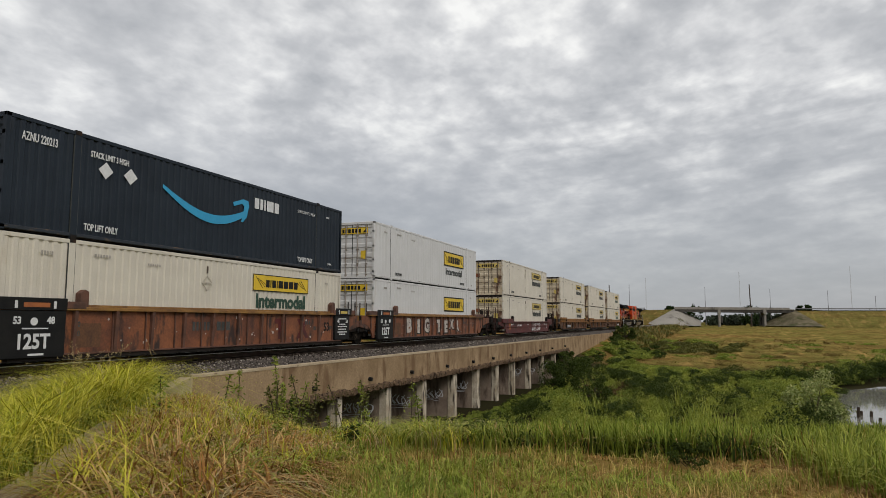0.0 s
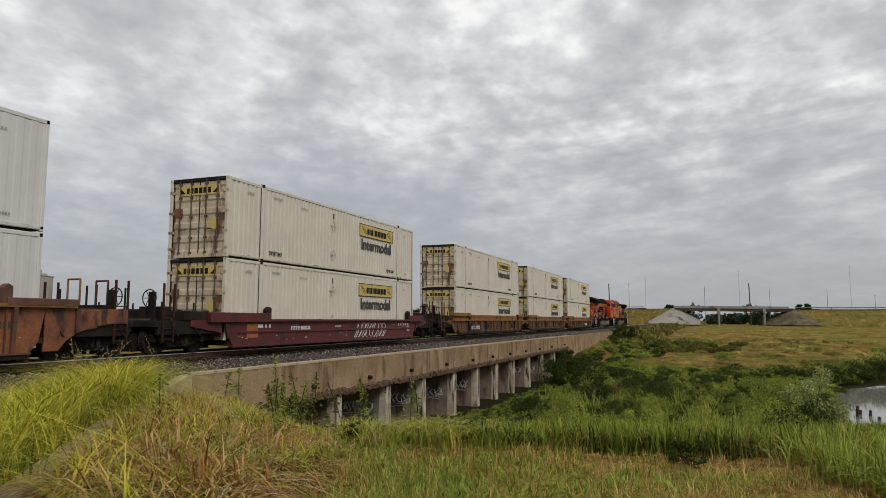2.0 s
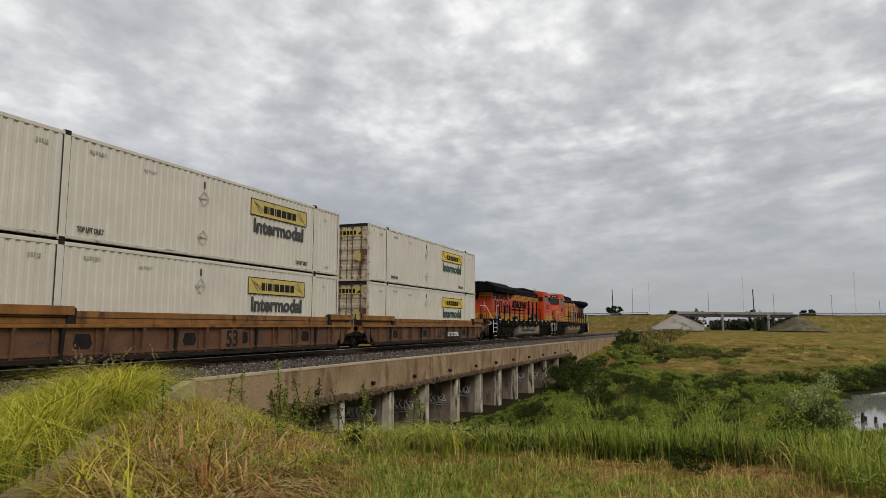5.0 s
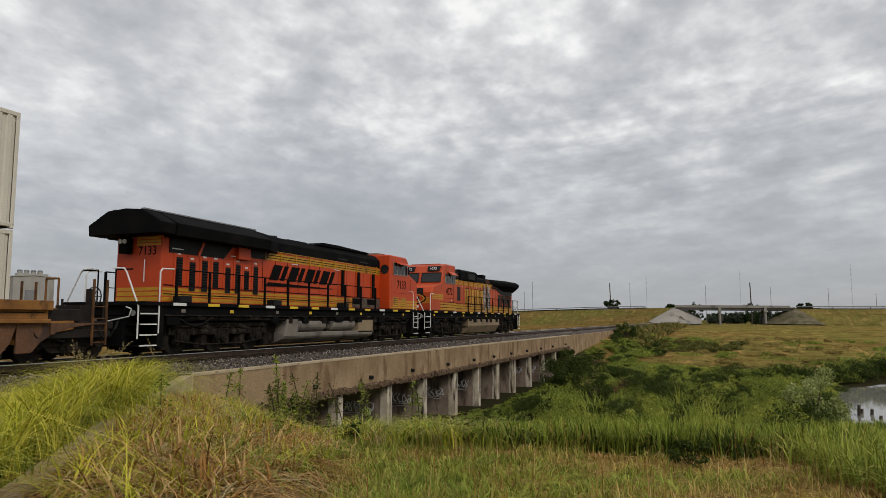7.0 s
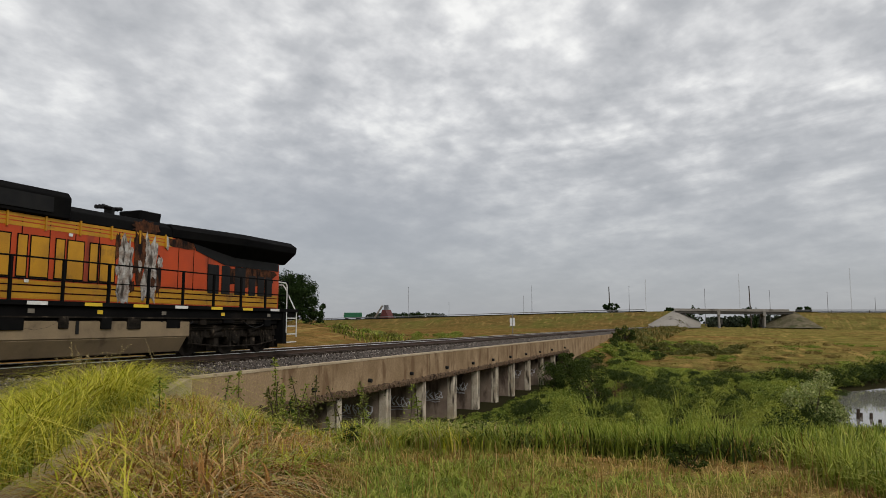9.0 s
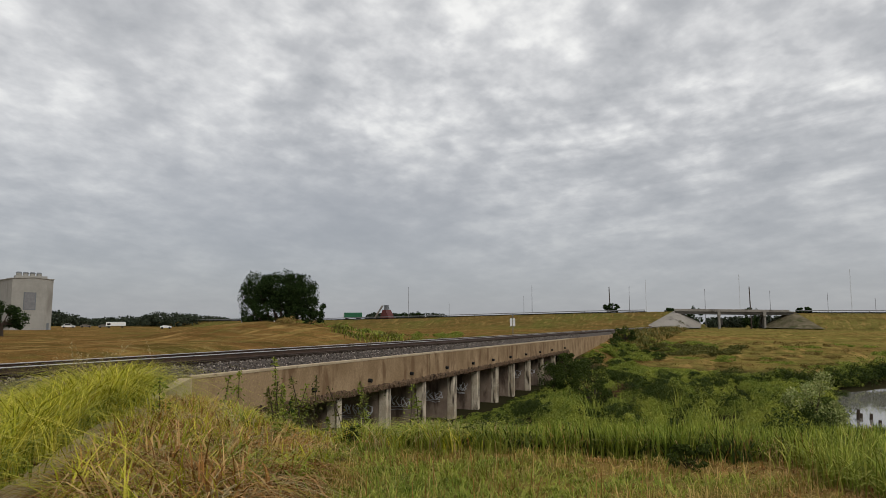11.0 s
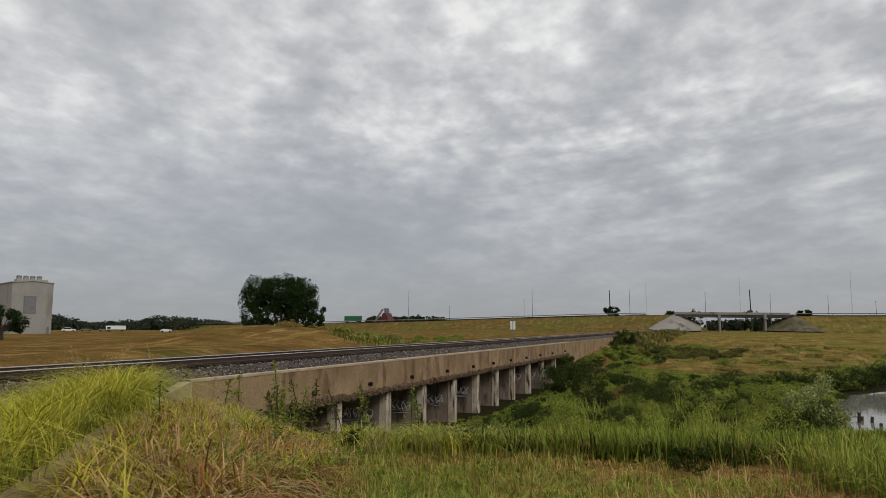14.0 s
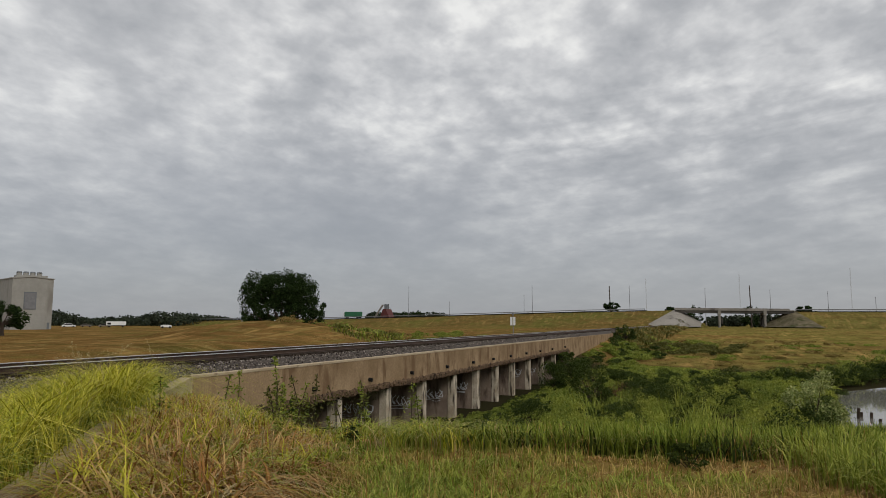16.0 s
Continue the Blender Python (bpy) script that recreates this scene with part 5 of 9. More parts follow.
    if style == "ochre":
        near = index in (3, 5)
        yb, y53 = (3.5, 8.5) if index == 3 else (11.1, 8.55)
        if near:
            part("number_panel", Geo().box(w, w + 0.10, yb - 1.25, yb + 1.25, 0.38, 0.74), M["black"], car, "black number panel")
            lettering("lettering", "DTTX 730732", 0.36, M["white_ink"], car, on_side(w + 0.104, yb, 0.56), wide=0.88, bold=0.010)
        part("number_plate", Geo().box(w, w + 0.112, y53 - 0.45, y53 + 0.65, 0.30, 0.96), M["ochre_side"], car)
        lettering("lettering", "53", 0.78, M["black"], car, on_side(w + 0.116, y53 + 0.1, 0.62), wide=0.85, bold=0.012)
        lettering("lettering", "A", 0.3, M["black"], car, on_side(1.42 + 0.026, y53 + 0.3, 1.30))
        g = Geo()
        bars(g, w, y53 + 1.4, 0.65, (0.05, 0.05, 0.05), 0.2, 0.05)
        bars(g, w, 1.6, 0.65, (0.1, 0.1, 0.1), 0.08, 0.04)
        tagged(part("stencil", g, M["ink"], car), kind="stuff")


build_train()
# ---- the two locomotives ----
def side_place(s, y, z, x):
    """A place for flat marks on the side s (+1 or -1) of a thing: x along the writing, y up."""
    if s > 0:
        return on_side(x, y, z)
    return Matrix.Translation((-x, y, z)) @ Matrix(((0, 0, -1, 0), (-1, 0, 0, 0), (0, 1, 0, 0), (0, 0, 0, 1)))


def sided(s, a, b):
    return sorted((s * a, s * b))


def loco_truck(lo, y):
    """A three-axle truck with heavy cast frames."""
    g = Geo()
    for s in (-1, 1):
        x0, x1 = sided(s, 0.98, 1.16)
        g.prism([(-2.55, 0.62), (-2.55, 0.92), (-1.6, 0.98), (-1.3, 0.84), (-0.6, 0.84), (-0.3, 0.98), (0.3, 0.98), (0.6, 0.84), (1.3, 0.84), (1.6, 0.98), (2.55, 0.92), (2.55, 0.62),
                 (2.25, 0.60), (2.2, 0.34), (1.65, 0.34), (1.55, 0.60), (0.35, 0.60), (0.28, 0.34), (-0.28, 0.34), (-0.35, 0.60), (-1.55, 0.60), (-1.65, 0.34), (-2.2, 0.34), (-2.25, 0.60)], "x", x0, x1)
        for yy in (-1.93, 0, 1.93):
            g.rod((s * 1.14, yy, 0.53), (s * 1.26, yy, 0.53), 0.17, 10)
        for yy in (-1.0, 1.0):
            g.rod((s * 1.2, yy - 0.25, 0.92), (s * 1.2, yy + 0.3, 0.78), 0.10, 8)
            g.box(*sided(s, 1.1, 1.24), yy - 0.12, yy + 0.12, 0.25, 0.6)
        for yy in (-2.35, -1.5, -0.45, 0.45, 1.5, 2.35):
            g.rod((s * 1.12, yy, 0.62), (s * 1.12, yy, 0.86), 0.085, 8)
        g.box(*sided(s, 1.0, 1.22), -2.5, 2.5, 0.86, 1.02)
        for yy in (-2.6, -0.97, 0.97, 2.6):
            g.box(*sided(s, 0.92, 1.1), yy - 0.16, yy + 0.16, 0.16, 0.62)
        g.rod((s * 1.24, -2.2, 0.98), (s * 1.24, 2.2, 0.94), 0.035, 6)
        for yy in (-1.93, 0, 1.93):
            g.box(*sided(s, 1.14, 1.22), yy - 0.27, yy - 0.2, 0.3, 0.8).box(*sided(s, 1.14, 1.22), yy + 0.2, yy + 0.27, 0.3, 0.8)
            g.rod((s * 1.26, yy, 0.53), (s * 1.29, yy, 0.53), 0.08, 8)
        for yy in (-1.2, 0.75):
            g.rod((s * 1.18, yy, 0.70), (s * 1.18, yy + 0.42, 0.70), 0.12, 10)
        g.path([(s * 1.27, -2.4, 0.45), (s * 1.27, -1.2, 0.30), (s * 1.27, 0.9, 0.30), (s * 1.27, 2.4, 0.45)], 0.03, 5)
        for yy in (-2.62, 2.62):
            g.rod((s * 1.1, yy, 0.3), (s * 1.1, yy, 0.95), 0.045, 6)
    for yy in (-1.93, 0, 1.93):
        g.box(-0.62, 0.62, yy - 0.98, yy + 0.98, 0.11, 0.85)
    g.box(-1.0, 1.0, -0.5, 0.5, 0.75, 1.1)
    t = part("truck", g, M["grime"], lo, "dusty cast-steel three-axle truck", bevel=0.012)
    t.location = (0, y, 0)
    for yy in (-1.93, 0, 1.93):
        wheelset(t, yy, 0.53)


def end_steps(lo, y, e):
    """Corner steps with white nosings at one end of the frame, and the white grab rails."""
    for s in (-1, 1):
        for k in range(4):
            z = 0.36 + 0.31 * k
            st = part("step", Geo().box(*sided(s, 0.95, 1.48), *sorted((y - e * 0.72, y - e * 0.08)), z - 0.03, z), M["loco_black"], lo)
            part("step_edge", Geo().box(*sided(s, 1.48, 1.52), *sorted((y - e * 0.72, y - e * 0.08)), z - 0.025, z + 0.012), M["rail_white"], st, "white step edge")
        part("step_plate", Geo().box(*sided(s, 0.9, 1.5), *sorted((y - e * 1.0, y - e * 0.74)), 0.3, 1.5), M["loco_black"], lo)
        part("step_plate", Geo().box(*sided(s, 0.9, 0.94), *sorted((y - e * 0.74, y - e * 0.02)), 0.3, 1.6), M["loco_black"], lo)
        g = Geo().path([(s * 1.5, y - e * 0.78, 0.7), (s * 1.5, y - e * 0.78, 2.54), (s * 1.5, y - e * 0.86, 2.64), (s * 1.5, y - e * 1.35, 2.66)], 0.024, 6)
        part("grab_rail", g, M["rail_white"], lo, "white grab rail")
        g = Geo().path([(s * 1.46, y - e * 0.02, 0.55), (s * 1.46, y - e * 0.02, 1.5), (s * 0.92, y - e * 0.06, 2.5), (s * 0.82, y - e * 0.06, 2.62), (s * 0.4, y - e * 0.06, 2.64)], 0.024, 6)
        part("grab_rail", g, M["rail_white"], lo, "white grab rail")
        part("uncoupling_lever", Geo().path([(s * 0.3, y + e * 0.06, 1.05), (s * 1.2, y + e * 0.06, 1.2), (s * 1.3, y + e * 0.08, 1.42), (s * 1.1, y + e * 0.08, 1.48)], 0.018, 5), M["rail_white"], lo, "white uncoupling lever")
        part("walkway_lamp", Geo().rod((s * 1.3, y, 1.3), (s * 1.3, y + e * 0.04, 1.3), 0.09, 10), M["pole_grey"], lo, "small round end lamp")
    part("pilot", Geo().box(-0.92, 0.92, *sorted((y - e * 0.12, y)), 0.32, 1.2), M["loco_black"], lo, bevel=0.02)
    part("coupler", Geo().box(-0.16, 0.16, *sorted((y, y + e * 0.55)), 0.72, 1.02), M["grime"], lo, bevel=0.04)
    for x in (-0.75, -0.45, 0.45, 0.75):
        part("air_hose", Geo().path([(x, y, 1.1), (x, y + e * 0.1, 0.85), (x * 0.8, y + e * 0.14, 0.6), (x * 0.6, y + e * 0.05, 0.75)], 0.03, 6), M["black"], lo, "black air hose")


def side_rails(lo, s, y0, y1, z_deck, top, n):
    """Black railings along one walkway."""
    x = s * 1.47
    for i in range(n):
        y = y0 + (y1 - y0) * i / (n - 1)
        part("rail_post", Geo().box(x - 0.035, x + 0.035, y - 0.03, y + 0.03, z_deck, top), M["loco_black"], lo)
    part("handrail", Geo().rod((x, y0, top), (x, y1, top), 0.022, 6), M["loco_black"], lo)
    part("handrail", Geo().rod((x, y0, (top + z_deck) / 2), (x, y1, (top + z_deck) / 2), 0.014, 6), M["loco_black"], lo)


def panel_seams(lo, s, x, ys, z0, z1, mat="loco_black"):
    for y in ys:
        part("door_seam", Geo().box(*sided(s, x, x + 0.006), y - 0.012, y + 0.012, z0, z1), M[mat], lo)


def name_bars(lo, s, x, y0, y1, z0, z1, face, edge, slant):
    """Plain bars in the colours of a painted name."""
    n, gap = 4, 0.22
    w = (y1 - y0 - gap * (n - 1)) / n
    h = z1 - z0
    for i in range(n):
        a = y0 + i * (w + gap) if s > 0 else y1 - i * (w + gap) - w
        mk = lambda d, zz0, zz1, aa, bb: [(aa + s * slant * (zz0 - z0), zz0), (bb + s * slant * (zz0 - z0), zz0), (bb + s * slant * (zz1 - z0), zz1), (aa + s * slant * (zz1 - z0), zz1)]
        for p, q in ((0.0, 0.58), (0.72, 1.0)):
            aa, bb = a + w * p, a + w * q
            if edge:
                part("name_bar", Geo().prism(mk(0, z0 - 0.035, z1 + 0.035, aa - 0.035, bb + 0.035), "x", *sided(s, x, x + 0.005)), M[edge], lo)
            part("name_bar", Geo().prism(mk(0, z0, z1, aa, bb), "x", *sided(s, x, x + 0.010)), M[face], lo, "painted bar in place of a name")


def loco_base(label, paint, trucks, y0, y1):
    lo = thing("diesel_locomotive", label, "locomotive", group="locomotives of the train")
    part("frame", Geo().box(-1.45, 1.45, y0 + 0.1, y1 - 0.1, 1.22, 1.52), M["loco_black"], lo, bevel=0.02)
    part("walkway", Geo().box(-1.54, 1.54, y0, y1, 1.52, 1.64), M["loco_black"], lo, bevel=0.012)
    # the lower box is added: it hides daylight and stands for shade below
    part("underframe", Geo().box(-0.62, 0.62, y0 + 0.9, y1 - 0.9, 0.62, 1.22).box(-0.35, 0.35, y0 + 1.2, y1 - 1.2, 0.10, 0.62), M["grime"], lo)
    lo_t, hi_t = min(trucks), max(trucks)
    part("equipment_rack", Geo().box(-0.95, 0.95, lo_t + 2.5, hi_t - 2.5, 0.3, 1.24), M["grime"], lo)
    part("cable_tray", Geo().box(-1.36, 1.36, y0 + 1.2, y1 - 1.2, 1.06, 1.23), M["loco_black"], lo)
    part("blower_duct", Geo().box(-1.0, 1.0, trucks[0] - 1.6, trucks[0] + 1.6, 1.0, 1.24), M["grime"], lo)
    part("blower_duct", Geo().box(-1.0, 1.0, trucks[1] - 1.6, trucks[1] + 1.6, 1.0, 1.24), M["grime"], lo)
    for y in trucks:
        loco_truck(lo, y)
    end_steps(lo, y0, -1)
    end_steps(lo, y1, 1)
    for s in (-1, 1):
        n = 12
        for i in range(n):
            y = y0 + 1.6 + (y1 - y0 - 3.2) * i / (n - 1)
            part("reflector", Geo().box(*sided(s, 1.54, 1.546), y - 0.28, y + 0.28, 1.535, 1.625), M["yellow_sign"] if i % 3 else M["rail_white"], lo)
        rng = random.Random(int(y1 * 10) + s)
        for k in range(15):
            y = y0 + 1.7 + (y1 - y0 - 3.6) * k / 14 + rng.uniform(-0.3, 0.3)
            w, h = rng.uniform(0.12, 0.32), rng.uniform(0.1, 0.3)
            part("junction_box", Geo().box(*sided(s, 1.25, 1.42 + rng.uniform(0, 0.06)), y - w, y + w, 1.21 - h, 1.23), M["grime" if k % 2 else "loco_black"], lo, bevel=0.015)
        for k in range(5):
            y = y0 + 2.2 + (y1 - y0 - 5) * k / 4 + rng.uniform(-0.5, 0.5)
            part("cable", Geo().path([(s * 1.40, y + 0.35 * j, 1.14 - 0.22 * math.sin(math.pi * j / 4)) for j in range(5)], 0.022, 5), M["black"], lo)
        part("sill_line", Geo().box(*sided(s, 1.45, 1.47), y0 + 1.1, y1 - 1.1, 1.22, 1.26), M["grime"], lo)
        for k in range(8):
            y = y0 + 1.9 + (y1 - y0 - 3.8) * k / 7 + rng.uniform(-0.4, 0.4)
            part("label_plate", Geo().box(*sided(s, 1.45, 1.458), y - 0.09, y + 0.09, 1.33, 1.44), M["yellow_sign" if k % 2 else "tank_grey"], lo)
        # pipes and cables slung below the walkway
        part("pipe", Geo().path([(s * 1.35, y0 + 2, 1.16), (s * 1.35, -3, 1.12), (s * 1.33, 4, 1.15), (s * 1.35, y1 - 2, 1.12)], 0.045, 6), M["grime"], lo)
    return lo


def loco_modern():
    """The newer unit: overhanging radiator wings at its rear (-Y), cab at +Y."""
    lo = loco_base("orange and black diesel locomotive with slanted black marks", "orange", (-5.6, 7.45), -9.7, 10.75)
    # long hood
    part("hood", Geo().box(-0.93, 0.93, -8.3, 6.96, 1.64, 3.76), M["orange"], lo, bevel=0.03)
    roof = [(-0.93, 3.76), (0.93, 3.76), (0.9, 4.16), (0.62, 4.42), (-0.62, 4.42), (-0.9, 4.16)]
    part("hood_roof", Geo().prism(roof, "y", -3.0, 6.96), M["loco_black"], lo, "black roof", bevel=0.02)
    wing = [(-0.90, 3.70), (-1.46, 3.72), (-1.50, 4.10), (-0.72, 4.50), (0, 4.56), (0.72, 4.50), (1.50, 4.10), (1.46, 3.72), (0.90, 3.70)]
    part("radiator_housing", Geo().prism(wing, "y", -8.24, -3.4), M["loco_black"], lo, "black flared radiator housing", bevel=0.02)
    over = [(-1.46, 3.74), (-1.50, 4.08), (-0.72, 4.50), (0, 4.56), (0.72, 4.50), (1.50, 4.08), (1.46, 3.74)]
    part("radiator_overhang", Geo().prism(over, "y", -8.95, -8.32), M["loco_black"], lo, "black roof overhang", bevel=0.02)
    g = Geo()
    a, b = -3.4, -2.2
    r0 = [(x, a, z) for x, z in wing]
    r1 = [(x * 0.66 if abs(x) > 1 else x * 0.98, b, max(min(z, 4.42), 3.70)) for x, z in wing]
    g.grid([r0, r1])
    g.add(r1, [tuple(range(len(r1)))])
    part("radiator_taper", g, M["loco_black"], lo)
    for s in (-1, 1):
        part("roof_grating", Geo().box(*sided(s, 0.5, 0.66), -8.8, -3.2, 4.53, 4.57), M["pole_grey"], lo)
        # intake screens under the wing, with their braces
        part("intake_screen", Geo().prism([(-8.0, 3.24), (-5.4, 3.24), (-4.9, 3.735), (-8.0, 3.735)], "x", *sided(s, 0.93, 0.96)), M["black"], lo, "dark radiator intake screen")
        part("intake_screen", Geo().prism([(-3.9, 3.42), (-2.9, 3.42), (-2.7, 3.735), (-3.9, 3.735)], "x", *sided(s, 0.93, 0.96)), M["black"], lo)
        part("intake_post", Geo().prism([(-6.75, 3.24), (-6.65, 3.24), (-6.4, 3.735), (-6.5, 3.735)], "x", *sided(s, 0.96, 1.0)), M["orange"], lo)
        part("intake_box", Geo().box(*sided(s, 0.93, 1.1), -4.75, -4.05, 3.28, 3.72), M["orange"], lo, bevel=0.01)
        # stripes
        for z0, z1 in ((3.42, 3.50), (3.52, 3.60), (3.62, 3.70)):
            part("stripe", Geo().box(*sided(s, 0.93, 0.937), -3.3, 6.94, z0, z1), M["stripe"], lo, "yellow stripe")
        for z0, z1 in ((1.70, 1.82), (1.86, 1.98), (2.02, 2.12)):
            part("stripe", Geo().box(*sided(s, 0.93, 0.937), -8.25, 6.94, z0, z1), M["stripe"], lo, "yellow stripe")
        for z in (3.51, 3.61, 1.92, 2.20):
            part("stripe_line", Geo().box(*sided(s, 0.935, 0.95), -3.3 if z > 3 else -8.2, 6.94, z - 0.012, z + 0.012), M["loco_black"], lo)
        # tall door louvres
        for i, (y, z1) in enumerate(((-7.55, 3.12), (-6.95, 3.0), (-6.35, 3.1), (-5.8, 3.1), (-5.15, 2.95), (-4.6, 3.1), (-4.1, 2.9), (-3.55, 3.1))):
            door = part("hood_door", Geo().box(*sided(s, 0.93, 0.955), y - 0.235, y + 0.235, 2.16, z1 + 0.22), M["orange"], lo, bevel=0.008)
            part("door_louvre", Geo().box(*sided(s, 0.955, 0.962), y - 0.14, y + 0.14, 2.05 if i % 3 else 2.2, z1), M["black"], door, "dark louvre")
            for k in range(9):
                zz = 2.25 + k * (z1 - 2.35) / 8
                part("louvre_slat", Geo().prism([(s * 0.962, zz), (s * 0.975, zz - 0.02), (s * 0.962, zz + 0.02)], "y", y - 0.13, y + 0.13), M["loco_black"], door)
            part("label_plate", Geo().box(*sided(s, 0.955, 0.959), y - 0.10, y + 0.06, z1 + 0.08, z1 + 0.14), M["rail_white"], door)
        panel_seams(lo, s, 0.93, [-3.1 + 0.82 * i for i in range(12)], 1.7, 3.74)
        name_bars(lo, s, 0.945, -2.7, 2.0, 2.66, 3.26, "loco_black", "", 0.55)
        part("swoosh", Geo().prism([(-2.9, 2.40), (-2.75, 2.56), (2.1, 2.50), (2.1, 2.47)] if s > 0 else [(2.9, 2.40), (2.75, 2.56), (-2.1, 2.50), (-2.1, 2.47)], "x", *sided(s, 0.938, 0.95)), M["loco_black"], lo)
        for y in (3.0, 4.55, 6.1):
            part("door_pillar", Geo().box(*sided(s, 0.95, 1.02), y - 0.09, y + 0.09, 2.2, 3.4), M["loco_black"], lo)
        part("sooty_panel", Geo().box(*sided(s, 0.95, 0.96), 4.0, 6.9, 1.70, 2.15), M["rod_rust"], lo, "sooty brown lower panel")
        for y in (4.4, 5.9):
            part("vent_grille", Geo().box(*sided(s, 0.96, 0.97), y - 0.4, y + 0.4, 1.85, 2.12), M["loco_black"], lo)
        for y in (-7.9, -5.0, -1.2, 2.2):
            part("latch_row", Geo().box(*sided(s, 0.95, 0.965), y, y + 0.5, 3.36, 3.39), M["rail_white"], lo)
        side_rails(lo, s, -8.2, 5.4, 1.64, 2.66, 10)
        # cab side
        part("cab_window", Geo().box(*sided(s, 1.5, 1.512), 7.42, 9.08, 3.50, 4.10), M["glass_dark"], lo, "dark side window")
        fr = part("window_frame", Geo().box(*sided(s, 1.505, 1.525), 7.78, 7.84, 3.50, 4.10).box(*sided(s, 1.505, 1.525), 8.70, 8.76, 3.50, 4.10).box(*sided(s, 1.505, 1.525), 8.22, 8.28, 3.5, 4.1).box(*sided(s, 1.505, 1.525), 7.36, 7.42, 3.46, 4.14).box(*sided(s, 1.505, 1.525), 9.08, 9.14, 3.46, 4.14).box(*sided(s, 1.505, 1.525), 7.36, 9.14, 3.45, 3.50), M["galv"], lo)
        part("sun_shade", Geo().prism([(1.5 * s, 4.12), (1.82 * s, 3.98), (1.82 * s, 4.01), (1.5 * s, 4.16)], "y", 7.6, 9.0), M["orange"], lo, "orange window awning")
        lettering("lettering", "7133", 0.62, M["loco_black"], lo, side_place(s, 8.4, 2.94, 1.505), wide=0.92, bold=0.006)
        part("cab_seam", Geo().box(*sided(s, 1.5, 1.505), 7.2, 9.3, 2.50, 2.515), M["loco_black"], lo)
        for y in (7.3, 8.3):
            part("step_grille", Geo().box(*sided(s, 1.507, 1.513), y, y + 0.7, 1.72, 2.28), M["stripe"], lo, "yellow louvred panel", bevel=0.004)
            for z in (1.80, 1.90, 2.0, 2.1, 2.2):
                part("louvre_slot", Geo().box(*sided(s, 1.513, 1.517), y + 0.05, y + 0.65, z, z + 0.018), M["loco_black"], lo)
        for z0, z1 in ((1.70, 1.82), (1.86, 1.98), (2.02, 2.12)):
            part("stripe", Geo().box(*sided(s, 1.5, 1.507), 7.0, 10.45, z0, z1), M["stripe"], lo, "yellow stripe")
        part("cab_panel", Geo().box(*sided(s, 1.5, 1.512), 7.12, 7.30, 1.75, 3.3), M["orange"], lo, bevel=0.004)
        part("mirror", Geo().box(*sided(s, 1.55, 1.62), 9.12, 9.16, 3.55, 3.95), M["black"], lo, "wing mirror")
        part("grab_rail", Geo().path([(s * 1.54, 9.55, 2.5), (s * 1.54, 9.55, 3.3)], 0.016, 6), M["orange"], lo)
        for y in (-7.9, -2.95, 2.35):
            part("hose_reel", Geo().box(*sided(s, 1.05, 1.4), y, y + 0.5, 1.64, 1.86), M["black"], lo, bevel=0.02)
        for k in range(10):
            part("top_rail_bracket", Geo().box(*sided(s, 0.937, 0.985), -3.0 + 1.05 * k, -2.96 + 1.05 * k, 3.40, 3.78), M["stripe"], lo)
        part("top_rail", Geo().rod((s * 0.98, -3.1, 3.78), (s * 0.98, 6.6, 3.74), 0.016, 6), M["stripe"], lo, "yellow grab rail along the roof edge")
        # compressed-air tanks on a grey skid
        part("fuel_tank", Geo().prism([(s * 0.9, 0.17), (s * 1.36, 0.36), (s * 1.42, 0.44), (s * 1.42, 0.60), (s * 1.0, 0.62), (s * 0.2, 0.62), (s * 0.2, 0.17)], "y", -2.3, 5.2), M["tank_grey"], lo, "dusty grey tank", bevel=0.02)
        part("equipment_box", Geo().prism([(-2.3, 0.45), (-1.35, 0.45), (-1.35, 1.12), (-2.1, 1.12)], "x", *sided(s, 0.9, 1.44)), M["tank_grey"], lo, bevel=0.02)
        part("equipment_box", Geo().box(*sided(s, 0.9, 1.42), 3.75, 5.25, 0.5, 1.1), M["tank"], lo, "dusty tan box", bevel=0.02)
        for a, b in ((-1.25, 0.95), (1.4, 3.55)):
            g = Geo().rod((s * 1.14, a + 0.1, 0.90), (s * 1.14, b - 0.1, 0.90), 0.27, 16)
            g.rod((s * 1.14, a, 0.90), (s * 1.14, a + 0.1, 0.90), 0.16, 16, 0.27).rod((s * 1.14, b - 0.1, 0.90), (s * 1.14, b, 0.90), 0.27, 16, 0.16)
            part("air_reservoir", g, M["tank_grey"], lo, "dusty grey air reservoir")
    # rear end
    for z0, z1 in ((3.50, 3.57), (3.60, 3.67), (3.70, 3.77)):
        part("stripe", Geo().box(-0.1, 0.88, -8.31, -8.303, z0 - 0.05, z1 - 0.05), M["stripe"], lo, "yellow stripe")
    for z0, z1 in ((1.70, 1.82), (1.86, 1.98), (2.02, 2.12)):
        part("stripe", Geo().box(-0.85, 0.85, -8.31, -8.303, z0, z1), M["stripe"], lo, "yellow stripe")
    lettering("lettering", "7133", 0.4, M["loco_black"], lo, on_end(0.35, -8.306, 3.27), wide=0.95)
    part("headlight_box", Geo().box(-0.62, -0.25, -8.55, -8.3, 3.2, 3.72), M["loco_black"], lo, bevel=0.03)
    for x in (-0.53, -0.35):
        part("headlight", Geo().rod((x, -8.58, 3.58), (x, -8.55, 3.58), 0.075, 12), M["rail_white"], lo, "round headlight lens")
    part("grab_rail", Geo().rod((0.3, -8.36, 2.3), (0.3, -8.36, 3.0), 0.016, 6), M["rail_white"], lo)
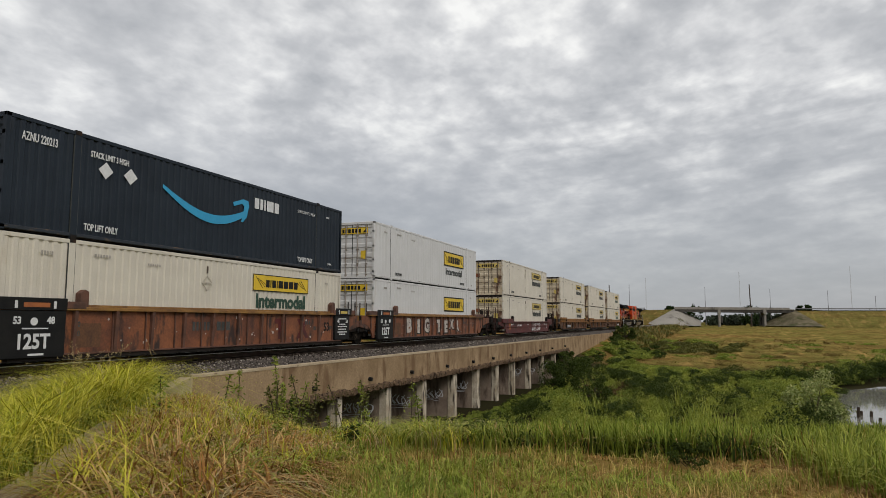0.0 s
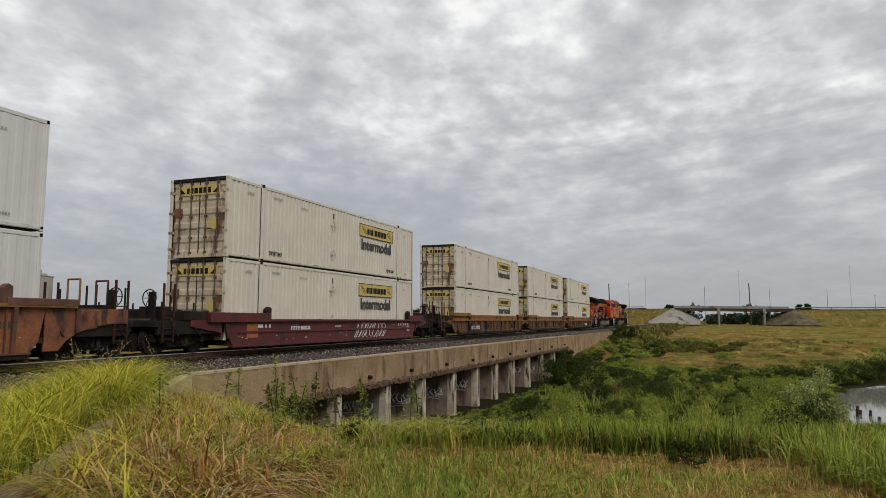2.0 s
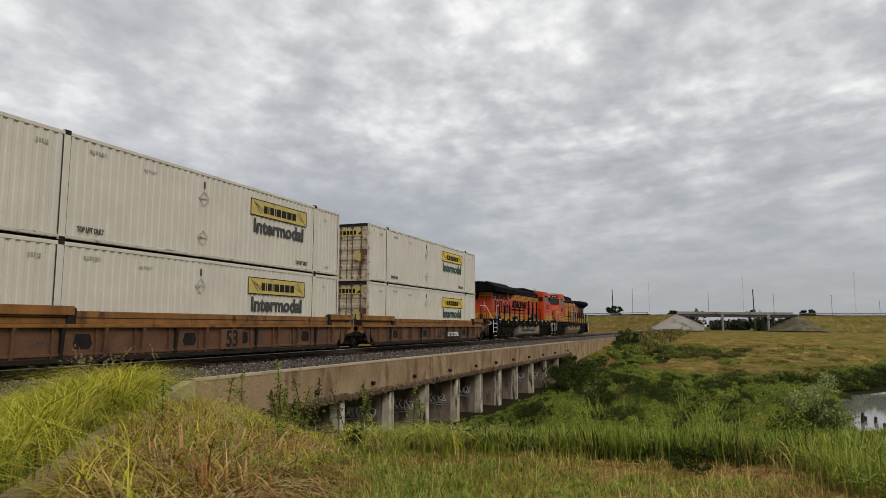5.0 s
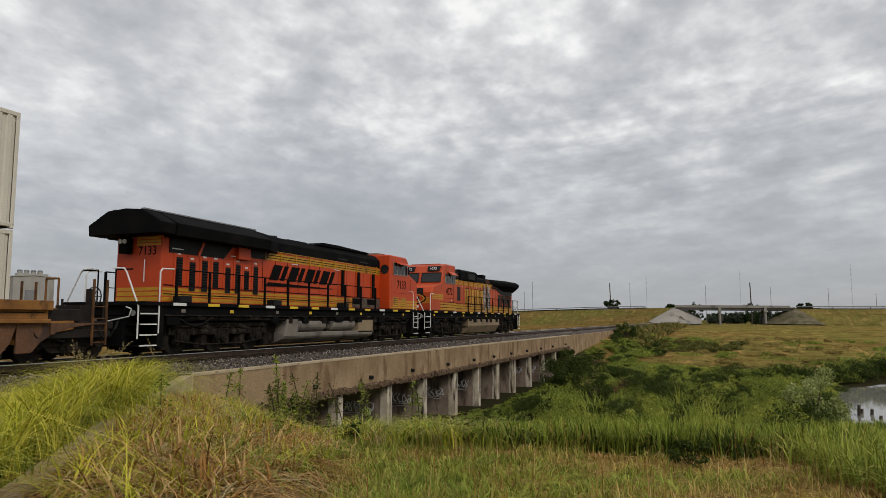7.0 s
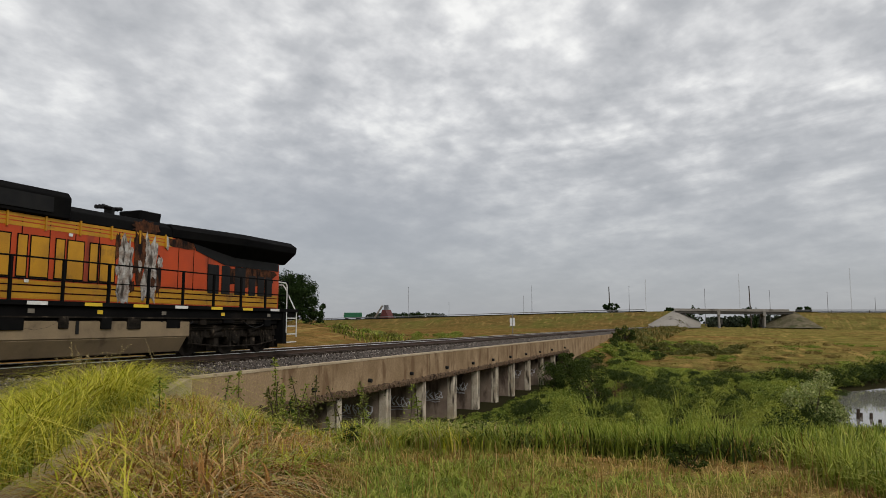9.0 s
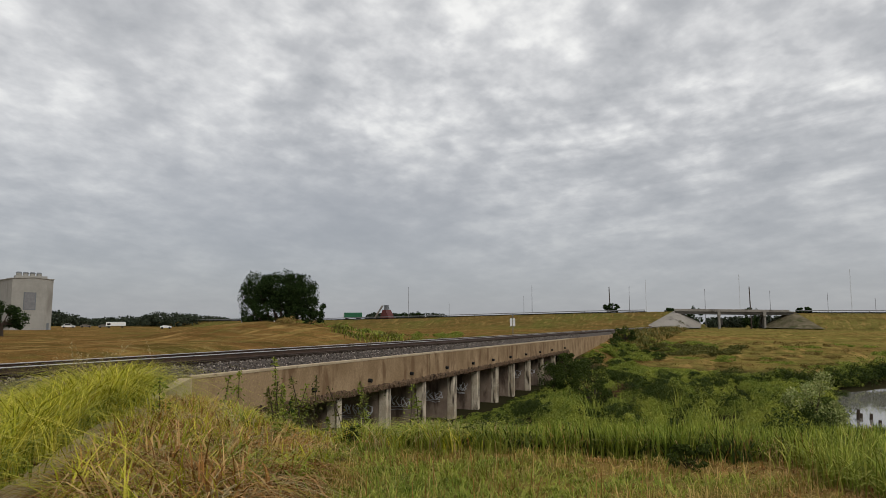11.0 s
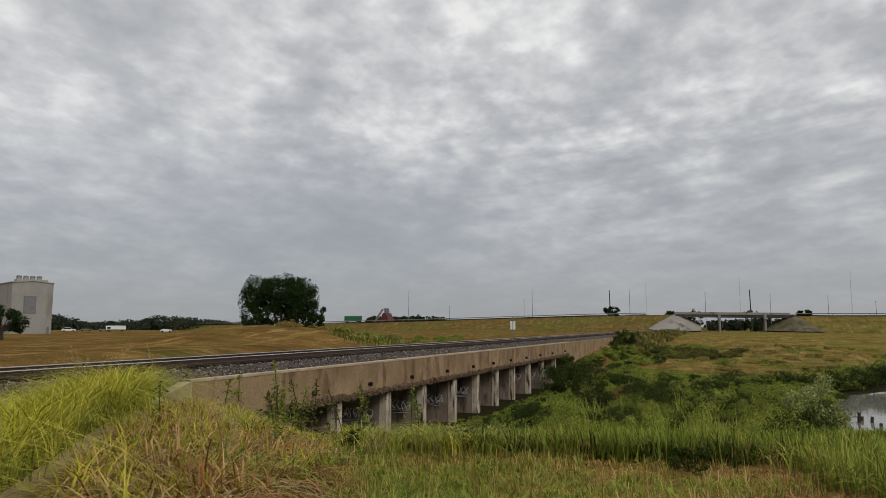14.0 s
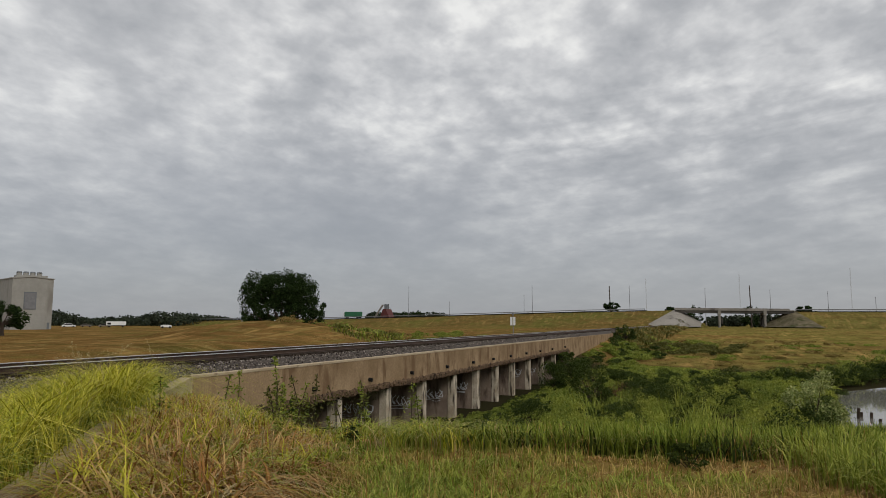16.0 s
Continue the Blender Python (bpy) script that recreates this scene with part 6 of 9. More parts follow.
    for s in (-1, 1):
        part("end_rail", Geo().path([(s * 0.35, -9.5, 1.64), (s * 0.35, -9.5, 2.6), (s * 1.0, -9.5, 2.6)], 0.022, 6), M["loco_black"], lo)
    # cab and nose
    cab = [(6.95, 1.64), (9.0, 1.64), (10.5, 1.66), (10.5, 3.12), (10.42, 3.24), (9.44, 3.56), (9.22, 4.30), (9.0, 4.46), (6.95, 4.46)]
    part("cab", Geo().prism([(y, z) for y, z in cab], "x", -1.5, 1.5), M["orange"], lo, "orange cab with a broad nose", bevel=0.05)
    part("cab_roof", Geo().box(-1.1, 1.1, 7.1, 8.9, 4.46, 4.52), M["orange"], lo, bevel=0.03)
    part("air_conditioner", Geo().box(-0.5, 0.5, 7.6, 8.5, 4.52, 4.66), M["tank_grey"], lo, bevel=0.05)
    part("rear_window", Geo().rod((1.2, 6.93, 3.72), (1.2, 6.96, 3.72), 0.24, 14), M["glass_dark"], lo)
    for s in (-1, 1):
        part("windscreen", Geo().prism([(9.46, 3.62), (9.475, 3.62), (9.29, 4.22), (9.275, 4.22)], "x", *sided(s, 0.12, 1.35)), M["glass_dark"], lo)
    # horns and vents on the roof
    horn = Geo()
    for x in (-0.14, 0, 0.14):
        horn.rod((x, -1.6, 4.52), (x, -1.15, 4.52), 0.03, 8, 0.07)
    part("horn", horn, M["black"], lo, "black air horns")
    part("exhaust_outlet", Geo().box(-0.35, 0.35, -0.6, 0.9, 4.42, 4.5), M["loco_black"], lo, bevel=0.03)
    part("roof_box", Geo().prism([(1.0, 4.42), (6.1, 4.42), (6.1, 4.50), (3.0, 4.58), (1.6, 4.56)], "x", -0.72, 0.72), M["loco_black"], lo, bevel=0.02)
    for y in (3.1, 5.2):
        for s in (-1, 1):
            part("roof_vent", Geo().prism([(s * 0.90, 3.9), (s * 0.93, 3.9), (s * 0.84, 4.22), (s * 0.80, 4.22)], "y", y - 0.45, y + 0.45), M["black"], lo)
    return lo


def ragged_patch(lo, s, x, y, z, w, h, mat_name):
    """A patch of lost or dirty paint with a torn edge, w by h, on the side s."""
    rng = random.Random(int(abs(y) * 100 + z * 10))
    n = 26
    ring = []
    for k in range(n):
        a = 2 * math.pi * k / n
        r = rng.uniform(0.68, 1.12)
        ring.append((y + r * w / 2 * math.copysign(abs(math.cos(a)) ** 0.7, math.cos(a)), z + r * h / 2 * math.copysign(abs(math.sin(a)) ** 0.7, math.sin(a))))
    part("peeled_patch" if mat_name == "patch" else "soot_patch", Geo().prism(ring, "x", *sided(s, x - 0.006, x + 0.004)), M[mat_name], lo, "peeled patch of pale grey primer" if mat_name == "patch" else "brown soot stain")


def loco_older():
    """The older unit: yellow bar marks, a peeled grey patch, flat tan tank; cab at +Y."""
    lo = loco_base("faded orange diesel locomotive with yellow bar marks and a peeled patch", "orange_old", (6.15, -7.2), -10.7, 10.6)
    part("hood", Geo().box(-0.93, 0.93, -10.2, 5.5, 1.64, 3.82), M["orange_old"], lo, bevel=0.03)
    roof = [(-0.93, 3.82), (0.93, 3.82), (0.86, 4.1), (0.6, 4.28), (-0.6, 4.28), (-0.86, 4.1)]
    part("hood_roof", Geo().prism(roof, "y", -4.4, 5.5), M["loco_black"], lo, "black roof", bevel=0.02)
    part("brake_housing", Geo().prism([(-1.02, 3.84), (1.02, 3.84), (1.04, 4.40), (0.9, 4.56), (-0.9, 4.56), (-1.04, 4.40)], "y", -0.45, 3.2), M["loco_black"], lo, "black dynamic-brake housing", bevel=0.02)
    part("brake_housing", Geo().prism([(-0.92, 3.84), (0.92, 3.84), (0.94, 4.36), (0.8, 4.5), (-0.8, 4.5), (-0.94, 4.36)], "y", 3.2, 5.5), M["loco_black"], lo, bevel=0.02)
    wing = [(-0.94, 3.42), (-1.46, 3.84), (-1.50, 4.08), (-1.2, 4.28), (1.2, 4.28), (1.50, 4.08), (1.46, 3.84), (0.94, 3.42)]
    part("radiator_housing", Geo().prism(wing, "y", -10.55, -7.4), M["loco_black"], lo, "black flared radiator housing", bevel=0.02)
    g = Geo()
    r0 = [(x, -7.4, z) for x, z in wing]
    r1 = [(x * 0.64 if abs(x) > 1 else x * 0.98, -4.3, max(min(z, 4.26), 3.80)) for x, z in wing]
    g.grid([r0, r1])
    g.add(r1, [tuple(range(len(r1)))])
    part("radiator_taper", g, M["loco_black"], lo)
    part("exhaust_outlet", Geo().prism([(-4.25, 4.26), (-3.45, 4.26), (-3.4, 4.60), (-4.3, 4.60)], "x", -0.45, 0.45), M["loco_black"], lo, bevel=0.03)
    horn = Geo()
    for x in (-0.14, 0, 0.14):
        horn.rod((x, -2.6, 4.56), (x, -2.25, 4.56), 0.025, 8, 0.065)
        horn.rod((x, -2.66, 4.56), (x, -2.95, 4.56), 0.025, 8, 0.065)
    horn.box(-0.16, 0.16, -2.68, -2.58, 4.26, 4.57)
    part("horn", horn, M["black"], lo, "black air horns")
    for s in (-1, 1):
        for z0, z1 in ((3.50, 3.60), (3.63, 3.70), (3.73, 3.81)):
            part("stripe", Geo().box(*sided(s, 0.93, 0.937), -4.3, 5.5, z0, z1), M["stripe"], lo, "yellow stripe")
        for z0, z1 in ((1.70, 1.84), (1.88, 2.02), (2.06, 2.16)):
            part("stripe", Geo().box(*sided(s, 0.93, 0.937), -10.1, 5.5, z0, z1), M["stripe"], lo, "yellow stripe")
            part("stripe", Geo().box(*sided(s, 1.5, 1.507), 5.5, 8.2, z0, z1), M["stripe"], lo, "yellow stripe")
        for z in (1.86, 2.04, 2.2):
            part("stripe_line", Geo().box(*sided(s, 1.503, 1.51), 5.5, 8.2, z - 0.012, z + 0.012), M["loco_black"], lo)
            part("stripe_line", Geo().box(*sided(s, 0.935, 0.945), -10.1, 5.5, z - 0.012, z + 0.012), M["loco_black"], lo)
        panel_seams(lo, s, 0.93, [2.4 - 0.78 * i for i in range(8)] + [-4.6, -5.3, -6.0], 1.7, 3.8)
        name_bars(lo, s, 0.94, -2.05, 2.0, 2.26, 3.28, "stripe", "loco_black", 0.0)
        for y, z, w, h, mat_name, lift in ((-2.45, 2.65, 0.62, 2.1, "patch", 0.944), (-3.40, 2.7, 0.66, 2.2, "patch", 0.946), (-2.95, 3.1, 0.50, 1.7, "soot", 0.950), (-3.2, 4.0, 1.1, 0.42, "soot", 0.936), (-4.75, 3.66, 1.7, 0.3, "soot", 0.939), (-8.4, 2.8, 3.0, 0.9, "soot", 0.934), (-3.75, 2.5, 0.22, 1.3, "soot", 0.941), (-2.15, 3.3, 0.2, 0.8, "soot", 0.943)):
            ragged_patch(lo, s, lift, y, z, w, h, mat_name)
        for k in range(9):
            ragged_patch(lo, s, 0.952, -1.9 - 0.27 * k, 2.0 + (k * 37 % 11) * 0.16, 0.16 + 0.02 * (k % 4), 0.34 + 0.05 * (k % 3), "patch" if k % 3 else "soot")
        part("equipment_door", Geo().box(*sided(s, 0.93, 0.95), 3.02, 3.68, 2.40, 3.32), M["black"], lo, "open dark equipment opening")
        part("door_frame", Geo().box(*sided(s, 0.93, 0.955), 3.68, 4.5, 2.3, 3.4), M["orange_old"], lo, bevel=0.01)
        for y, w2 in ((-6.3, 0.28), (-6.95, 0.22), (-7.75, 0.3), (-8.45, 0.2), (-9.0, 0.2), (-9.5, 0.2)):
            part("door_louvre", Geo().box(*sided(s, 0.93, 0.948), y - w2, y + w2, 2.1, 3.1 if w2 > 0.21 else 2.85), M["black"], lo)
        part("intake_screen", Geo().prism([(-10.1, 3.12), (-6.9, 3.12), (-5.4, 3.5), (-5.2, 3.83), (-10.1, 3.83)], "x", *sided(s, 0.93, 0.955)), M["black"], lo, "black radiator intake below the flared housing")
        side_rails(lo, s, -10.0, 2.9, 1.64, 2.70, 10)
        part("handrail", Geo().path([(s * 1.47, 2.9, 1.64), (s * 1.47, 2.9, 4.1), (s * 1.47, 4.4, 4.2), (s * 1.47, 5.5, 4.2)], 0.022, 6), M["loco_black"], lo)
        lettering("lettering", "4072", 0.62, M["loco_black"], lo, side_place(s, 6.65, 2.86, 1.505), wide=0.92, bold=0.006)
        part("cab_window", Geo().box(*sided(s, 1.5, 1.512), 5.62, 7.35, 3.42, 3.98), M["glass_dark"], lo, "dark side windows")
        fr = Geo()
        for y in (5.60, 6.02, 6.45, 6.95, 7.36):
            fr.box(*sided(s, 1.505, 1.528), y - 0.03, y + 0.03, 3.40, 4.0)
        fr.box(*sided(s, 1.505, 1.528), 5.6, 7.36, 3.38, 3.42)
        part("window_frame", fr, M["galv"], lo)
        part("sun_shade", Geo().prism([(1.5 * s, 4.12), (1.78 * s, 3.92), (1.78 * s, 3.95), (1.5 * s, 4.16)], "y", 5.7, 6.95), M["orange_old"], lo, "orange window awning")
        for k in range(9):
            part("top_rail_bracket", Geo().box(*sided(s, 0.937, 0.985), -4.0 + 1.05 * k, -3.96 + 1.05 * k, 3.46, 3.86), M["stripe"], lo)
        part("cab_seam", Geo().box(*sided(s, 1.5, 1.506), 5.55, 8.3, 2.44, 2.455), M["loco_black"], lo)
        part("cab_seam", Geo().box(*sided(s, 1.5, 1.506), 5.86, 5.875, 1.7, 3.3), M["loco_black"], lo)
        for y, z in ((5.2, 3.25), (4.6, 2.25), (2.6, 3.35), (0.6, 2.1), (-0.6, 3.4), (6.2, 2.3)):
            part("label_plate", Geo().box(*sided(s, 1.5 if y > 5.5 else 0.955, 1.506 if y > 5.5 else 0.96), y, y + 0.12, z, z + 0.08), M["rail_white"], lo)
        # striped nose flash
        for z0, z1 in ((2.34, 2.43), (2.46, 2.54), (2.57, 2.66)):
            part("stripe", Geo().box(*sided(s, 1.5, 1.507), 7.72, 9.55, z0, z1), M["stripe"], lo, "yellow stripe")
        part("fuel_tank", Geo().box(*sided(s, 0.25, 1.42), -4.7, 2.75, 0.66, 1.14), M["tank"], lo, "dusty tan fuel tank", bevel=0.03)
        part("fuel_tank", Geo().prism([(s * 0.25, 0.16), (s * 1.1, 0.20), (s * 1.40, 0.66), (s * 0.25, 0.66)], "y", -4.6, 2.65), M["tank"], lo, bevel=0.02)
        part("fuel_gauge", Geo().box(*sided(s, 1.42, 1.435), -0.55, -0.45, 0.8, 1.14), M["black"], lo)
        part("roof_vent", Geo().box(*sided(s, 1.02, 1.05), 0.1, 1.6, 3.95, 4.35), M["black"], lo)
        part("roof_vent", Geo().box(*sided(s, 0.93, 0.955), 3.5, 4.3, 3.92, 4.34), M["black"], lo)
        part("roof_vent", Geo().box(*sided(s, 0.93, 0.955), 4.5, 5.3, 3.92, 4.34), M["black"], lo)
    # cab and nose
    prof = [(5.5, 1.64), (9.6, 1.64), (9.6, 2.75), (9.35, 3.12), (7.95, 3.36), (7.72, 4.10), (7.45, 4.46), (7.1, 4.60), (5.5, 4.60)]
    part("cab", Geo().prism(prof, "x", -1.5, 1.5), M["orange_old"], lo, "orange cab with a broad sloping nose", bevel=0.06)
    for s in (-1, 1):
        part("windscreen", Geo().prism([(7.93, 3.46), (7.945, 3.46), (7.755, 4.0), (7.74, 4.0)], "x", *sided(s, 0.14, 1.38)), M["glass_dark"], lo, "dark windscreen pane")
        fr = Geo()
        for x in (0.11, 1.39):
            fr.rod((s * x, 7.95, 3.44), (s * x, 7.75, 4.02), 0.028, 6)
        fr.rod((s * 0.11, 7.95, 3.44), (s * 1.39, 7.95, 3.44), 0.028, 6).rod((s * 0.11, 7.75, 4.02), (s * 1.39, 7.75, 4.02), 0.028, 6)
        part("window_frame", fr, M["black"], lo)
        nb = part("number_board", Geo().prism([(7.60, 4.14), (7.78, 4.12), (7.66, 4.44), (7.44, 4.46)], "x", *sided(s, 0.45, 1.25)), M["black"], lo, "black number board", bevel=0.02)
        me = Matrix.Translation((s * 0.85, 7.735, 4.28)) @ Matrix.Rotation(math.pi, 4, "Z") @ Matrix.Rotation(radians(70), 4, "X")
        lettering("lettering", "4072", 0.24, M["rail_white"], nb, me, wide=1.0)
    part("cab_roof", Geo().box(-1.0, 1.0, 5.6, 7.0, 4.60, 4.66), M["orange_old"], lo, bevel=0.03)
    part("headlight_box", Geo().box(-0.16, 0.16, 9.4, 9.68, 2.66, 3.2), M["black"], lo, bevel=0.03)
    for z in (2.80, 3.02):
        part("headlight", Geo().rod((0, 9.68, z), (0, 9.70, z), 0.085, 12), M["rail_white"], lo, "round headlight lens")
    part("nose_door", Geo().box(-0.95, -0.45, 9.58, 9.615, 2.6, 3.0), M["glass_dark"], lo)
    for z0, z1 in ((2.1, 2.18), (2.22, 2.3), (2.36, 2.44)):
        part("stripe", Geo().box(-1.45, 1.45, 9.6, 9.607, z0, z1), M["stripe"], lo, "yellow stripe")
    ring = [(1.15 * math.cos(a * math.pi / 14), 2.38 + 0.40 * math.sin(a * math.pi / 14)) for a in range(28)]
    part("emblem", Geo().prism(ring, "y", 9.607, 9.612), M["loco_black"], lo, "plain oval emblem")
    part("emblem", Geo().prism([(x * 0.92, 2.38 + (z - 2.38) * 0.84) for x, z in ring], "y", 9.612, 9.616), M["stripe"], lo)
    part("emblem", Geo().prism([(x * 0.84, 2.38 + (z - 2.38) * 0.70) for x, z in ring], "y", 9.616, 9.620), M["orange_old"], lo)
    part("name_block", Geo().box(-0.72, 0.72, 9.620, 9.626, 2.27, 2.49), M["loco_black"], lo, "dark block in place of a name")
    part("nose_steps", Geo().box(-0.35, 0.35, 9.6, 9.75, 1.64, 2.2), M["orange_old"], lo, bevel=0.02)
    for x in (-0.6, 0.6):
        part("headlight", Geo().rod((x, 9.61, 1.9), (x, 9.66, 1.9), 0.085, 12), M["rail_white"], lo, "round ditch light")
    return lo


def build_locomotives():
    for maker, y, turn in ((loco_modern, 145.5, 0), (loco_older, 167.8, 180)):
        lo = maker()
        lo.matrix_basis = pose(TRACK_X, y, 0, 0, 0, turn)
        MOVING.append((lo, y))


build_locomotives()
# ---- the distance ----
def leaf_quads(pos, size, rng, flat=0.0, long=1.6):
    """Leaves as small quads, turned at random: pos (n, 3), size (n,)."""
    n = len(pos)
    a = rng.normal(size=(n, 3))
    a[:, 2] *= 1 - flat
    a /= np.linalg.norm(a, axis=1)[:, None] + 1e-9
    b = np.cross(a, rng.normal(size=(n, 3)))
    b /= np.linalg.norm(b, axis=1)[:, None] + 1e-9
    a, b = a * size[:, None] * long / 2, b * size[:, None] / 2
    V = np.stack([pos - a, pos + b * 0.9, pos + a, pos - b * 0.9], 1).reshape(-1, 3)
    F = np.arange(4 * n).reshape(-1, 4)
    return V, F


def crown_points(rng, centre, radii, clumps, n, spread=0.16, low=-0.75):
    """Leaf places in uneven clumps within an ellipsoid, denser towards its skin."""
    c = rng.normal(size=(clumps * 3, 3))
    c /= np.linalg.norm(c, axis=1)[:, None]
    c = c[c[:, 2] > low][:clumps]
    c *= rng.uniform(0.35, 1.0, (len(c), 1)) ** 0.5
    sz = rng.uniform(0.55, 1.5, len(c))
    k = rng.integers(0, len(c), n)
    off = rng.normal(size=(n, 3))
    off /= np.linalg.norm(off, axis=1)[:, None]
    off *= rng.uniform(0.3, 1.0, (n, 1)) ** 0.6 * (sz[k] * spread * 1.5)[:, None]
    p = c[k] + off
    return np.asarray(centre) + p * np.asarray(radii), c * np.asarray(radii) + np.asarray(centre)


def build_tree(name, label, foot, height, radii, clumps, n, leaf, mat, seed, trunk=0.3, stems=1, group=""):
    rng = np.random.default_rng(seed)
    x, y = foot
    z = float(ground_z(x, y)) - 0.1
    tree = thing(name, label, "tree" if "tree" in name else "bush", group)
    crown = (x, y, z + height - radii[2] * 0.95)
    pos, c = crown_points(rng, crown, radii, clumps, n)
    pos = pos[pos[:, 2] > z + 0.1]
    V, F = leaf_quads(pos, rng.uniform(0.7, 1.3, len(pos)) * leaf, rng)
    ob = new("crown", big_mesh("crown", V, F, M[mat]))
    ob.parent = tree
    g = Geo()
    for s in range(stems):
        bx, by = x + rng.normal() * trunk * (stems > 1) * 2, y + rng.normal() * trunk * (stems > 1)
        g.rod((bx, by, z), (bx * 0.7 + crown[0] * 0.3, by, crown[2] - radii[2] * 0.3), trunk, 8, trunk * 0.6)
        for q in c[rng.permutation(len(c))[:10]]:
            g.rod((bx * 0.7 + crown[0] * 0.3, by, crown[2] - radii[2] * 0.45), tuple(q), trunk * 0.35, 5, trunk * 0.08)
    part("trunk", g, M["bark"], tree)
    return tree


def broad_tree(foot):
    """A wide old tree with several stems; its crown in lobes with gaps between the clumps."""
    rng = np.random.default_rng(3)
    x, y = foot
    z = float(ground_z(x, y)) - 0.1
    tree = thing("broad_tree", "broad dark green tree standing behind a grassy mound", "tree")
    side = Vector((-y, x, 0)).normalized() * -1
    P, g = [], Geo()
    for dx, h, rx, rz, clumps in ((-4.0, 6.9, 2.7, 2.6, 34), (-0.8, 7.1, 3.4, 2.7, 46), (2.6, 6.7, 2.9, 2.6, 38), (4.7, 4.2, 1.7, 1.9, 18), (-4.9, 3.9, 2.1, 2.0, 18), (4.2, 2.0, 2.1, 1.7, 18), (-1.2, 3.6, 3.2, 2.0, 22), (2.2, 3.4, 2.8, 2.0, 18), (-4.2, 1.6, 2.2, 1.5, 14), (1.0, 1.4, 3.2, 1.2, 14), (0.9, 5.4, 2.4, 2.3, 26), (-2.3, 7.1, 2.2, 2.4, 26), (0.9, 7.5, 2.4, 2.2, 30), (-0.6, 5.2, 2.2, 2.2, 20)):
        c = Vector((x, y, z)) + side * dx + Vector((0, 0, h))
        pos, tips = crown_points(rng, c, (rx, rx * 0.95, rz), clumps, clumps * 180, 0.21, -0.9)
        P.append(pos)
        start = Vector((x, y, z)) + side * (dx * 0.25)
        fork = start.lerp(c, 0.45)
        g.rod(start, fork, 0.26, 8, 0.17)
        g.rod(fork, c, 0.16, 7, 0.08)
        for q in tips[:9]:
            g.rod(fork.lerp(c, 0.6), tuple(q), 0.06, 5, 0.02)
    P = np.concatenate(P)
    P = P[P[:, 2] > z + 0.15]
    V, F = leaf_quads(P, rng.uniform(0.7, 1.3, len(P)) * 0.18, rng, 0.0, 1.3)
    crown = new("crown", big_mesh("crown", V, F, M["tree_leaf"]))
    crown.parent = tree
    part("trunk", g, M["bark"], tree)


broad_tree((-61.8, 91))
build_tree("small_tree", "small green tree before a tall building", (-109.5, 80), 5.7, (4.0, 3.4, 2.7), 40, 4500, 0.24, "tree_leaf", 9, 0.2, 2)
for i, (x, y, h, r) in enumerate(((-48.7, 376, 5.0, 4.4), (-18.8, 377, 2.6, 2.2), (-6.6, 400, 12.2, 4.6), (20.5, 400, 12.0, 4.2), (44.0, 377, 3.4, 3.4), (-182, 420, 9.5, 5), (-192, 425, 9, 5))):
    build_tree("far_tree", "small dark green tree beside the highway", (x, y), h, (r, r, h * 0.52), 24, 1500, 0.55, "tree_leaf", 20 + i, 0.18, 1, "trees along the highway")
build_tree("bank_bush", "dark green bush at the end of the trestle", (-12.2, 109.5), 2.5, (1.7, 1.6, 1.3), 24, 2600, 0.13, "leaf_dark", 41, 0.05, 4)


def build_far_woods():
    """A long low line of woods beyond the field."""
    rng = np.random.default_rng(17)
    P = []
    for k in range(150):
        a = radians(rng.uniform(-66, -36))
        d = rng.uniform(470, 520)
        x, y = d * math.sin(a), d * math.cos(a)
        h = rng.uniform(4.6, 7.8) * (1 + 0.25 * math.sin(a * 40))
        m = 200
        p = rng.normal(size=(m, 3))
        p /= np.linalg.norm(p, axis=1)[:, None]
        p *= rng.uniform(0.6, 1.05, (m, 1))
        P.append(np.array([x, y, -1.4 + h * 0.5]) + p * np.array([7.5, 7.5, h * 0.55]))
    for k in range(30):
        x, y = rng.uniform(-262, -196), rng.uniform(500, 530)
        m, h = 160, rng.uniform(6.5, 8.5)
        p = rng.normal(size=(m, 3))
        p /= np.linalg.norm(p, axis=1)[:, None]
        P.append(np.array([x, y, 1 + h * 0.5]) + p * np.array([5, 5, h * 0.5]))
    # woods behind the overpass; their dark also stands for shade under its deck
    for k in range(60):
        x, y = rng.uniform(-40, 75), rng.uniform(430, 470)
        m, h = 190, rng.uniform(5.5, 8.0)
        p = rng.normal(size=(m, 3))
        p /= np.linalg.norm(p, axis=1)[:, None]
        P.append(np.array([x, y, -1.4 + h * 0.5]) + p * rng.uniform(0.5, 1, (m, 1)) * np.array([5, 5, h * 0.55]))
    P = np.concatenate(P)
    V, F = leaf_quads(P, rng.uniform(0.8, 1.8, len(P)), rng, 0.0, 1.2)
    tagged(new("far_woods", big_mesh("far_woods", V, F, M["far_wood"])), "low dark line of far woods", "woods", kind="stuff")


build_far_woods()


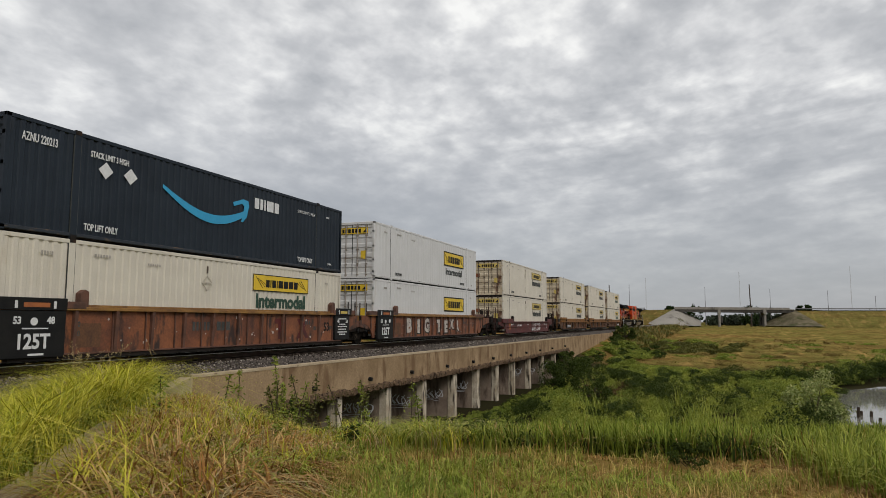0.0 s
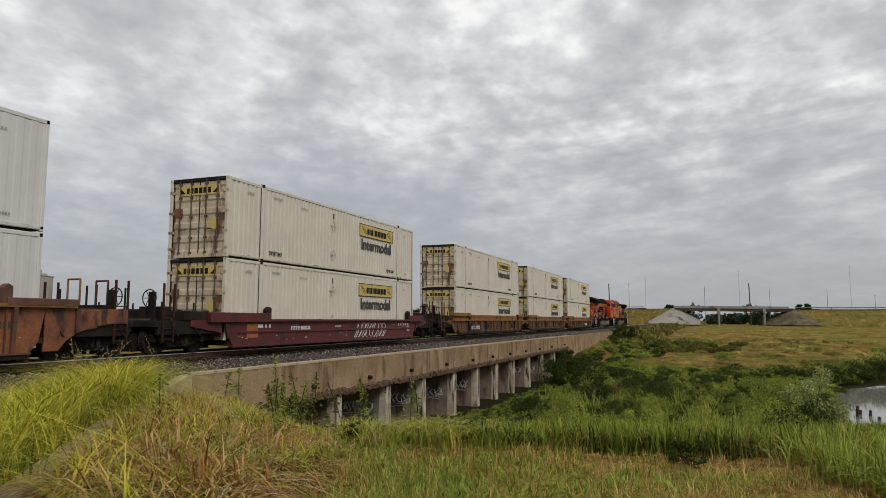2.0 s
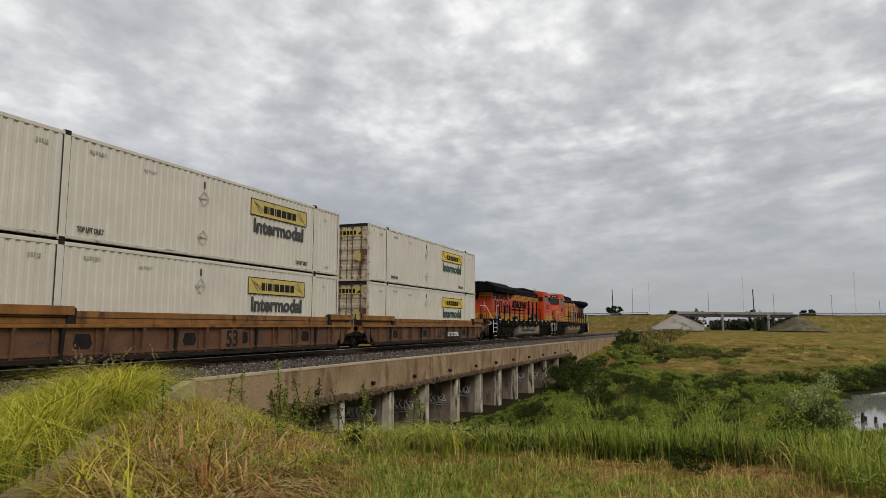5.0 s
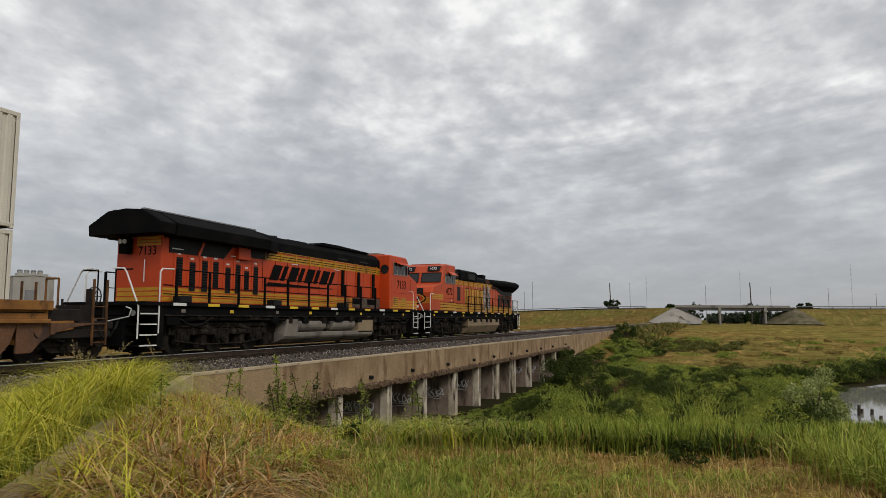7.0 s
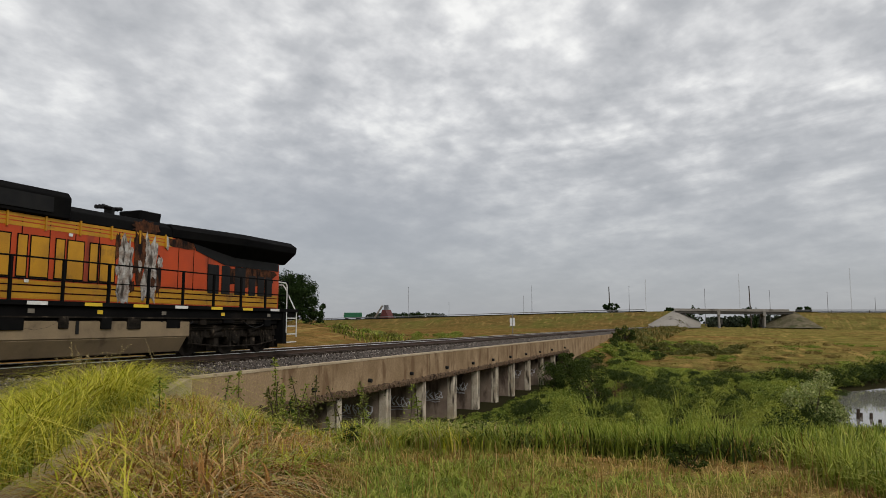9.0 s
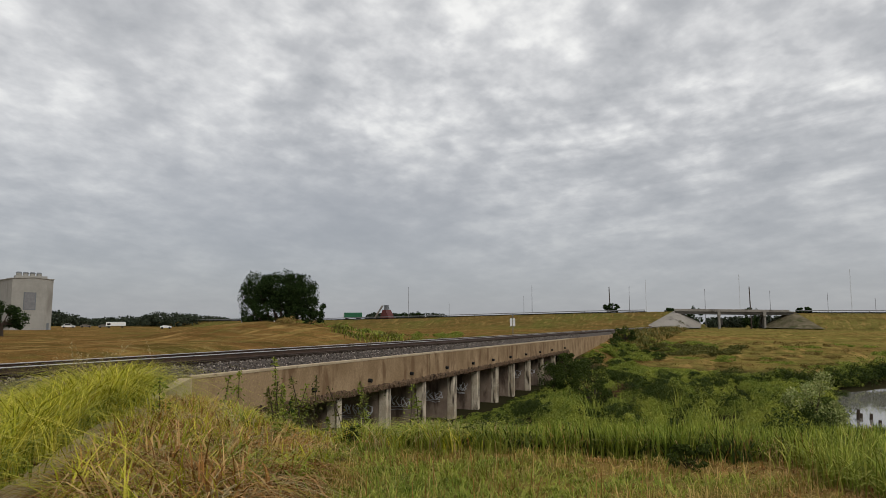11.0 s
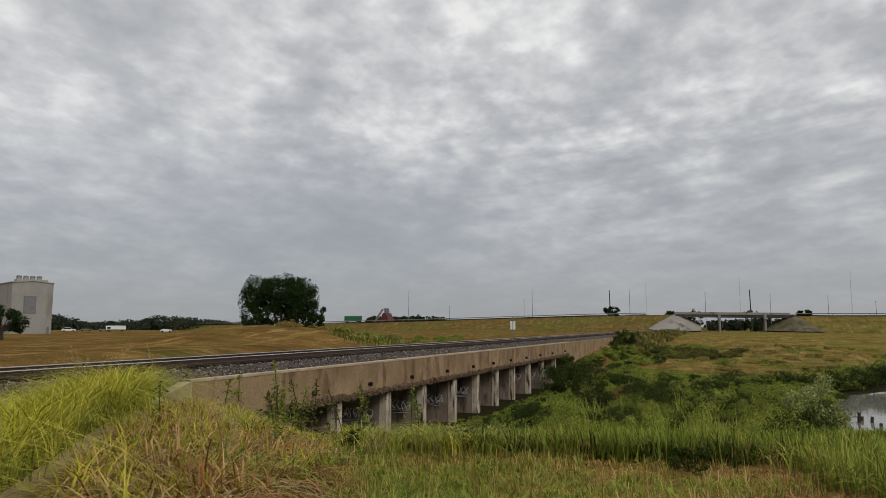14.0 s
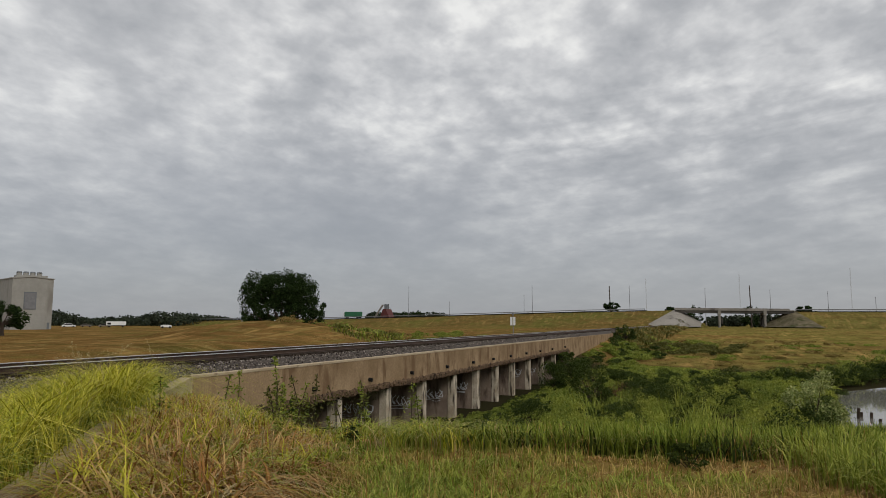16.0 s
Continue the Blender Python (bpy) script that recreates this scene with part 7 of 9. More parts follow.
def build_overpass():
    ov = thing("highway_overpass", "concrete highway overpass on two rows of columns", "bridge", kind="structure")
    x0, x1, y0, y1 = -15.6, 37.4, 356.5, 379.5
    ztop = lambda x: float(ridge_top(x)) + 0.12
    for a, b in ((x0, 4.8), (4.8, 24.8), (24.8, x1)):
        za, zb = ztop(a), ztop(b)
        part("deck_span", Geo().prism([(a + 0.05, za - 0.42), (b - 0.05, zb - 0.42), (b - 0.05, zb), (a + 0.05, za)], "y", y0, y1), M["far_concrete"], ov)
        for y in (y0 + 0.7, y0 + 4.5, y0 + 8.5, y0 + 12.5, y0 + 16.5, y1 - 0.9):
            part("girder", Geo().prism([(a + 0.3, za - 1.55), (b - 0.3, zb - 1.55), (b - 0.3, zb - 0.42), (a + 0.3, za - 0.42)], "y", y - 0.25, y + 0.25), M["girder_shade"], ov)
    for y in (y0, y1 - 0.3):
        for k in range(int((x1 - x0) / 3)):
            a = x0 + 3 * k
            part("parapet", Geo().prism([(a, ztop(a)), (a + 2.9, ztop(a + 2.9)), (a + 2.9, ztop(a + 2.9) + 0.75), (a, ztop(a) + 0.75)], "y", y, y + 0.3), M["far_concrete"], ov)
    for x in (4.8, 24.8):
        z = ztop(x) - 1.55
        part("pier_cap", Geo().box(x - 0.7, x + 0.7, y0 - 0.2, y1 - 0.5, z - 0.95, z), M["far_concrete"], ov, bevel=0.05)
        part("pier_cap", Geo().box(x - 0.65, x + 0.65, y0 - 0.35, y0 + 0.1, z - 0.9, z + 1.75), M["far_concrete"], ov, bevel=0.05)
        for y in (y0 + 0.9, y0 + 6, y0 + 11, y0 + 16, y1 - 2.0):
            zb = float(ground_z(x, y)) - 0.3
            part("column", Geo().rod((x, y, zb), (x, y, z - 0.9), 0.55, 12), M["far_concrete"], ov)
    for T, out, arc in (((-16.2, 359.2), -1, tuple(range(-122, 61, 7))), ((38.0, 359.2), 1, tuple(range(-65, -241, -7)))):
        rows = []
        for r in (0.0, 0.12, 0.25, 0.38, 0.5, 0.62, 0.75, 0.88, 1.0):
            row = []
            for a in arc:
                reach = np.interp(a, (-250, -180, -130, -110, -60, -20, 60), (12, 12, 20, 22, 22, 13, 12))
                x, y = T[0] + r * reach * math.cos(radians(a)), T[1] + r * reach * math.sin(radians(a))
                row.append((x, y, float(ground_z(x, y)) + 0.45))
            rows.append(row)
        part("slope_paving", Geo().grid(rows), M["far_concrete"] if out < 0 else M["slope_rubble"], ov, "concrete slope paving")
    for x, y in ((-3.5, 363), (14.5, 364)):
        part("pier_wall", Geo().box(x + 9.2, x + 9.8, 358, 377, float(ground_z(x, y)) - 0.3, 3.2), M["girder_shade"], ov)
    # the road on top of the bank, with its guard rail
    for xs, nm in ((range(-420, -15, 15), "l"), (range(38, 420, 15), "r")):
        rows = [[(x, y, float(ridge_top(x)) + 0.02 - (0.10 if y in (359.6, 376.4) else 0)) for y in (359.6, 360.4, 375.6, 376.4)] for x in xs]
        tagged(part("road", Geo().grid(rows), M["asphalt"]), "highway on top of a grassy bank", "road", kind="structure")
        rail = thing("guard_rail", "weathered steel guard rail beside the highway", "guard rail")
        for x in xs:
            z = float(ridge_top(x))
            part("post", Geo().box(x - 0.1, x + 0.1, 358.4, 358.6, z - 0.7, z + 0.75), M["wood_pole"], rail)
        for a, b in zip(xs, list(xs)[1:]):
            za, zb = float(ridge_top(a)), float(ridge_top(b))
            part("beam", Geo().prism([(a, za + 0.4), (b, zb + 0.4), (b, zb + 0.78), (a, za + 0.78)], "y", 358.3, 358.4), M["pole_grey"], rail)


build_overpass()


def build_far_things():
    for x, y, top, thick in ((-174, 390, 23.2, .13), (-146.9, 390, 13.4, .11), (-100.3, 390, 16.9, .11), (-95.4, 390, 22.7, .14), (-41.5, 400, 21.8, .13), (-1.4, 390, 19.3, .13), (29.9, 390, 17.9, .12), (56.1, 390, 16.6, .12), (76.7, 390, 13.5, .12)):
        z = float(ground_z(x, y)) - 0.2
        lamp = thing("street_lamp", "tall thin grey highway lighting pole", "street lamp", "lighting poles along the highway")
        part("pole", Geo().rod((x, y, z), (x, y, top), thick * 1.3, 7, thick * 0.7), M["pole_grey"], lamp)
        part("luminaire", Geo().box(x - 0.3, x + 0.3, y - 0.12, y + 0.12, top - 0.04, top + 0.08), M["pole_grey"], lamp)
    for x, y, top in ((-50.3, 385, 21.2), (20.7, 390, 20.4)):
        z = float(ground_z(x, y)) - 0.2
        tagged(part("utility_pole", Geo().rod((x, y, z), (x - 0.4, y, top), 0.32, 8, 0.24), M["wood_pole"]), "dark wooden utility pole beside the highway", "utility pole")
    for x, top in ((-113.5, 87.5), (56.0, 94.2), (238.6, 99.5)):
        g = Geo()
        for dx, dy in ((-0.5, -0.5), (0.5, -0.5), (0, 0.5)):
            g.rod((x + dx, 1400 + dy, -2), (x + dx, 1400 + dy, top), 0.09, 4)
        for k in range(24):
            g.rod((x - 0.5, 1399.5, k * top / 24), (x + 0.5, 1399.5, (k + 1) * top / 24), 0.06, 4)
        tagged(part("radio_mast", g, M["building"]), "faint slender lattice radio mast far away", "radio mast")
    # sign beside the track
    sg = thing("track_sign", "two white boards on a post beside the track", "sign")
    zs = float(ground_z(-21.4, 78)) - 0.1
    part("post", Geo().rod((-21.4, 78, zs), (-21.4, 78, 2.2), 0.05, 6), M["pole_grey"], sg)
    for dx in (-0.33, 0.02):
        part("board", Geo().box(-21.4 + dx, -21.4 + dx + 0.27, 77.90, 77.93, 0.75, 1.72), M["sign_white"], sg)
    part("marker", Geo().box(-21.48, -21.3, 77.9, 77.95, 1.95, 2.2), M["pole_grey"], sg)
    for x, y, h, c in ((-55.9, 80, 1.6, "sign_white"), (-22.9, 74, 1.0, "wood_pole")):
        z = float(ground_z(x, y)) - 0.1
        tagged(part("marker_post", Geo().rod((x, y, z), (x, y, z + h), 0.09, 8), M[c]), "short marker post in the grass", "post")
    z = float(ground_z(-115.1, 150)) - 0.1
    tagged(part("utility_pole", Geo().rod((-115.1, 150, z), (-115.1, 150, 9.2), 0.13, 7, 0.09), M["pole_grey"]), "thin grey pole beside a tree", "utility pole")
    # tall pale building
    b = thing("tall_building", "tall off-white metal-clad industrial building with roof fans", "building")
    ang = math.atan2(0.917, 0.4)
    b.matrix_basis = Matrix.Translation((-200.7, 149, -1.8)) @ Matrix.Rotation(ang, 4, "Z")
    g = Geo().prism([(0, 0), (11.5, 0), (11.5, 16.4), (5.75, 16.9), (0, 16.4)], "y", 0, 26)
    part("wall", g, M["building"], b)
    part("roof", Geo().prism([(-0.25, 16.35), (5.75, 16.88), (11.75, 16.35), (11.75, 16.6), (5.75, 17.12), (-0.25, 16.6)], "y", -0.25, 26.2), M["building"], b)
    part("shutter_frame", Geo().box(3.3, 6.8, -0.12, 0.0, 6.7, 12.2), M["building_grey"], b)
    part("shutter", Geo().box(3.6, 6.5, -0.16, -0.12, 6.9, 11.9), M["pole_grey"], b, "grey roller shutter")
    for k in range(26):
        part("cladding_rib", Geo().box(0.2 + 0.44 * k, 0.24 + 0.44 * k, -0.03, 0.0, 0, 16.3), M["building"], b)
    for k in range(4):
        f = part("roof_fan", Geo().rod((2.2 + 1.9 * k, 2.5, 16.4), (2.2 + 1.9 * k, 2.5, 18.3), 0.75, 12), M["building"], b)
        part("fan_cap", Geo().rod((2.2 + 1.9 * k, 2.5, 18.3), (2.2 + 1.9 * k, 2.5, 18.7), 0.85, 12, 0.6), M["building_grey"], f)
    part("plinth", Geo().box(1.2, 10.0, 1.2, 4.0, 16.3, 17.5), M["building"], b)
    part("door", Geo().box(10.2, 10.9, -0.06, 0.0, 0, 2.6), M["building_grey"], b)
    # vehicles and a trailer by the far road
    def parked(name, label, cat, x, y, L, h, cabin, c):
        z = float(ground_z(x, y))
        v = thing(name, label, cat)
        v.matrix_basis = Matrix.Translation((x, y, z)) @ Matrix.Rotation(-math.atan2(x, y), 4, "Z")
        if cabin:
            part("body", Geo().prism([(-L / 2, 0.35), (L / 2, 0.35), (L / 2, 0.95), (L * 0.28, 1.05), (L * 0.12, h), (-L * 0.25, h), (-L * 0.42, 1.05), (-L / 2, 0.95)], "y", -0.9, 0.9), M[c], v, bevel=0.05)
            part("window", Geo().prism([(-L * 0.38, 1.08), (L * 0.24, 1.08), (L * 0.11, h - 0.1), (-L * 0.24, h - 0.1)], "y", -0.92, 0.92), M["glass_dark"], v)
        else:
            part("body", Geo().box(-L / 2, L / 2, -1.25, 1.25, 0.9, h), M[c], v, bevel=0.05)
            part("window", Geo().box(-L / 2 + 0.5, -L / 2 + 1.8, -1.27, 1.27, h - 1.3, h - 0.5), M["glass_dark"], v)
        for xx in (-L * 0.33, L * 0.33):
            for yy in (-0.9, 0.9):
                part("wheel", Geo().rod((xx, yy - 0.1, 0.36), (xx, yy + 0.1, 0.36), 0.36, 12), M["black"], v)
    parked("box_trailer", "white box trailer parked beyond the field", "trailer", -232.8, 220, 7.6, 2.5, False, "sign_white")
    parked("car", "dusty pale car parked beyond the field", "car", -241.3, 222, 4.8, 1.5, True, "tank_grey")
    parked("car", "dusty pale car parked beyond the field", "car", -252.0, 222, 4.2, 1.4, True, "tank_grey")
    parked("pickup_truck", "white pickup truck parked beyond the field", "truck", -261.0, 221, 5.4, 1.8, True, "sign_white")
    parked("car", "pale car on the far road", "car", -176.0, 188, 3.6, 1.2, True, "sign_white")
    t = thing("freight_trailer", "green and white freight trailer on the highway", "trailer")
    t.matrix_basis = Matrix.Translation((-203, 372, float(ridge_top(-203))))
    part("body", Geo().box(-5.5, 5.5, -1.3, 1.3, 1.1, 4.0), M["sign_green"], t, bevel=0.05)
    part("front", Geo().box(-6.2, -5.5, -1.3, 1.3, 0.8, 3.8), M["sign_white"], t, bevel=0.05)
    for x in (-4.2, 3.2, 4.4):
        part("wheel", Geo().rod((x, -1.3, 0.5), (x, 1.3, 0.5), 0.5, 12), M["black"], t)
    r = thing("grain_hopper", "dull red hopper building with a sloping conveyor", "building")
    z = float(ground_z(-187, 385)) - 0.3
    part("body", Geo().prism([(-190.2, z), (-183.2, z), (-183.6, z + 4.2), (-186.0, 9.2), (-188.0, 9.2), (-189.8, z + 4.2)], "y", 382, 390), M["red_shed"], r)
    part("tower", Geo().box(-187.9, -186.1, 384, 387, 9.0, 12.2), M["building_grey"], r)
    part("conveyor", Geo().prism([(-196.5, z), (-195.2, z), (-187.0, 11.8), (-188.0, 11.8)], "y", 380.8, 381.6), M["galv"], r)
    part("rail", Geo().path([(-188.2, 384, 11.4), (-185.5, 384, 11.4), (-183.5, 384, 9.2)], 0.12, 5), M["building_grey"], r)
    # stakes standing in the pond
    for x, y, h in ((8.0, 47.4, 0.62), (8.35, 48.6, 0.26), (8.75, 47.9, 0.34), (8.9, 46.4, 0.16)):
        tagged(part("mooring_post", Geo().rod((x, y, -5.4), (x + 0.08, y, -4.55 + h), 0.11, 8, 0.085), M["bark"]), "dark rotten post standing in the pond", "post", "posts in the pond")


build_far_things()
# ---- grass, reeds and scrub ----
def blade_mesh(name, root, height, width, azim, bend, mat, segs=3, droop=0.0):
    """Curved tapering blades as one mesh. All arguments are arrays over the blades."""
    n = len(root)
    t = np.linspace(0, 1, segs + 1)[None, :, None]
    h, b = height[:, None, None], bend[:, None, None]
    ca, sa = np.cos(azim)[:, None, None], np.sin(azim)[:, None, None]
    out = b * h * (t ** 2)
    up = h * (t - 0.55 * b * t ** 2.2 - droop * t ** 4)
    cx, cy = root[:, 0, None, None] + ca * out, root[:, 1, None, None] + sa * out
    cz = root[:, 2, None, None] + up
    w = width[:, None, None] * np.array([0.8, 1.0, 0.75, 0.45, 0.3, 0.2][:segs] + [0.0])[None, :, None] * 0.5
    tw = (azim + 1.571)[:, None, None]
    C = np.concatenate([cx, cy, cz], 2)
    S = np.concatenate([np.cos(tw) * w, np.sin(tw) * w, np.zeros_like(w)], 2)
    Lf, Rt = C - S, C + S
    V = np.concatenate([np.stack([Lf[:, :segs], Rt[:, :segs]], 2).reshape(n, 2 * segs, 3), C[:, segs:]], 1)
    tri = []
    for i in range(segs - 1):
        a = 2 * i
        tri += [(a, a + 1, a + 3), (a, a + 3, a + 2)]
    tri.append((2 * segs - 2, 2 * segs - 1, 2 * segs))
    F = (np.array(tri)[None] + (2 * segs + 1) * np.arange(n)[:, None, None]).reshape(-1, 3)
    return new(name, big_mesh(name, V.reshape(-1, 3), F, M[mat]))


def rooted(x, y, sink=0.03):
    return np.stack([x, y, ground_z(x, y) - sink], 1)


WING = ((-13.94, 15.95), (-10.9, 11.4), (-8.85, 8.42), (-6.9, 5.8), (-5.2, 3.5), (-3.6, 1.2))


def wing_side(x, y):
    """Metres from the wing wall's line: above zero on the track's side."""
    wy = np.interp(x, [p[0] for p in WING], [p[1] for p in WING])
    return (wy - y) * 0.56


def scatter(rng, n, x0, x1, y0, y1):
    return rng.uniform(x0, x1, n), rng.uniform(y0, y1, n)


def patchy(x, y, scale, seed):
    s = seed * 1.7
    return 0.5 + 0.25 * (np.sin(x * scale + s) * np.cos(y * scale * 1.3 - s) + np.sin((x + y) * scale * 0.63 + 2 * s) + np.cos((x - 1.7 * y) * scale * 1.9 + s) * 0.6)


def grass_stand(name, label, rng, x, y, hmin, hmax, wmin, wmax, mat, bend=(0.15, 0.6), segs=4, droop=0.0, tuft=0.0, fall=None, reach=False):
    """A stand of blades, gathered in tufts; fall: the slope of the line that it stays under;
    reach: let bent blades grow long enough to come up to it."""
    n = len(x)
    azim = rng.uniform(0, 6.283, n)
    share = np.ones(n)
    if tuft:
        k = max(n // 16, 1)
        pick = rng.integers(0, k, n)
        x = x[pick] + rng.normal(0, tuft, n)
        y = y[pick] + rng.normal(0, tuft, n)
        azim = rng.uniform(0, 6.283, k)[pick] + rng.normal(0, 0.8, n)
        share = rng.uniform(0.75, 1.15, k)[pick]
    root = rooted(x, y)
    hm = 0.3 + 0.7 * patchy(x, y, 1.3, len(name))
    high = rng.uniform(hmin, hmax, n) * (0.75 + 0.5 * hm) * share
    curve = rng.uniform(*bend, n)
    if fall is not None:
        lim = 1.1 - np.hypot(x, y) * np.interp(np.degrees(np.arctan2(x, y)), *fall) - root[:, 2]
        if reach:
            t = np.linspace(0.05, 1, 12)[None]
            peak = (t - 0.55 * curve[:, None] * t ** 2.2 - droop * t ** 4).max(1)
            lim = lim / peak
            high = high / np.clip(peak, 0.45, 1) * 0.8
        high = np.minimum(high, lim * rng.uniform(0.6, 1.2, n))
        ok = high > 0.12
        x, y, root, high, azim, curve = x[ok], y[ok], root[ok], high[ok], azim[ok], curve[ok]
        n = len(x)
    ob = blade_mesh(name, root, high, rng.uniform(wmin, wmax, n), azim, curve, mat, segs, droop)
    return tagged(ob, label, "grass", kind="stuff")


def seed_heads(rng, x, y, hmin, hmax, label, fall):
    """Thin pale stalks with feathery heads that nod over."""
    n = len(x)
    root = rooted(x, y)
    lim = 1.1 - np.hypot(x, y) * np.interp(np.degrees(np.arctan2(x, y)), *fall) - root[:, 2]
    high = np.clip(np.minimum(rng.uniform(hmin, hmax, n), lim * rng.uniform(0.8, 1.1, n)), 0.15, None)
    azim, bend = rng.uniform(0, 6.283, n), rng.uniform(0.15, 0.8, n)
    st = tagged(blade_mesh("grass_stalks", root, high, np.full(n, 0.010), azim, bend, "seed_tan", 4), label, "grass", kind="stuff")
    k = 20
    t = rng.uniform(0.74, 1.0, (n, k))
    out = bend[:, None] * high[:, None] * t ** 2
    up = high[:, None] * (t - 0.55 * bend[:, None] * t ** 2.2)
    P = np.stack([root[:, :1] + np.cos(azim)[:, None] * out, root[:, 1:2] + np.sin(azim)[:, None] * out, root[:, 2:] + up], 2)
    P = P.reshape(-1, 3) + rng.normal(0, 0.009, (n * k, 3))
    V, F = leaf_quads(P, rng.uniform(0.7, 1.3, n * k) * 0.012, rng, 0.0, 3.2)
    tagged(new("seed_heads", big_mesh("seed_heads", V, F, M["seed_tan"])), "feathery tan seed heads on " + label, "grass", kind="stuff")
    return st


def weed_stand(rng, x, y, high, leaf, mat, label):
    """Upright leafy weeds: many stems with leaves that stand out and hang."""
    n = len(x)
    root = rooted(x, y)
    azim, bend = rng.uniform(0, 6.283, n), rng.uniform(0.05, 0.35, n)
    tagged(blade_mesh("weed_stems", root, high, np.full(n, 0.012), azim, bend, "leaf_dark", 4), "stems of " + label, "weeds", kind="stuff")
    k = 46
    t = rng.uniform(0.15, 1.0, (n, k))
    out = bend[:, None] * high[:, None] * t ** 2
    C = np.stack([root[:, :1] + np.cos(azim)[:, None] * out, root[:, 1:2] + np.sin(azim)[:, None] * out,
                  root[:, 2:] + high[:, None] * (t - 0.55 * bend[:, None] * t ** 2.2)], 2).reshape(-1, 3)
    m = n * k
    a = rng.uniform(0, 6.283, m)
    s = (rng.uniform(0.6, 1.4, m) * leaf * (1.25 - 0.6 * t.ravel()))[:, None]
    d = np.stack([np.cos(a), np.sin(a), rng.uniform(-0.5, 0.45, m)], 1)
    w = np.stack([-np.sin(a), np.cos(a), rng.normal(0, 0.35, m)], 1)
    tip = C + d * s * 2.6
    tip[:, 2] -= s[:, 0] * rng.uniform(0, 0.9, m)
    mid = C + d * s * 1.2
    V = np.stack([C, mid + w * s * 0.36, tip, mid - w * s * 0.36], 1).reshape(-1, 3)
    tagged(new("weed_leaves", big_mesh("weed_leaves", V, np.arange(4 * m).reshape(-1, 4), M[mat])), label, "weeds", kind="stuff")


# bearings (degrees right of +Y) and the fall of the camera's sight line that trims the scrub
CLEAR_B = (-40, -35, -31.4, -27.8, -26, -22.8, -20, -16.2, -11.9, -11, -8.5, -4.5, 1.7, 7.3, 8.2, 8.9, 14)
CLEAR_S = (0.10, 0.12, 0.134, 0.134, 0.148, 0.139, 0.138, 0.114, 0.082, 0.064, 0.062, 0.058, 0.064, 0.068, 0.075, 0.116, 0.116)

# sight-line falls that trim each grass stand to the camera's view
FALL_REED = ((-40, -30, -20, -10, 0, 6, 9, 14), (0.18, 0.155, 0.140, 0.124, 0.120, 0.122, 0.118, 0.116))
FALL_BANK = ((-60, -48, -44, -40, -38, -35, -31, -26, -20, -10), (0.06, 0.072, 0.075, 0.082, 0.088, 0.122, 0.150, 0.155, 0.155, 0.160))
FALL_WING = ((-70, -60, -53.7, -50, -46.7, -44.2, -43.4, -42.6, -38), (0.20, 0.13, 0.102, 0.078, 0.0585, 0.056, 0.095, 0.14, 0.16))
FALL_SEED = ((-70, -53.7, -50, -46.7, -43.6, -41, -38), (0.10, 0.050, 0.024, 0.006, 0.004, 0.03, 0.06))


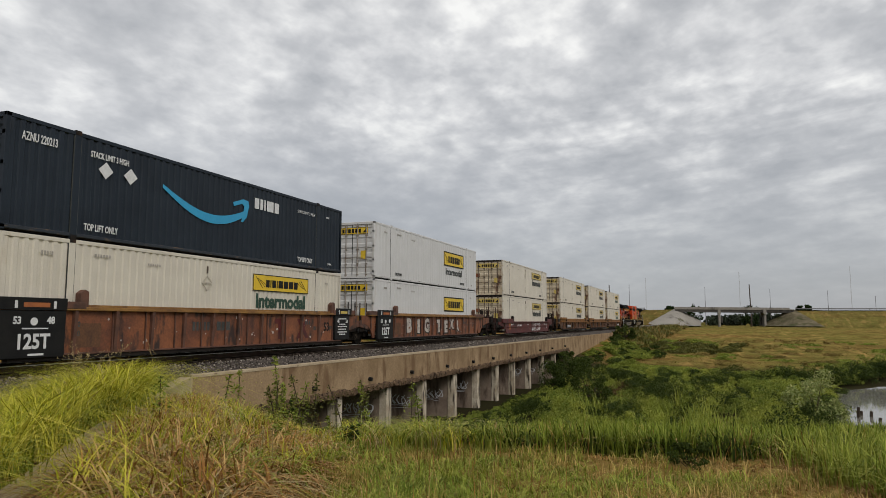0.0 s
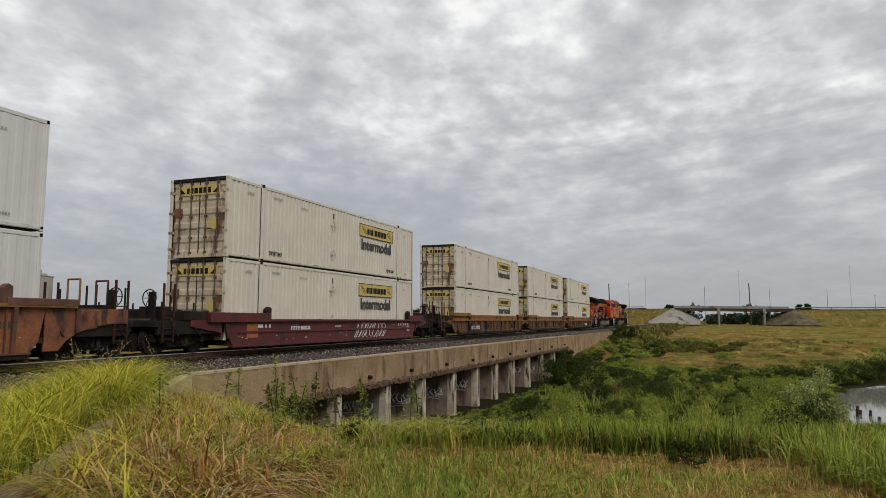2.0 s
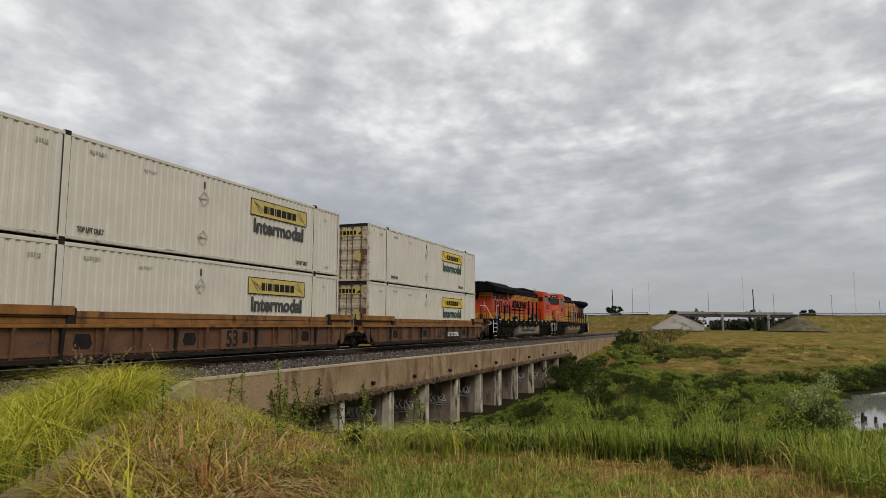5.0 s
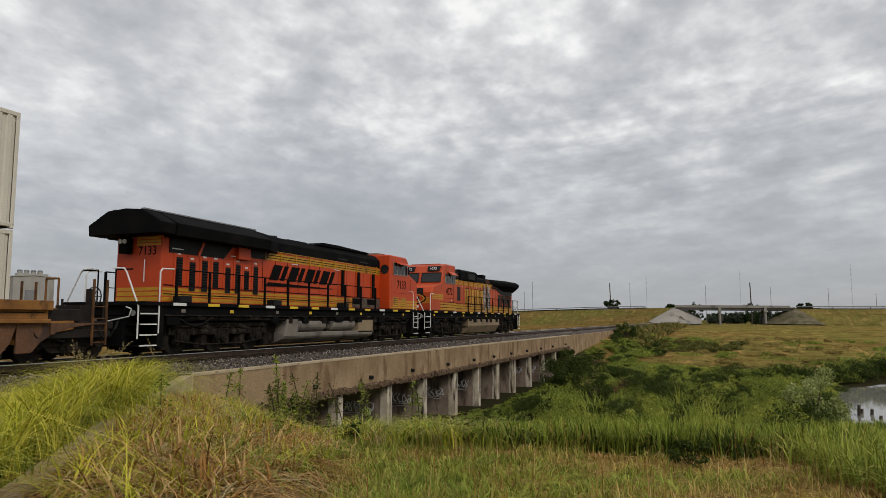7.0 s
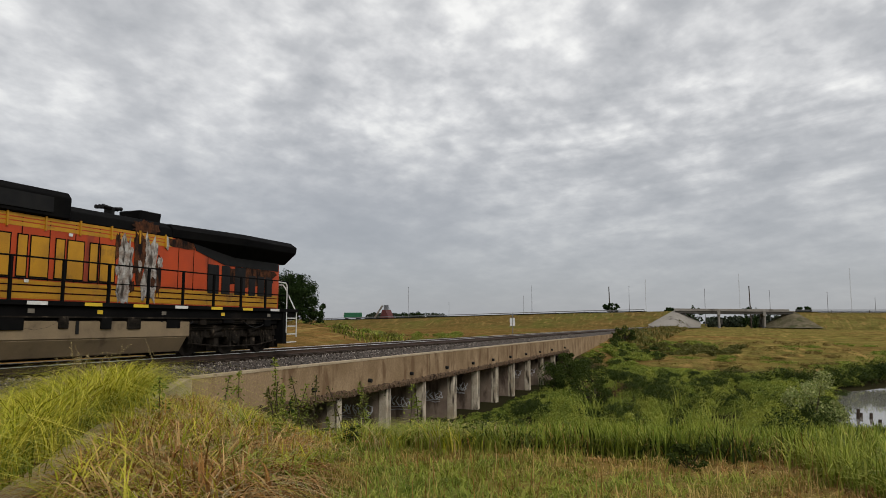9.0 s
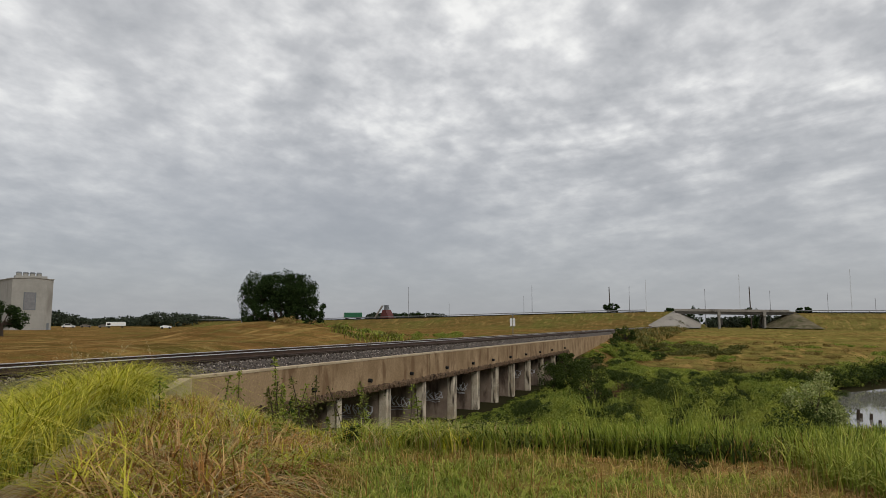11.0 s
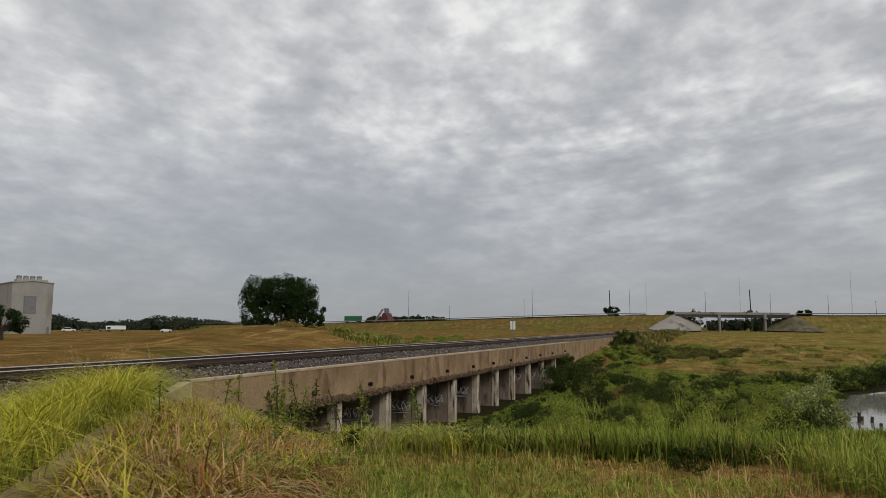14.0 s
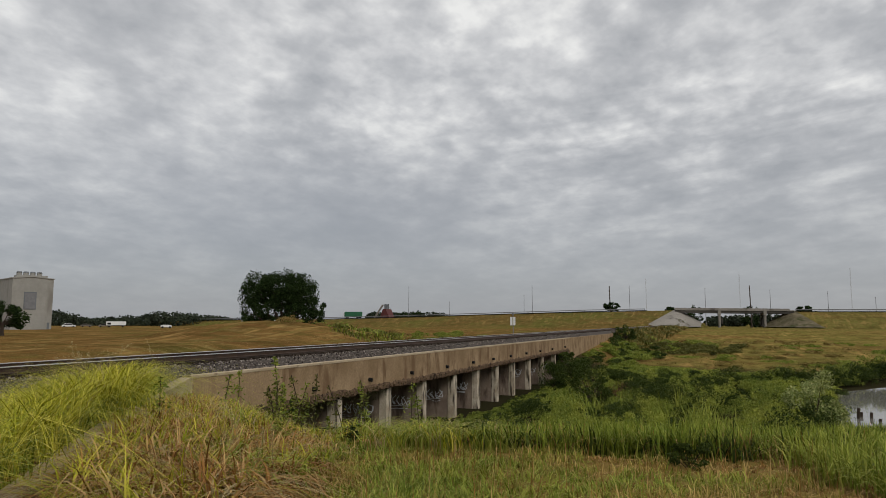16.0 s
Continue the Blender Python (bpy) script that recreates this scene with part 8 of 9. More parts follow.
def build_grass():
    rng = np.random.default_rng(8)
    # tall bright grass between the wing wall and the track
    x, y = scatter(rng, 105000, -17, -4.2, 1.5, 16.5)
    d = wing_side(x, y)
    lat = x - TRACK_X
    keep = (d > np.where(np.abs(x + 10.0) < 0.9, 0.04, 0.31)) & (lat > 2.3 + 1.5 * patchy(x, y, 0.9, 2)) & (rng.random(len(x)) < 0.4 + 0.6 * patchy(x, y, 1.1, 4)) & (y < 14.6 + 0.4 * np.sin(x * 3))
    x, y = x[keep], y[keep]
    m = rng.random(len(x))
    u = m < 0.34
    grass_stand("green_grass", "green grass low among the tall blades", rng, x[u], y[u], 0.5, 1.0, 0.012, 0.026, "reed", (0.5, 1.4), 5, 0.15, 0.10, FALL_WING, True)
    u = (m > 0.2) & (m < 0.82)
    grass_stand("tall_grass", "tall bright yellow-green grass beside the track", rng, x[u], y[u], 0.9, 1.7, 0.009, 0.022, "grass_yellow", (0.4, 1.4), 5, 0.2, 0.10, FALL_WING, True)
    u = m > 0.92
    grass_stand("dry_grass", "dry straw stems among tall grass", rng, x[u], y[u], 0.8, 1.7, 0.005, 0.012, "seed_tan", (0.2, 1.0), 5, 0.1, 0.06, FALL_WING, True)
    # drier mixed growth on the creek's side of the wall
    x, y = scatter(rng, 170000, -16, -2.0, 4.5, 27)
    d = wing_side(x, y)
    keep = (d < np.where(np.abs(x + 10.0) < 0.9, -0.26, -0.36)) & (x > TRACK_X + 3.2) & (y < 12 - 0.8 * x * 0.9) & (np.hypot(x, y) > 6.3) & (x + 0.25 * y < -2.6)
    x, y = x[keep], y[keep]
    green = patchy(x, y, 0.75, 7) + rng.normal(0, 0.24, len(x)) + 0.03 * (y - 11)
    close = np.hypot(x, y) < 10.5
    a = (green < 0.36) & close
    grass_stand("dry_grass", "pale dead blades arching over", rng, x[a][::2], y[a][::2], 0.5, 1.1, 0.014, 0.030, "seed_tan", (0.9, 2.0), 5, 0.35, 0.06, FALL_BANK)
    a = (green < 0.46) & close
    grass_stand("dry_grass", "broad dry straw-coloured blades arching over", rng, x[a][::2], y[a][::2], 0.5, 1.15, 0.018, 0.040, "grass_dry", (0.9, 1.9), 5, 0.3, 0.07, FALL_BANK)
    a = (green > 0.50) & close
    grass_stand("green_grass", "broad green blades arching over", rng, x[a][::3], y[a][::3], 0.5, 1.1, 0.02, 0.044, "reed", (0.6, 1.6), 5, 0.2, 0.07, FALL_BANK)
    a = (green < 0.38) & ~(close & (rng.random(len(x)) < 0.6))
    grass_stand("dry_grass", "dry orange-brown grass with drooping blades", rng, x[a], y[a], 0.5, 1.2, 0.014, 0.034, "grass_dry", (0.3, 1.5), 5, 0.22, 0.10, FALL_BANK)
    a = (green > 0.31) & (green < 0.62) & ~(close & (rng.random(len(x)) < 0.45))
    grass_stand("tall_grass", "yellow-green grass on the creek bank", rng, x[a], y[a], 0.5, 1.1, 0.012, 0.030, "grass_yellow", (0.25, 1.4), 5, 0.15, 0.09, FALL_BANK)
    a = green > 0.56
    grass_stand("green_grass", "green weeds and grass on the creek bank", rng, x[a][::2], y[a][::2], 0.3, 0.8, 0.012, 0.026, "reed", (0.2, 1.2), 5, 0.12, 0.09, FALL_BANK)
    # stalks with seed heads above the tall grass
    x, y = scatter(rng, 800, -14, -6, 6, 14.5)
    keep = (wing_side(x, y) > 0.4) & (np.abs(np.degrees(np.arctan2(x, y)) + 46.2) < 3.4) & (x > TRACK_X + 3.2) & (patchy(x, y, 1.4, 3) > 0.40)
    seed_heads(rng, x[keep], y[keep], 1.2, 2.1, "tall grass beside the track", FALL_SEED)
    x, y = scatter(rng, 190, -10.5, -4.5, 5.5, 11)
    keep = (wing_side(x, y) < -0.5) & (wing_side(x, y) > -3.2) & (np.hypot(x, y) > 7)
    seed_heads(rng, x[keep], y[keep], 0.7, 1.1, "dry grass beside the wing wall", FALL_BANK)
    # rank tufts along the edge of the mown ground
    b, d = np.radians(rng.uniform(-38, -17, 9000)), rng.uniform(9.6, 13.5, 9000)
    x, y = d * np.sin(b), d * np.cos(b)
    keep = (wing_side(x, y) < -1.6) & (y > np.interp(x, EDGE_X, EDGE_Y) + 0.1) & (patchy(x, y, 1.9, 11) > 0.52)
    x, y = x[keep], y[keep]
    edge_fall = ((-38, -35, -31, -28, -25, -22, -19, -16), (0.115, 0.135, 0.152, 0.142, 0.152, 0.142, 0.150, 0.15))
    u = rng.random(len(x))
    grass_stand("rank_grass", "rank green grass at the edge of the mown ground", rng, x[u < 0.6], y[u < 0.6], 0.5, 1.4, 0.009, 0.022, "reed", (0.2, 1.2), 5, 0.15, 0.08, edge_fall, True)
    k = (u >= 0.6) & (u < 0.86)
    grass_stand("rank_grass", "yellow-green grass at the edge of the mown ground", rng, x[k], y[k], 0.5, 1.4, 0.009, 0.020, "grass_yellow", (0.2, 1.2), 5, 0.15, 0.08, edge_fall, True)
    grass_stand("dead_stems", "dead tan stems at the edge of the mown ground", rng, x[u >= 0.86], y[u >= 0.86], 0.5, 1.5, 0.006, 0.014, "seed_tan", (0.1, 1.3), 5, 0.15, 0.07, edge_fall, True)
    # leafy weeds between the mown ground and the trestle
    for count, mat, leaf, label in ((330, "leaf_mid", 0.050, "green leafy weeds before the trestle"), (240, "leaf_dark", 0.055, "dark green leafy weeds before the trestle"), (200, "reed", 0.042, "narrow-leaved yellow-green weeds before the trestle")):
        b, d = np.radians(rng.uniform(-37.5, -16, count)), rng.uniform(9.9, 18, count)
        x, y = d * np.sin(b), d * np.cos(b)
        lim = 1.1 - d * np.interp(np.degrees(b), (-38, -35, -31, -28, -25, -22, -19, -16), (0.125, 0.132, 0.146, 0.138, 0.147, 0.136, 0.140, 0.128)) - ground_z(x, y)
        high = np.minimum(rng.uniform(0.7, 2.4, count), lim * rng.uniform(0.75, 1.08, count))
        keep = (high > 0.35) & (x > TRACK_X + 3.3) & (wing_side(x, y) < -2.2)
        weed_stand(rng, x[keep], y[keep], high[keep], leaf, mat, label)
    # short mown ground before the camera
    x, y = scatter(rng, 190000, -7.5, 5.0, 4.6, 12.6)
    edge = np.interp(x, EDGE_X, EDGE_Y)
    bare = patchy(x, y, 1.6, 5) - 0.45 * np.exp(-((y - edge + 0.1) / 0.5) ** 2) * smooth((x + 2.2) / 1.0)
    keep = (wing_side(x, y) < -0.3) & (y < edge + 0.3 + 0.5 * patchy(x, y, 1.5, 6)) & (np.abs(np.arctan2(x, y) + 0.369) < 0.66) & (rng.random(len(x)) < 0.2 + 0.8 * bare)
    x, y = x[keep], y[keep]
    green = patchy(x, y, 1.25, 12) + rng.normal(0, 0.14, len(x)) + 0.16 * smooth((-1.2 - x) / 1.5) + 0.12 * smooth((8.2 - y) / 1.0)
    a = green > 0.66
    grass_stand("short_grass", "short green grass and weeds, roughly mown", rng, x[a], y[a], 0.08, 0.28, 0.006, 0.014, "reed", (0.3, 1.3), 3, 0.1, 0.07)
    a = (green <= 0.66) & (green > 0.44)
    grass_stand("short_grass", "short green and straw-coloured mown grass", rng, x[a], y[a], 0.07, 0.26, 0.005, 0.011, "grass_lawn", (0.2, 1.2), 2, 0, 0.06)
    a = green <= 0.44
    grass_stand("short_grass", "short dry grass and clippings", rng, x[a], y[a], 0.04, 0.15, 0.006, 0.013, "grass_dry", (0.5, 1.5), 2, 0, 0.06)
    x, y = scatter(rng, 2400, -7.0, 4.5, 5.0, 10.5)
    keep = (wing_side(x, y) < -0.3) & (patchy(x, y, 1.1, 9) > 0.42)
    grass_stand("seed_stems", "thin upright weed stems in short grass", rng, x[keep], y[keep], 0.15, 0.5, 0.003, 0.007, "grass_dry", (0.05, 0.6), 3)
    # bright rank grass on the bank to the east
    x, y = scatter(rng, 26000, 0.2, 6.5, 7.5, 17)
    keep = (x > 0.9 + 0.35 * np.abs(y - 9.5)) | ((y > 11.5) & (x > 1.4))
    x, y = x[keep], y[keep]
    grass_stand("rank_grass", "rank bright green grass on the bank", rng, x, y, 0.45, 1.15, 0.010, 0.024, "reed", (0.1, 1.1), 4, 0.08, 0.09, FALL_REED)
    # reeds along the creek
    x, y = scatter(rng, 230000, -9.5, 8.5, 8.6, 19)
    edge = np.interp(x, EDGE_X, EDGE_Y)
    off = y - edge
    keep = (off > 0.35 + 0.45 * patchy(x, y, 1.2, 6)) & (x > -7.5 + 0.5 * (y - 12)) & (np.degrees(np.arctan2(x, y)) > -18.5 + 3.5 * (patchy(x, y, 1.1, 8) - 0.5)) & (rng.random(len(x)) < np.interp(off, (0, 2.5, 5, 9), (1, 0.9, 0.45, 0.3)) * (0.45 + 0.55 * patchy(x, y, 0.7, 3)))
    x, y = x[keep], y[keep]
    m = rng.random(len(x)) < 0.88
    grass_stand("reeds", "dense green reeds along the creek", rng, x[m], y[m], 0.8, 1.7, 0.008, 0.020, "reed_deep", (0.1, 0.8), 4, 0.1, 0.12, FALL_REED)
    grass_stand("dead_reeds", "pale dead stems among the reeds", rng, x[~m], y[~m], 0.4, 1.4, 0.006, 0.014, "grass_dry", (0.2, 1.4), 4, 0.1, 0.1, FALL_REED)
    # short dark blades: the shade at the reeds' base, put into leaf colour
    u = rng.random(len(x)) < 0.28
    grass_stand("dark_sedge", "dark green blades standing in for shade at the foot of the reeds", rng, x[u], y[u], 0.25, 0.6, 0.02, 0.045, "leaf_dark", (0.1, 0.9), 3, 0.05, 0.15, FALL_REED)
    # upright shoots standing out of the scrub
    x, y = scatter(rng, 11000, -12.8, 9.5, 18, 62)
    keep = (rng.random(len(x)) < np.clip(24 / y, 0, 1)) & ((y < 27) | (x < 0.142 * y - 0.2)) & (patchy(x, y, 0.45, 14) > 0.58)
    x, y = x[keep], y[keep]
    a = rng.random(len(x)) < 0.55
    SHOOT = (CLEAR_B, tuple(v + 0.004 for v in CLEAR_S))
    grass_stand("willow_shoots", "bright leafy shoots standing out of the scrub", rng, x[a], y[a], 1.0, 2.3, 0.03, 0.06, "leaf_bright", (0.1, 0.6), 4, 0.05, 0.22, SHOOT)
    grass_stand("weed_shoots", "green leafy shoots standing out of the scrub", rng, x[~a], y[~a], 0.9, 2.1, 0.03, 0.07, "leaf_mid", (0.1, 0.7), 4, 0.05, 0.25, SHOOT)
    # tall yellow-green brush beyond the track
    b, d = np.radians(rng.uniform(-30, -18.5, 15000)), rng.uniform(76, 100, 15000)
    x, y = d * np.sin(b), d * np.cos(b)
    keep = (x < TRACK_X - 6) & (patchy(x, y, 0.22, 5) > 0.42) & (rng.random(len(x)) < np.interp(np.degrees(b), (-30, -26, -22, -18), (0.05, 0.6, 1, 0.6)))
    x, y = x[keep], y[keep]
    u = rng.random(len(x)) < 0.55
    grass_stand("tall_grass", "tall yellow-green brush beyond the track", rng, x[u], y[u], 0.4, 1.1, 0.06, 0.13, "scrub_olive", (0.4, 1.3), 3, 0.05, 0.7)
    grass_stand("tall_grass", "green brush beyond the track", rng, x[~u], y[~u], 0.4, 1.1, 0.06, 0.13, "reed", (0.4, 1.3), 3, 0.05, 0.7)
    # rough growth on the bank beyond the trestle
    x, y = rng.uniform(TRACK_X + 3.0, TRACK_X + 7.5, 9000), 111 + 240 * rng.random(9000) ** 1.5
    u = rng.random(9000) < 0.5
    grass_stand("bank_grass", "rough olive growth on the bank beyond the trestle", rng, x[u], y[u], 0.7, 1.5, 0.08, 0.18, "scrub_olive", (0.2, 1.0), 3, 0.0, 0.4)
    grass_stand("bank_grass", "rough straw-coloured growth on the bank beyond the trestle", rng, x[~u], y[~u], 0.6, 1.3, 0.08, 0.18, "far_grass", (0.2, 1.0), 3, 0.0, 0.4)
    # rough grass on the near part of the field beyond the track
    x, y = scatter(rng, 40000, -75, -20.3, 14, 75)
    keep = rng.random(len(x)) < np.clip(34 / np.hypot(x, y), 0, 1) ** 1.2
    grass_stand("field_grass", "dry golden-brown grass of the field beyond the track", rng, x[keep], y[keep], 0.06, 0.16, 0.03, 0.08, "field_straw", (1.0, 1.7), 2, 0)
    x, y = scatter(rng, 24000, -13, 34, 74, 125)
    keep = (rng.random(len(x)) < np.clip(80 / y, 0, 1) ** 1.2) & (ground_z(x, y) > -4.3)
    grass_stand("field_grass", "rough green and golden grass on the far slope", rng, x[keep], y[keep], 0.10, 0.3, 0.04, 0.10, "far_grass", (1.0, 1.7), 2, 0)


build_grass()

def bush_leaves(rng, centre, radii, clumps, n, leaf):
    """Small pointed leaves on the skin of uneven clumps, facing outwards: three corners each."""
    c = rng.normal(size=(clumps * 4, 3))
    c /= np.linalg.norm(c, axis=1)[:, None]
    c = c[c[:, 2] > -0.5][:clumps] * rng.uniform(0.45, 1.0, (1, 1))
    c = c * rng.uniform(0.4, 1.0, (len(c), 1))
    sz = rng.uniform(0.16, 0.40, len(c))
    k = rng.integers(0, len(c), n)
    off = rng.normal(size=(n, 3))
    off /= np.linalg.norm(off, axis=1)[:, None]
    off[:, 2] = np.abs(off[:, 2]) * 1.1 - 0.25
    p = (c[k] + off * (sz[k] * rng.uniform(0.65, 1.08, n))[:, None]) * np.asarray(radii)
    nrm = off + np.array([0, 0, 0.35]) + rng.normal(0, 0.55, (n, 3))
    nrm /= np.linalg.norm(nrm, axis=1)[:, None]
    a = np.cross(nrm, rng.normal(size=(n, 3)) + np.array([0, 0, 0.01]))
    a /= np.linalg.norm(a, axis=1)[:, None] + 1e-9
    b = np.cross(nrm, a)
    s = (rng.uniform(0.6, 1.5, n) * leaf)[:, None]
    p = p + np.asarray(centre)
    return np.stack([p - a * s * 0.9 - b * s * 0.42, p - a * s * 0.9 + b * s * 0.42, p + a * s * 1.3], 1)


def scrub(rng, count, box, hmax, leaf, mat, name, label, per=1900, accept=None, rmin=0.8, rmax=2.0, clear=True, places=None):
    """Many low bushes of small leaves as one stand, trimmed to fit the camera's view of the trestle and the pond."""
    T = []
    tries = made = 0
    while made < count and tries < count * 30:
        tries += 1
        x, y = rng.uniform(box[0], box[1]), rng.uniform(box[2], box[3])
        if places is not None:
            x, y = places[made][0] + rng.normal(0, 0.3), places[made][1] + rng.normal(0, 0.6)
        if accept and not accept(x, y):
            continue
        z = float(ground_z(x, y))
        d = math.hypot(x, y)
        lim = 1.1 - d * np.interp(math.degrees(math.atan2(x, y)), CLEAR_B, CLEAR_S) - z
        top = hmax * rng.uniform(0.25, 1.2) if places is None else places[made][2] * rng.uniform(0.75, 1.1)
        h = min(top, lim * rng.uniform(0.7, 1.0) if clear else 9.0)
        if h < 0.25:
            continue
        r = rng.uniform(rmin, rmax)
        n = int(per * (0.5 + rng.random()) * min(1, 30 / d + 0.4))
        T.append(bush_leaves(rng, (x, y, z + h * 0.3), (r, r, h * 0.62), 18, int(n * 1.12), 0.86 * leaf * max(1.0, d / 50)))
        made += 1
    V = np.concatenate(T).reshape(-1, 3)
    return tagged(new(name, big_mesh(name, V, np.arange(len(V)).reshape(-1, 3), M[mat])), label, "bushes", kind="stuff")


def build_scrub():
    rng = np.random.default_rng(21)
    dry = lambda x, y: x > -13.4 and (y < 27 or x < 0.142 * y - 0.2)
    scrub(rng, 62, (-12.5, 12, 17, 70), 2.2, 0.050, "leaf_mid", "green_scrub", "dense green scrub along the creek", accept=dry)
    # these dark bushes also imitate the shaded gaps between the others
    scrub(rng, 115, (-12.5, 11, 20, 76), 2.6, 0.055, "leaf_dark", "dark_scrub", "dark green thicket beside the trestle, partly standing in for shaded gaps", accept=dry)
    scrub(rng, 56, (-11, 10, 15, 70), 2.3, 0.046, "leaf_bright", "bright_scrub", "bright yellow-green willow scrub", accept=dry)
    scrub(rng, 30, (-9, 3, 20, 44), 2.4, 0.046, "leaf_mid", "green_scrub", "rounded green bushes along the creek", accept=dry)
    scrub(rng, 20, (-8, 4, 20, 44), 2.4, 0.044, "leaf_bright", "bright_scrub", "rounded bright willow bushes along the creek", accept=dry, rmin=1.0)
    scrub(rng, 4, (-8.5, -5.5, 49, 53), 1.6, 0.055, "brown_leaf", "dead_scrub", "patch of dead brown brush", per=900, accept=dry)
    scrub(rng, 110, (-15.0, -10.4, 19, 72), 1.4, 0.05, "leaf_mid", "foot_weeds", "green weeds round the foot of the trestle", per=600, rmin=0.4, rmax=0.9)
    scrub(rng, 80, (-15.0, -10.4, 19, 72), 1.5, 0.05, "leaf_dark", "foot_weeds", "dark weeds round the foot of the trestle", per=600, rmin=0.4, rmax=0.9)
    far = [(0.5 + 0.32 * k, 68.6 + (1.55 if k > 31 else 0.45) * (0.32 * k - 9.9), 1.7 + 0.9 * min(1, k / 50)) for k in range(80)]
    scrub(rng, 80, (0, 1, 0, 1), 2.0, 0.06, "leaf_dark", "bank_hedge", "dark bushes on the pond's far bank", per=700, clear=False, places=far)
    scrub(rng, 40, (0, 1, 0, 1), 2.0, 0.06, "leaf_mid", "bank_hedge", "green bushes on the pond's far bank", per=700, clear=False, places=[(x, y + 0.8, h * 1.05) for x, y, h in far[::2]])
    scrub(rng, 50, (-12, 3.5, 70, 86), 1.6, 0.06, "leaf_mid", "bank_hedge", "green scrub at the foot of the slope", accept=dry)
    scrub(rng, 30, (-12, 3.5, 70, 86), 1.6, 0.06, "leaf_bright", "bank_hedge", "bright scrub at the foot of the slope", accept=dry)
    patch = lambda x, y: ((x + 3.5) / 8) ** 2 + ((y - 114) / 15) ** 2 < 1
    scrub(rng, 46, (-12, 5, 98, 130), 1.0, 0.07, "scrub_olive", "low_scrub", "low olive scrub on the grassy slope", per=700, clear=False, accept=patch)
    scrub(rng, 26, (-14, 4, 92, 140), 0.8, 0.07, "leaf_mid", "low_scrub", "low green scrub on the grassy slope", per=700, clear=False)
    cut = lambda x, y: x > TRACK_X + 3.4
    scrub(rng, 40, (-13.4, -7, 74, 108), 1.1, 0.06, "leaf_mid", "bank_scrub", "green scrub beside the end of the trestle", per=800, clear=False, accept=cut)
    scrub(rng, 26, (-13.4, -6, 74, 112), 1.0, 0.06, "leaf_dark", "bank_scrub", "dark scrub beside the end of the trestle", per=800, clear=False, accept=cut)
    scrub(rng, 60, (-12, 20, 82, 150), 0.45, 0.07, "far_grass", "slope_weeds", "low yellow-green weeds scattered on the slope", per=350, clear=False, rmin=0.6, rmax=2.6)
    scrub(rng, 22, (-10, 26, 84, 150), 0.4, 0.07, "leaf_mid", "slope_weeds", "low green weeds scattered on the slope", per=350, clear=False, rmin=0.6, rmax=2.6)
    band = lambda x, y: -50 - 0.35 * (y - 78) < x < -22
    scrub(rng, 40, (-60, -22, 70, 118), 1.0, 0.06, "leaf_mid", "field_scrub", "yellow-green weeds beyond the track", per=600, clear=False, accept=band)
    scrub(rng, 30, (-60, -22, 64, 110), 1.0, 0.06, "far_grass", "field_scrub", "dry green weeds beyond the track", per=600, clear=False, accept=band)
    scrub(rng, 36, (3.0, 9.5, 26, 66), 1.8, 0.048, "leaf_mid", "pond_scrub", "green scrub beside the pond", accept=dry)
    scrub(rng, 24, (3.0, 9, 18, 60), 1.8, 0.046, "leaf_bright", "pond_scrub", "bright scrub beside the pond", accept=dry)
    # vines hanging over the broken edge of the trestle
    n = 520
    yy = 19.0 + 9.5 * rng.random(n) ** 1.3
    hang = rng.random(n) ** 1.6 * (0.35 + 0.55 * patchy(yy, yy * 0, 2.2, 3))
    P = np.stack([TRACK_X + 2.95 + rng.uniform(0, 0.15, n), yy, -1.72 - hang], 1)
    V, F = leaf_quads(P, rng.uniform(0.7, 1.3, n) * 0.035, rng, 0.3, 1.8)
    tagged(new("hanging_vines", big_mesh("hanging_vines", V, F, M["leaf_dark"])), "thin dry vines hanging over broken concrete", "vines", kind="stuff")


build_scrub()
build_tree("willow_bush", "grey-green leafy sapling beside the pond", (4.9, 40), 2.9, (1.5, 1.5, 1.5), 34, 4200, 0.085, "leaf_grey", 51, 0.04, 5)
build_tree("sapling_bush", "dark green sapling beside the trestle", (-11.6, 60.5), 2.9, (1.7, 1.5, 1.5), 30, 4200, 0.11, "leaf_dark", 52, 0.05, 4)
for i, (x, y, h) in enumerate(((-9.6, 52, 2.9), (-7.6, 47, 2.2), (-9.0, 57, 2.8), (-6.2, 55, 2.0), (-11.2, 52, 2.6))):
    build_tree("sapling_bush", "dark green sapling beside the trestle", (x, y), h, (1.5, 1.4, h * 0.5), 28, 3000, 0.085, "leaf_dark", 520 + i, 0.04, 4, "saplings by the trestle")
build_tree("weed_bush", "small green weed clump on the mown grass", (-0.3, 9.3), 0.42, (0.34, 0.3, 0.25), 16, 1500, 0.026, "leaf_dark", 53, 0.01, 3)


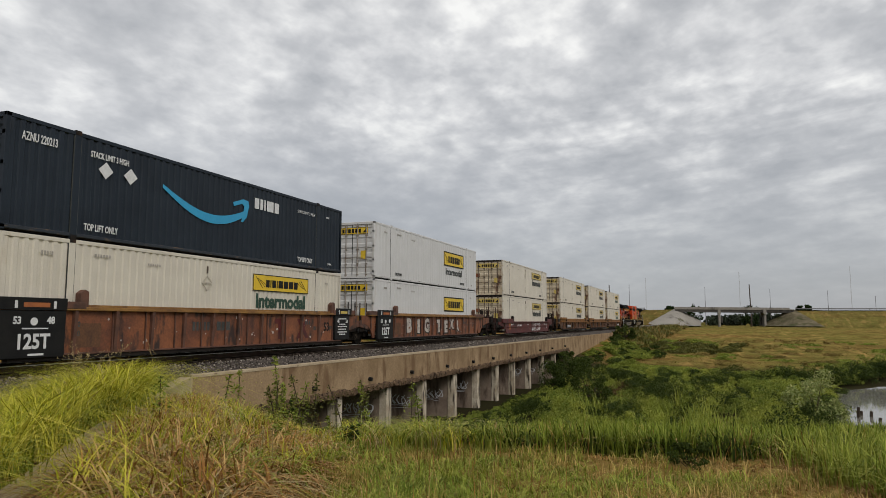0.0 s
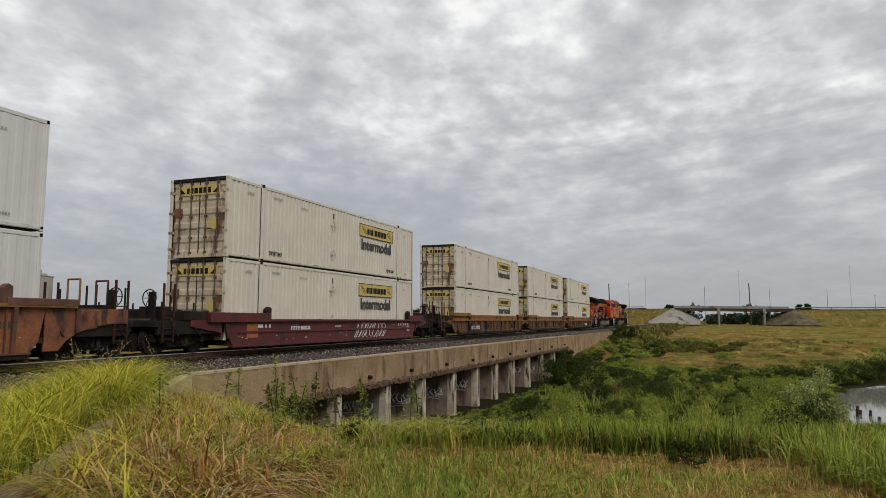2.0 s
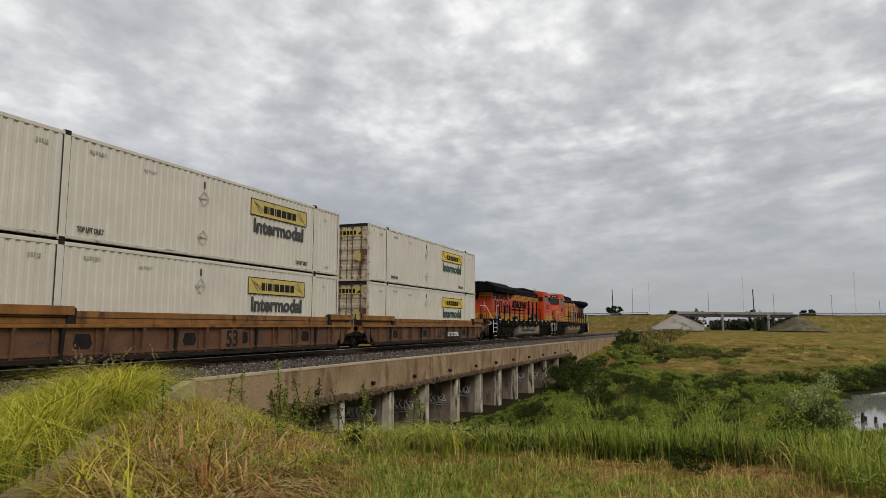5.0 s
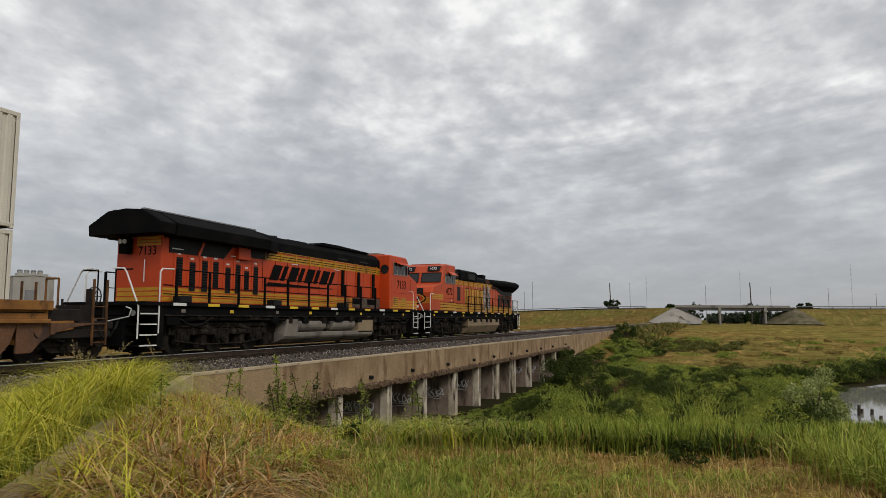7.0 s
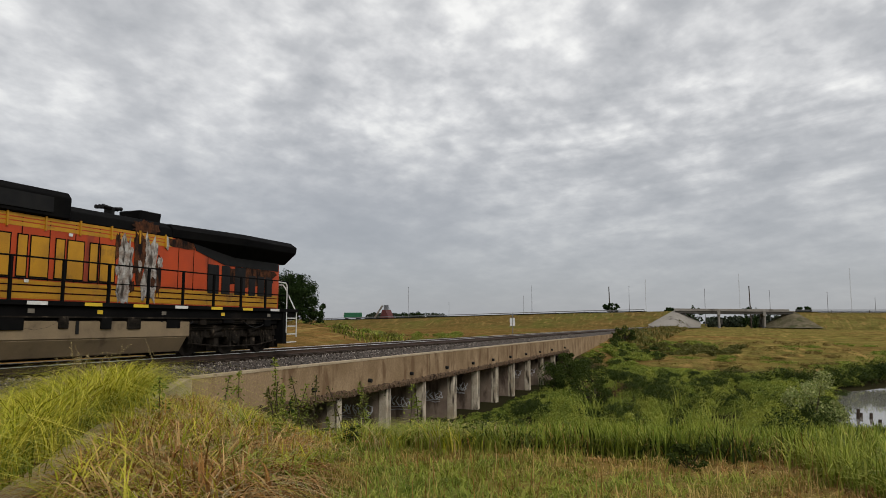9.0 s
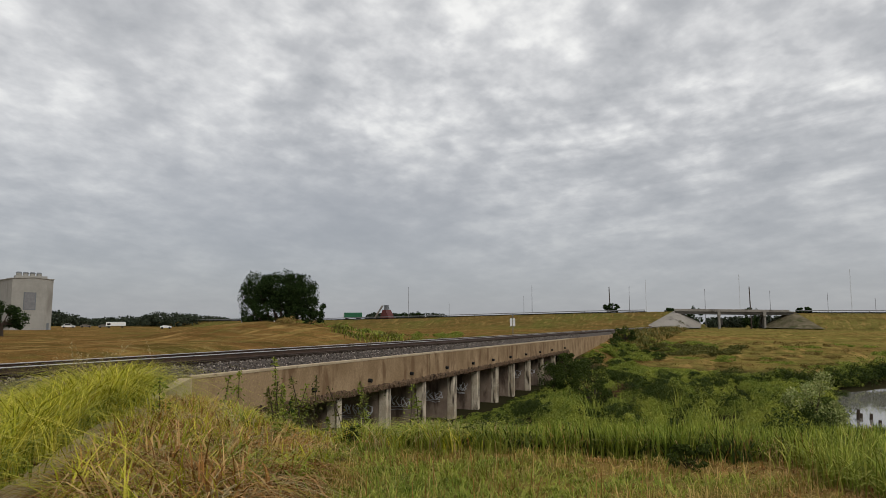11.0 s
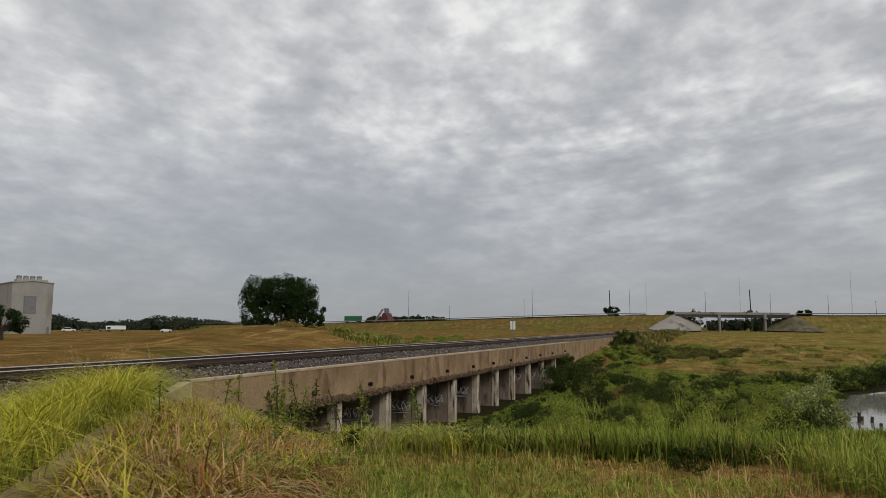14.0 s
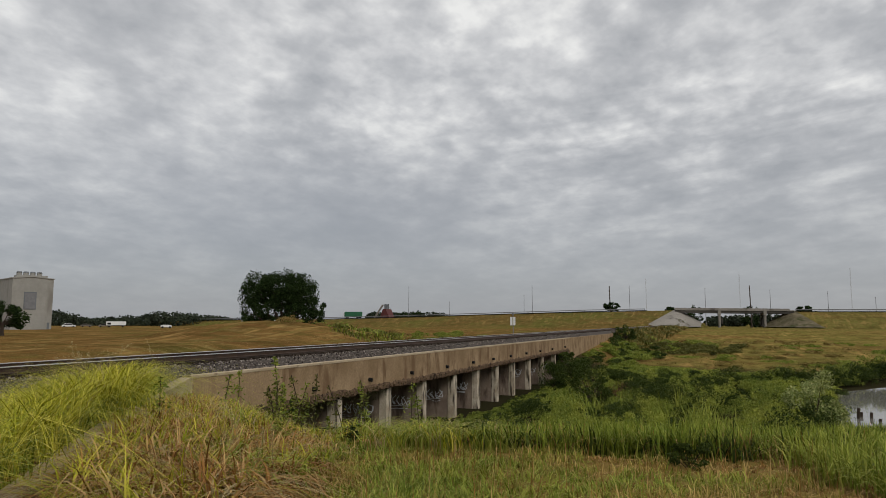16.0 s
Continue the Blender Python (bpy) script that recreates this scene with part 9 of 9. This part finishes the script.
def leafy_weed(foot, height, leaf, seed, mat="leaf_mid", lean=0.2):
    """An upright weed: one stem with leaves along it."""
    rng = np.random.default_rng(seed)
    x, y = foot
    z = float(ground_z(x, y)) - 0.05
    w = thing("tall_weed", "tall leafy weed before the trestle", "weed", "weeds before the trestle")
    dx, dy = rng.normal(0, lean, 2)
    part("stem", Geo().path([(x, y, z), (x + dx * 0.4, y + dy * 0.4, z + height * 0.5), (x + dx, y + dy, z + height)], 0.008, 5), M["bark"], w)
    n = int(80 * height)
    t = rng.uniform(0.25, 1.0, n)
    a = rng.uniform(0, 6.283, n)
    r = rng.uniform(0.02, 0.34, n) * (1.15 - t)
    P = np.stack([x + dx * t + r * np.cos(a), y + dy * t + r * np.sin(a), z + height * t], 1)
    V, F = leaf_quads(P, rng.uniform(0.7, 1.3, n) * leaf, rng, 0.3, 2.4)
    ob = new("leaves", big_mesh("leaves", V, F, M[mat]))
    ob.parent = w


for i, (x, y, h) in enumerate(((-8.2, 12.0, 1.75), (-8.5, 12.4, 1.3), (-6.9, 13.4, 1.9), (-7.1, 13.9, 1.4), (-6.0, 15.3, 1.1), (-5.6, 15.6, 1.3), (-9.0, 11.2, 1.0), (-8.1, 8.6, 1.0), (-4.9, 15.2, 0.9), (-10.0, 13.0, 1.3))):
    leafy_weed((x, y), h, 0.04, 70 + i)
_rng = np.random.default_rng(98)
for i in range(13):
    b, d = radians(_rng.choice((-34.4, -34.6, -31.8, -28.8, -36.6, -26.3, -23.5)) + _rng.normal(0, 0.5)), _rng.uniform(11.5, 15)
    x, y = d * math.sin(b), d * math.cos(b)
    leafy_weed((x, y), min(_rng.uniform(1.1, 2.3), 1.1 - d * _rng.uniform(0.064, 0.12) - float(ground_z(x, y))), 0.034, 300 + i, "leaf_mid" if i % 2 else "scrub_olive", 0.3)
_rng = np.random.default_rng(99)
for i in range(46):
    y = _rng.uniform(17.5, 33)
    leafy_weed((TRACK_X + 3.4 + _rng.uniform(0, 2.6) + 0.10 * (y - 17), y), _rng.uniform(0.8, 1.9) - 0.02 * (y - 17), 0.075, 200 + i, "leaf_mid" if i % 3 else "leaf_dark", 0.25)


# ---- what moves ----
def motions():
    """The train rolls towards the camera and past it."""
    for ob, y0 in MOVING:
        turn = ob.matrix_basis.to_euler().z
        walk(ob, [(t, Matrix.Translation((TRACK_X, y0 - SPEED * t, ob.location.z)) @ Matrix.Rotation(turn, 4, "Z")) for t in (0.0, 4.0, 8.0, 12.0, 16.0)])
    for axle, r in AXLES:
        owner = axle.parent.parent
        sign = -1 if abs(owner.matrix_basis.to_euler().z) > 1 else 1
        home = axle.location.copy()
        rows = []
        for k in range(0, 481):
            t = k / FPS
            rows.append((t, Matrix.Translation(home) @ Matrix.Rotation(sign * SPEED * t / r, 4, "X")))
        walk(axle, rows)


motions()
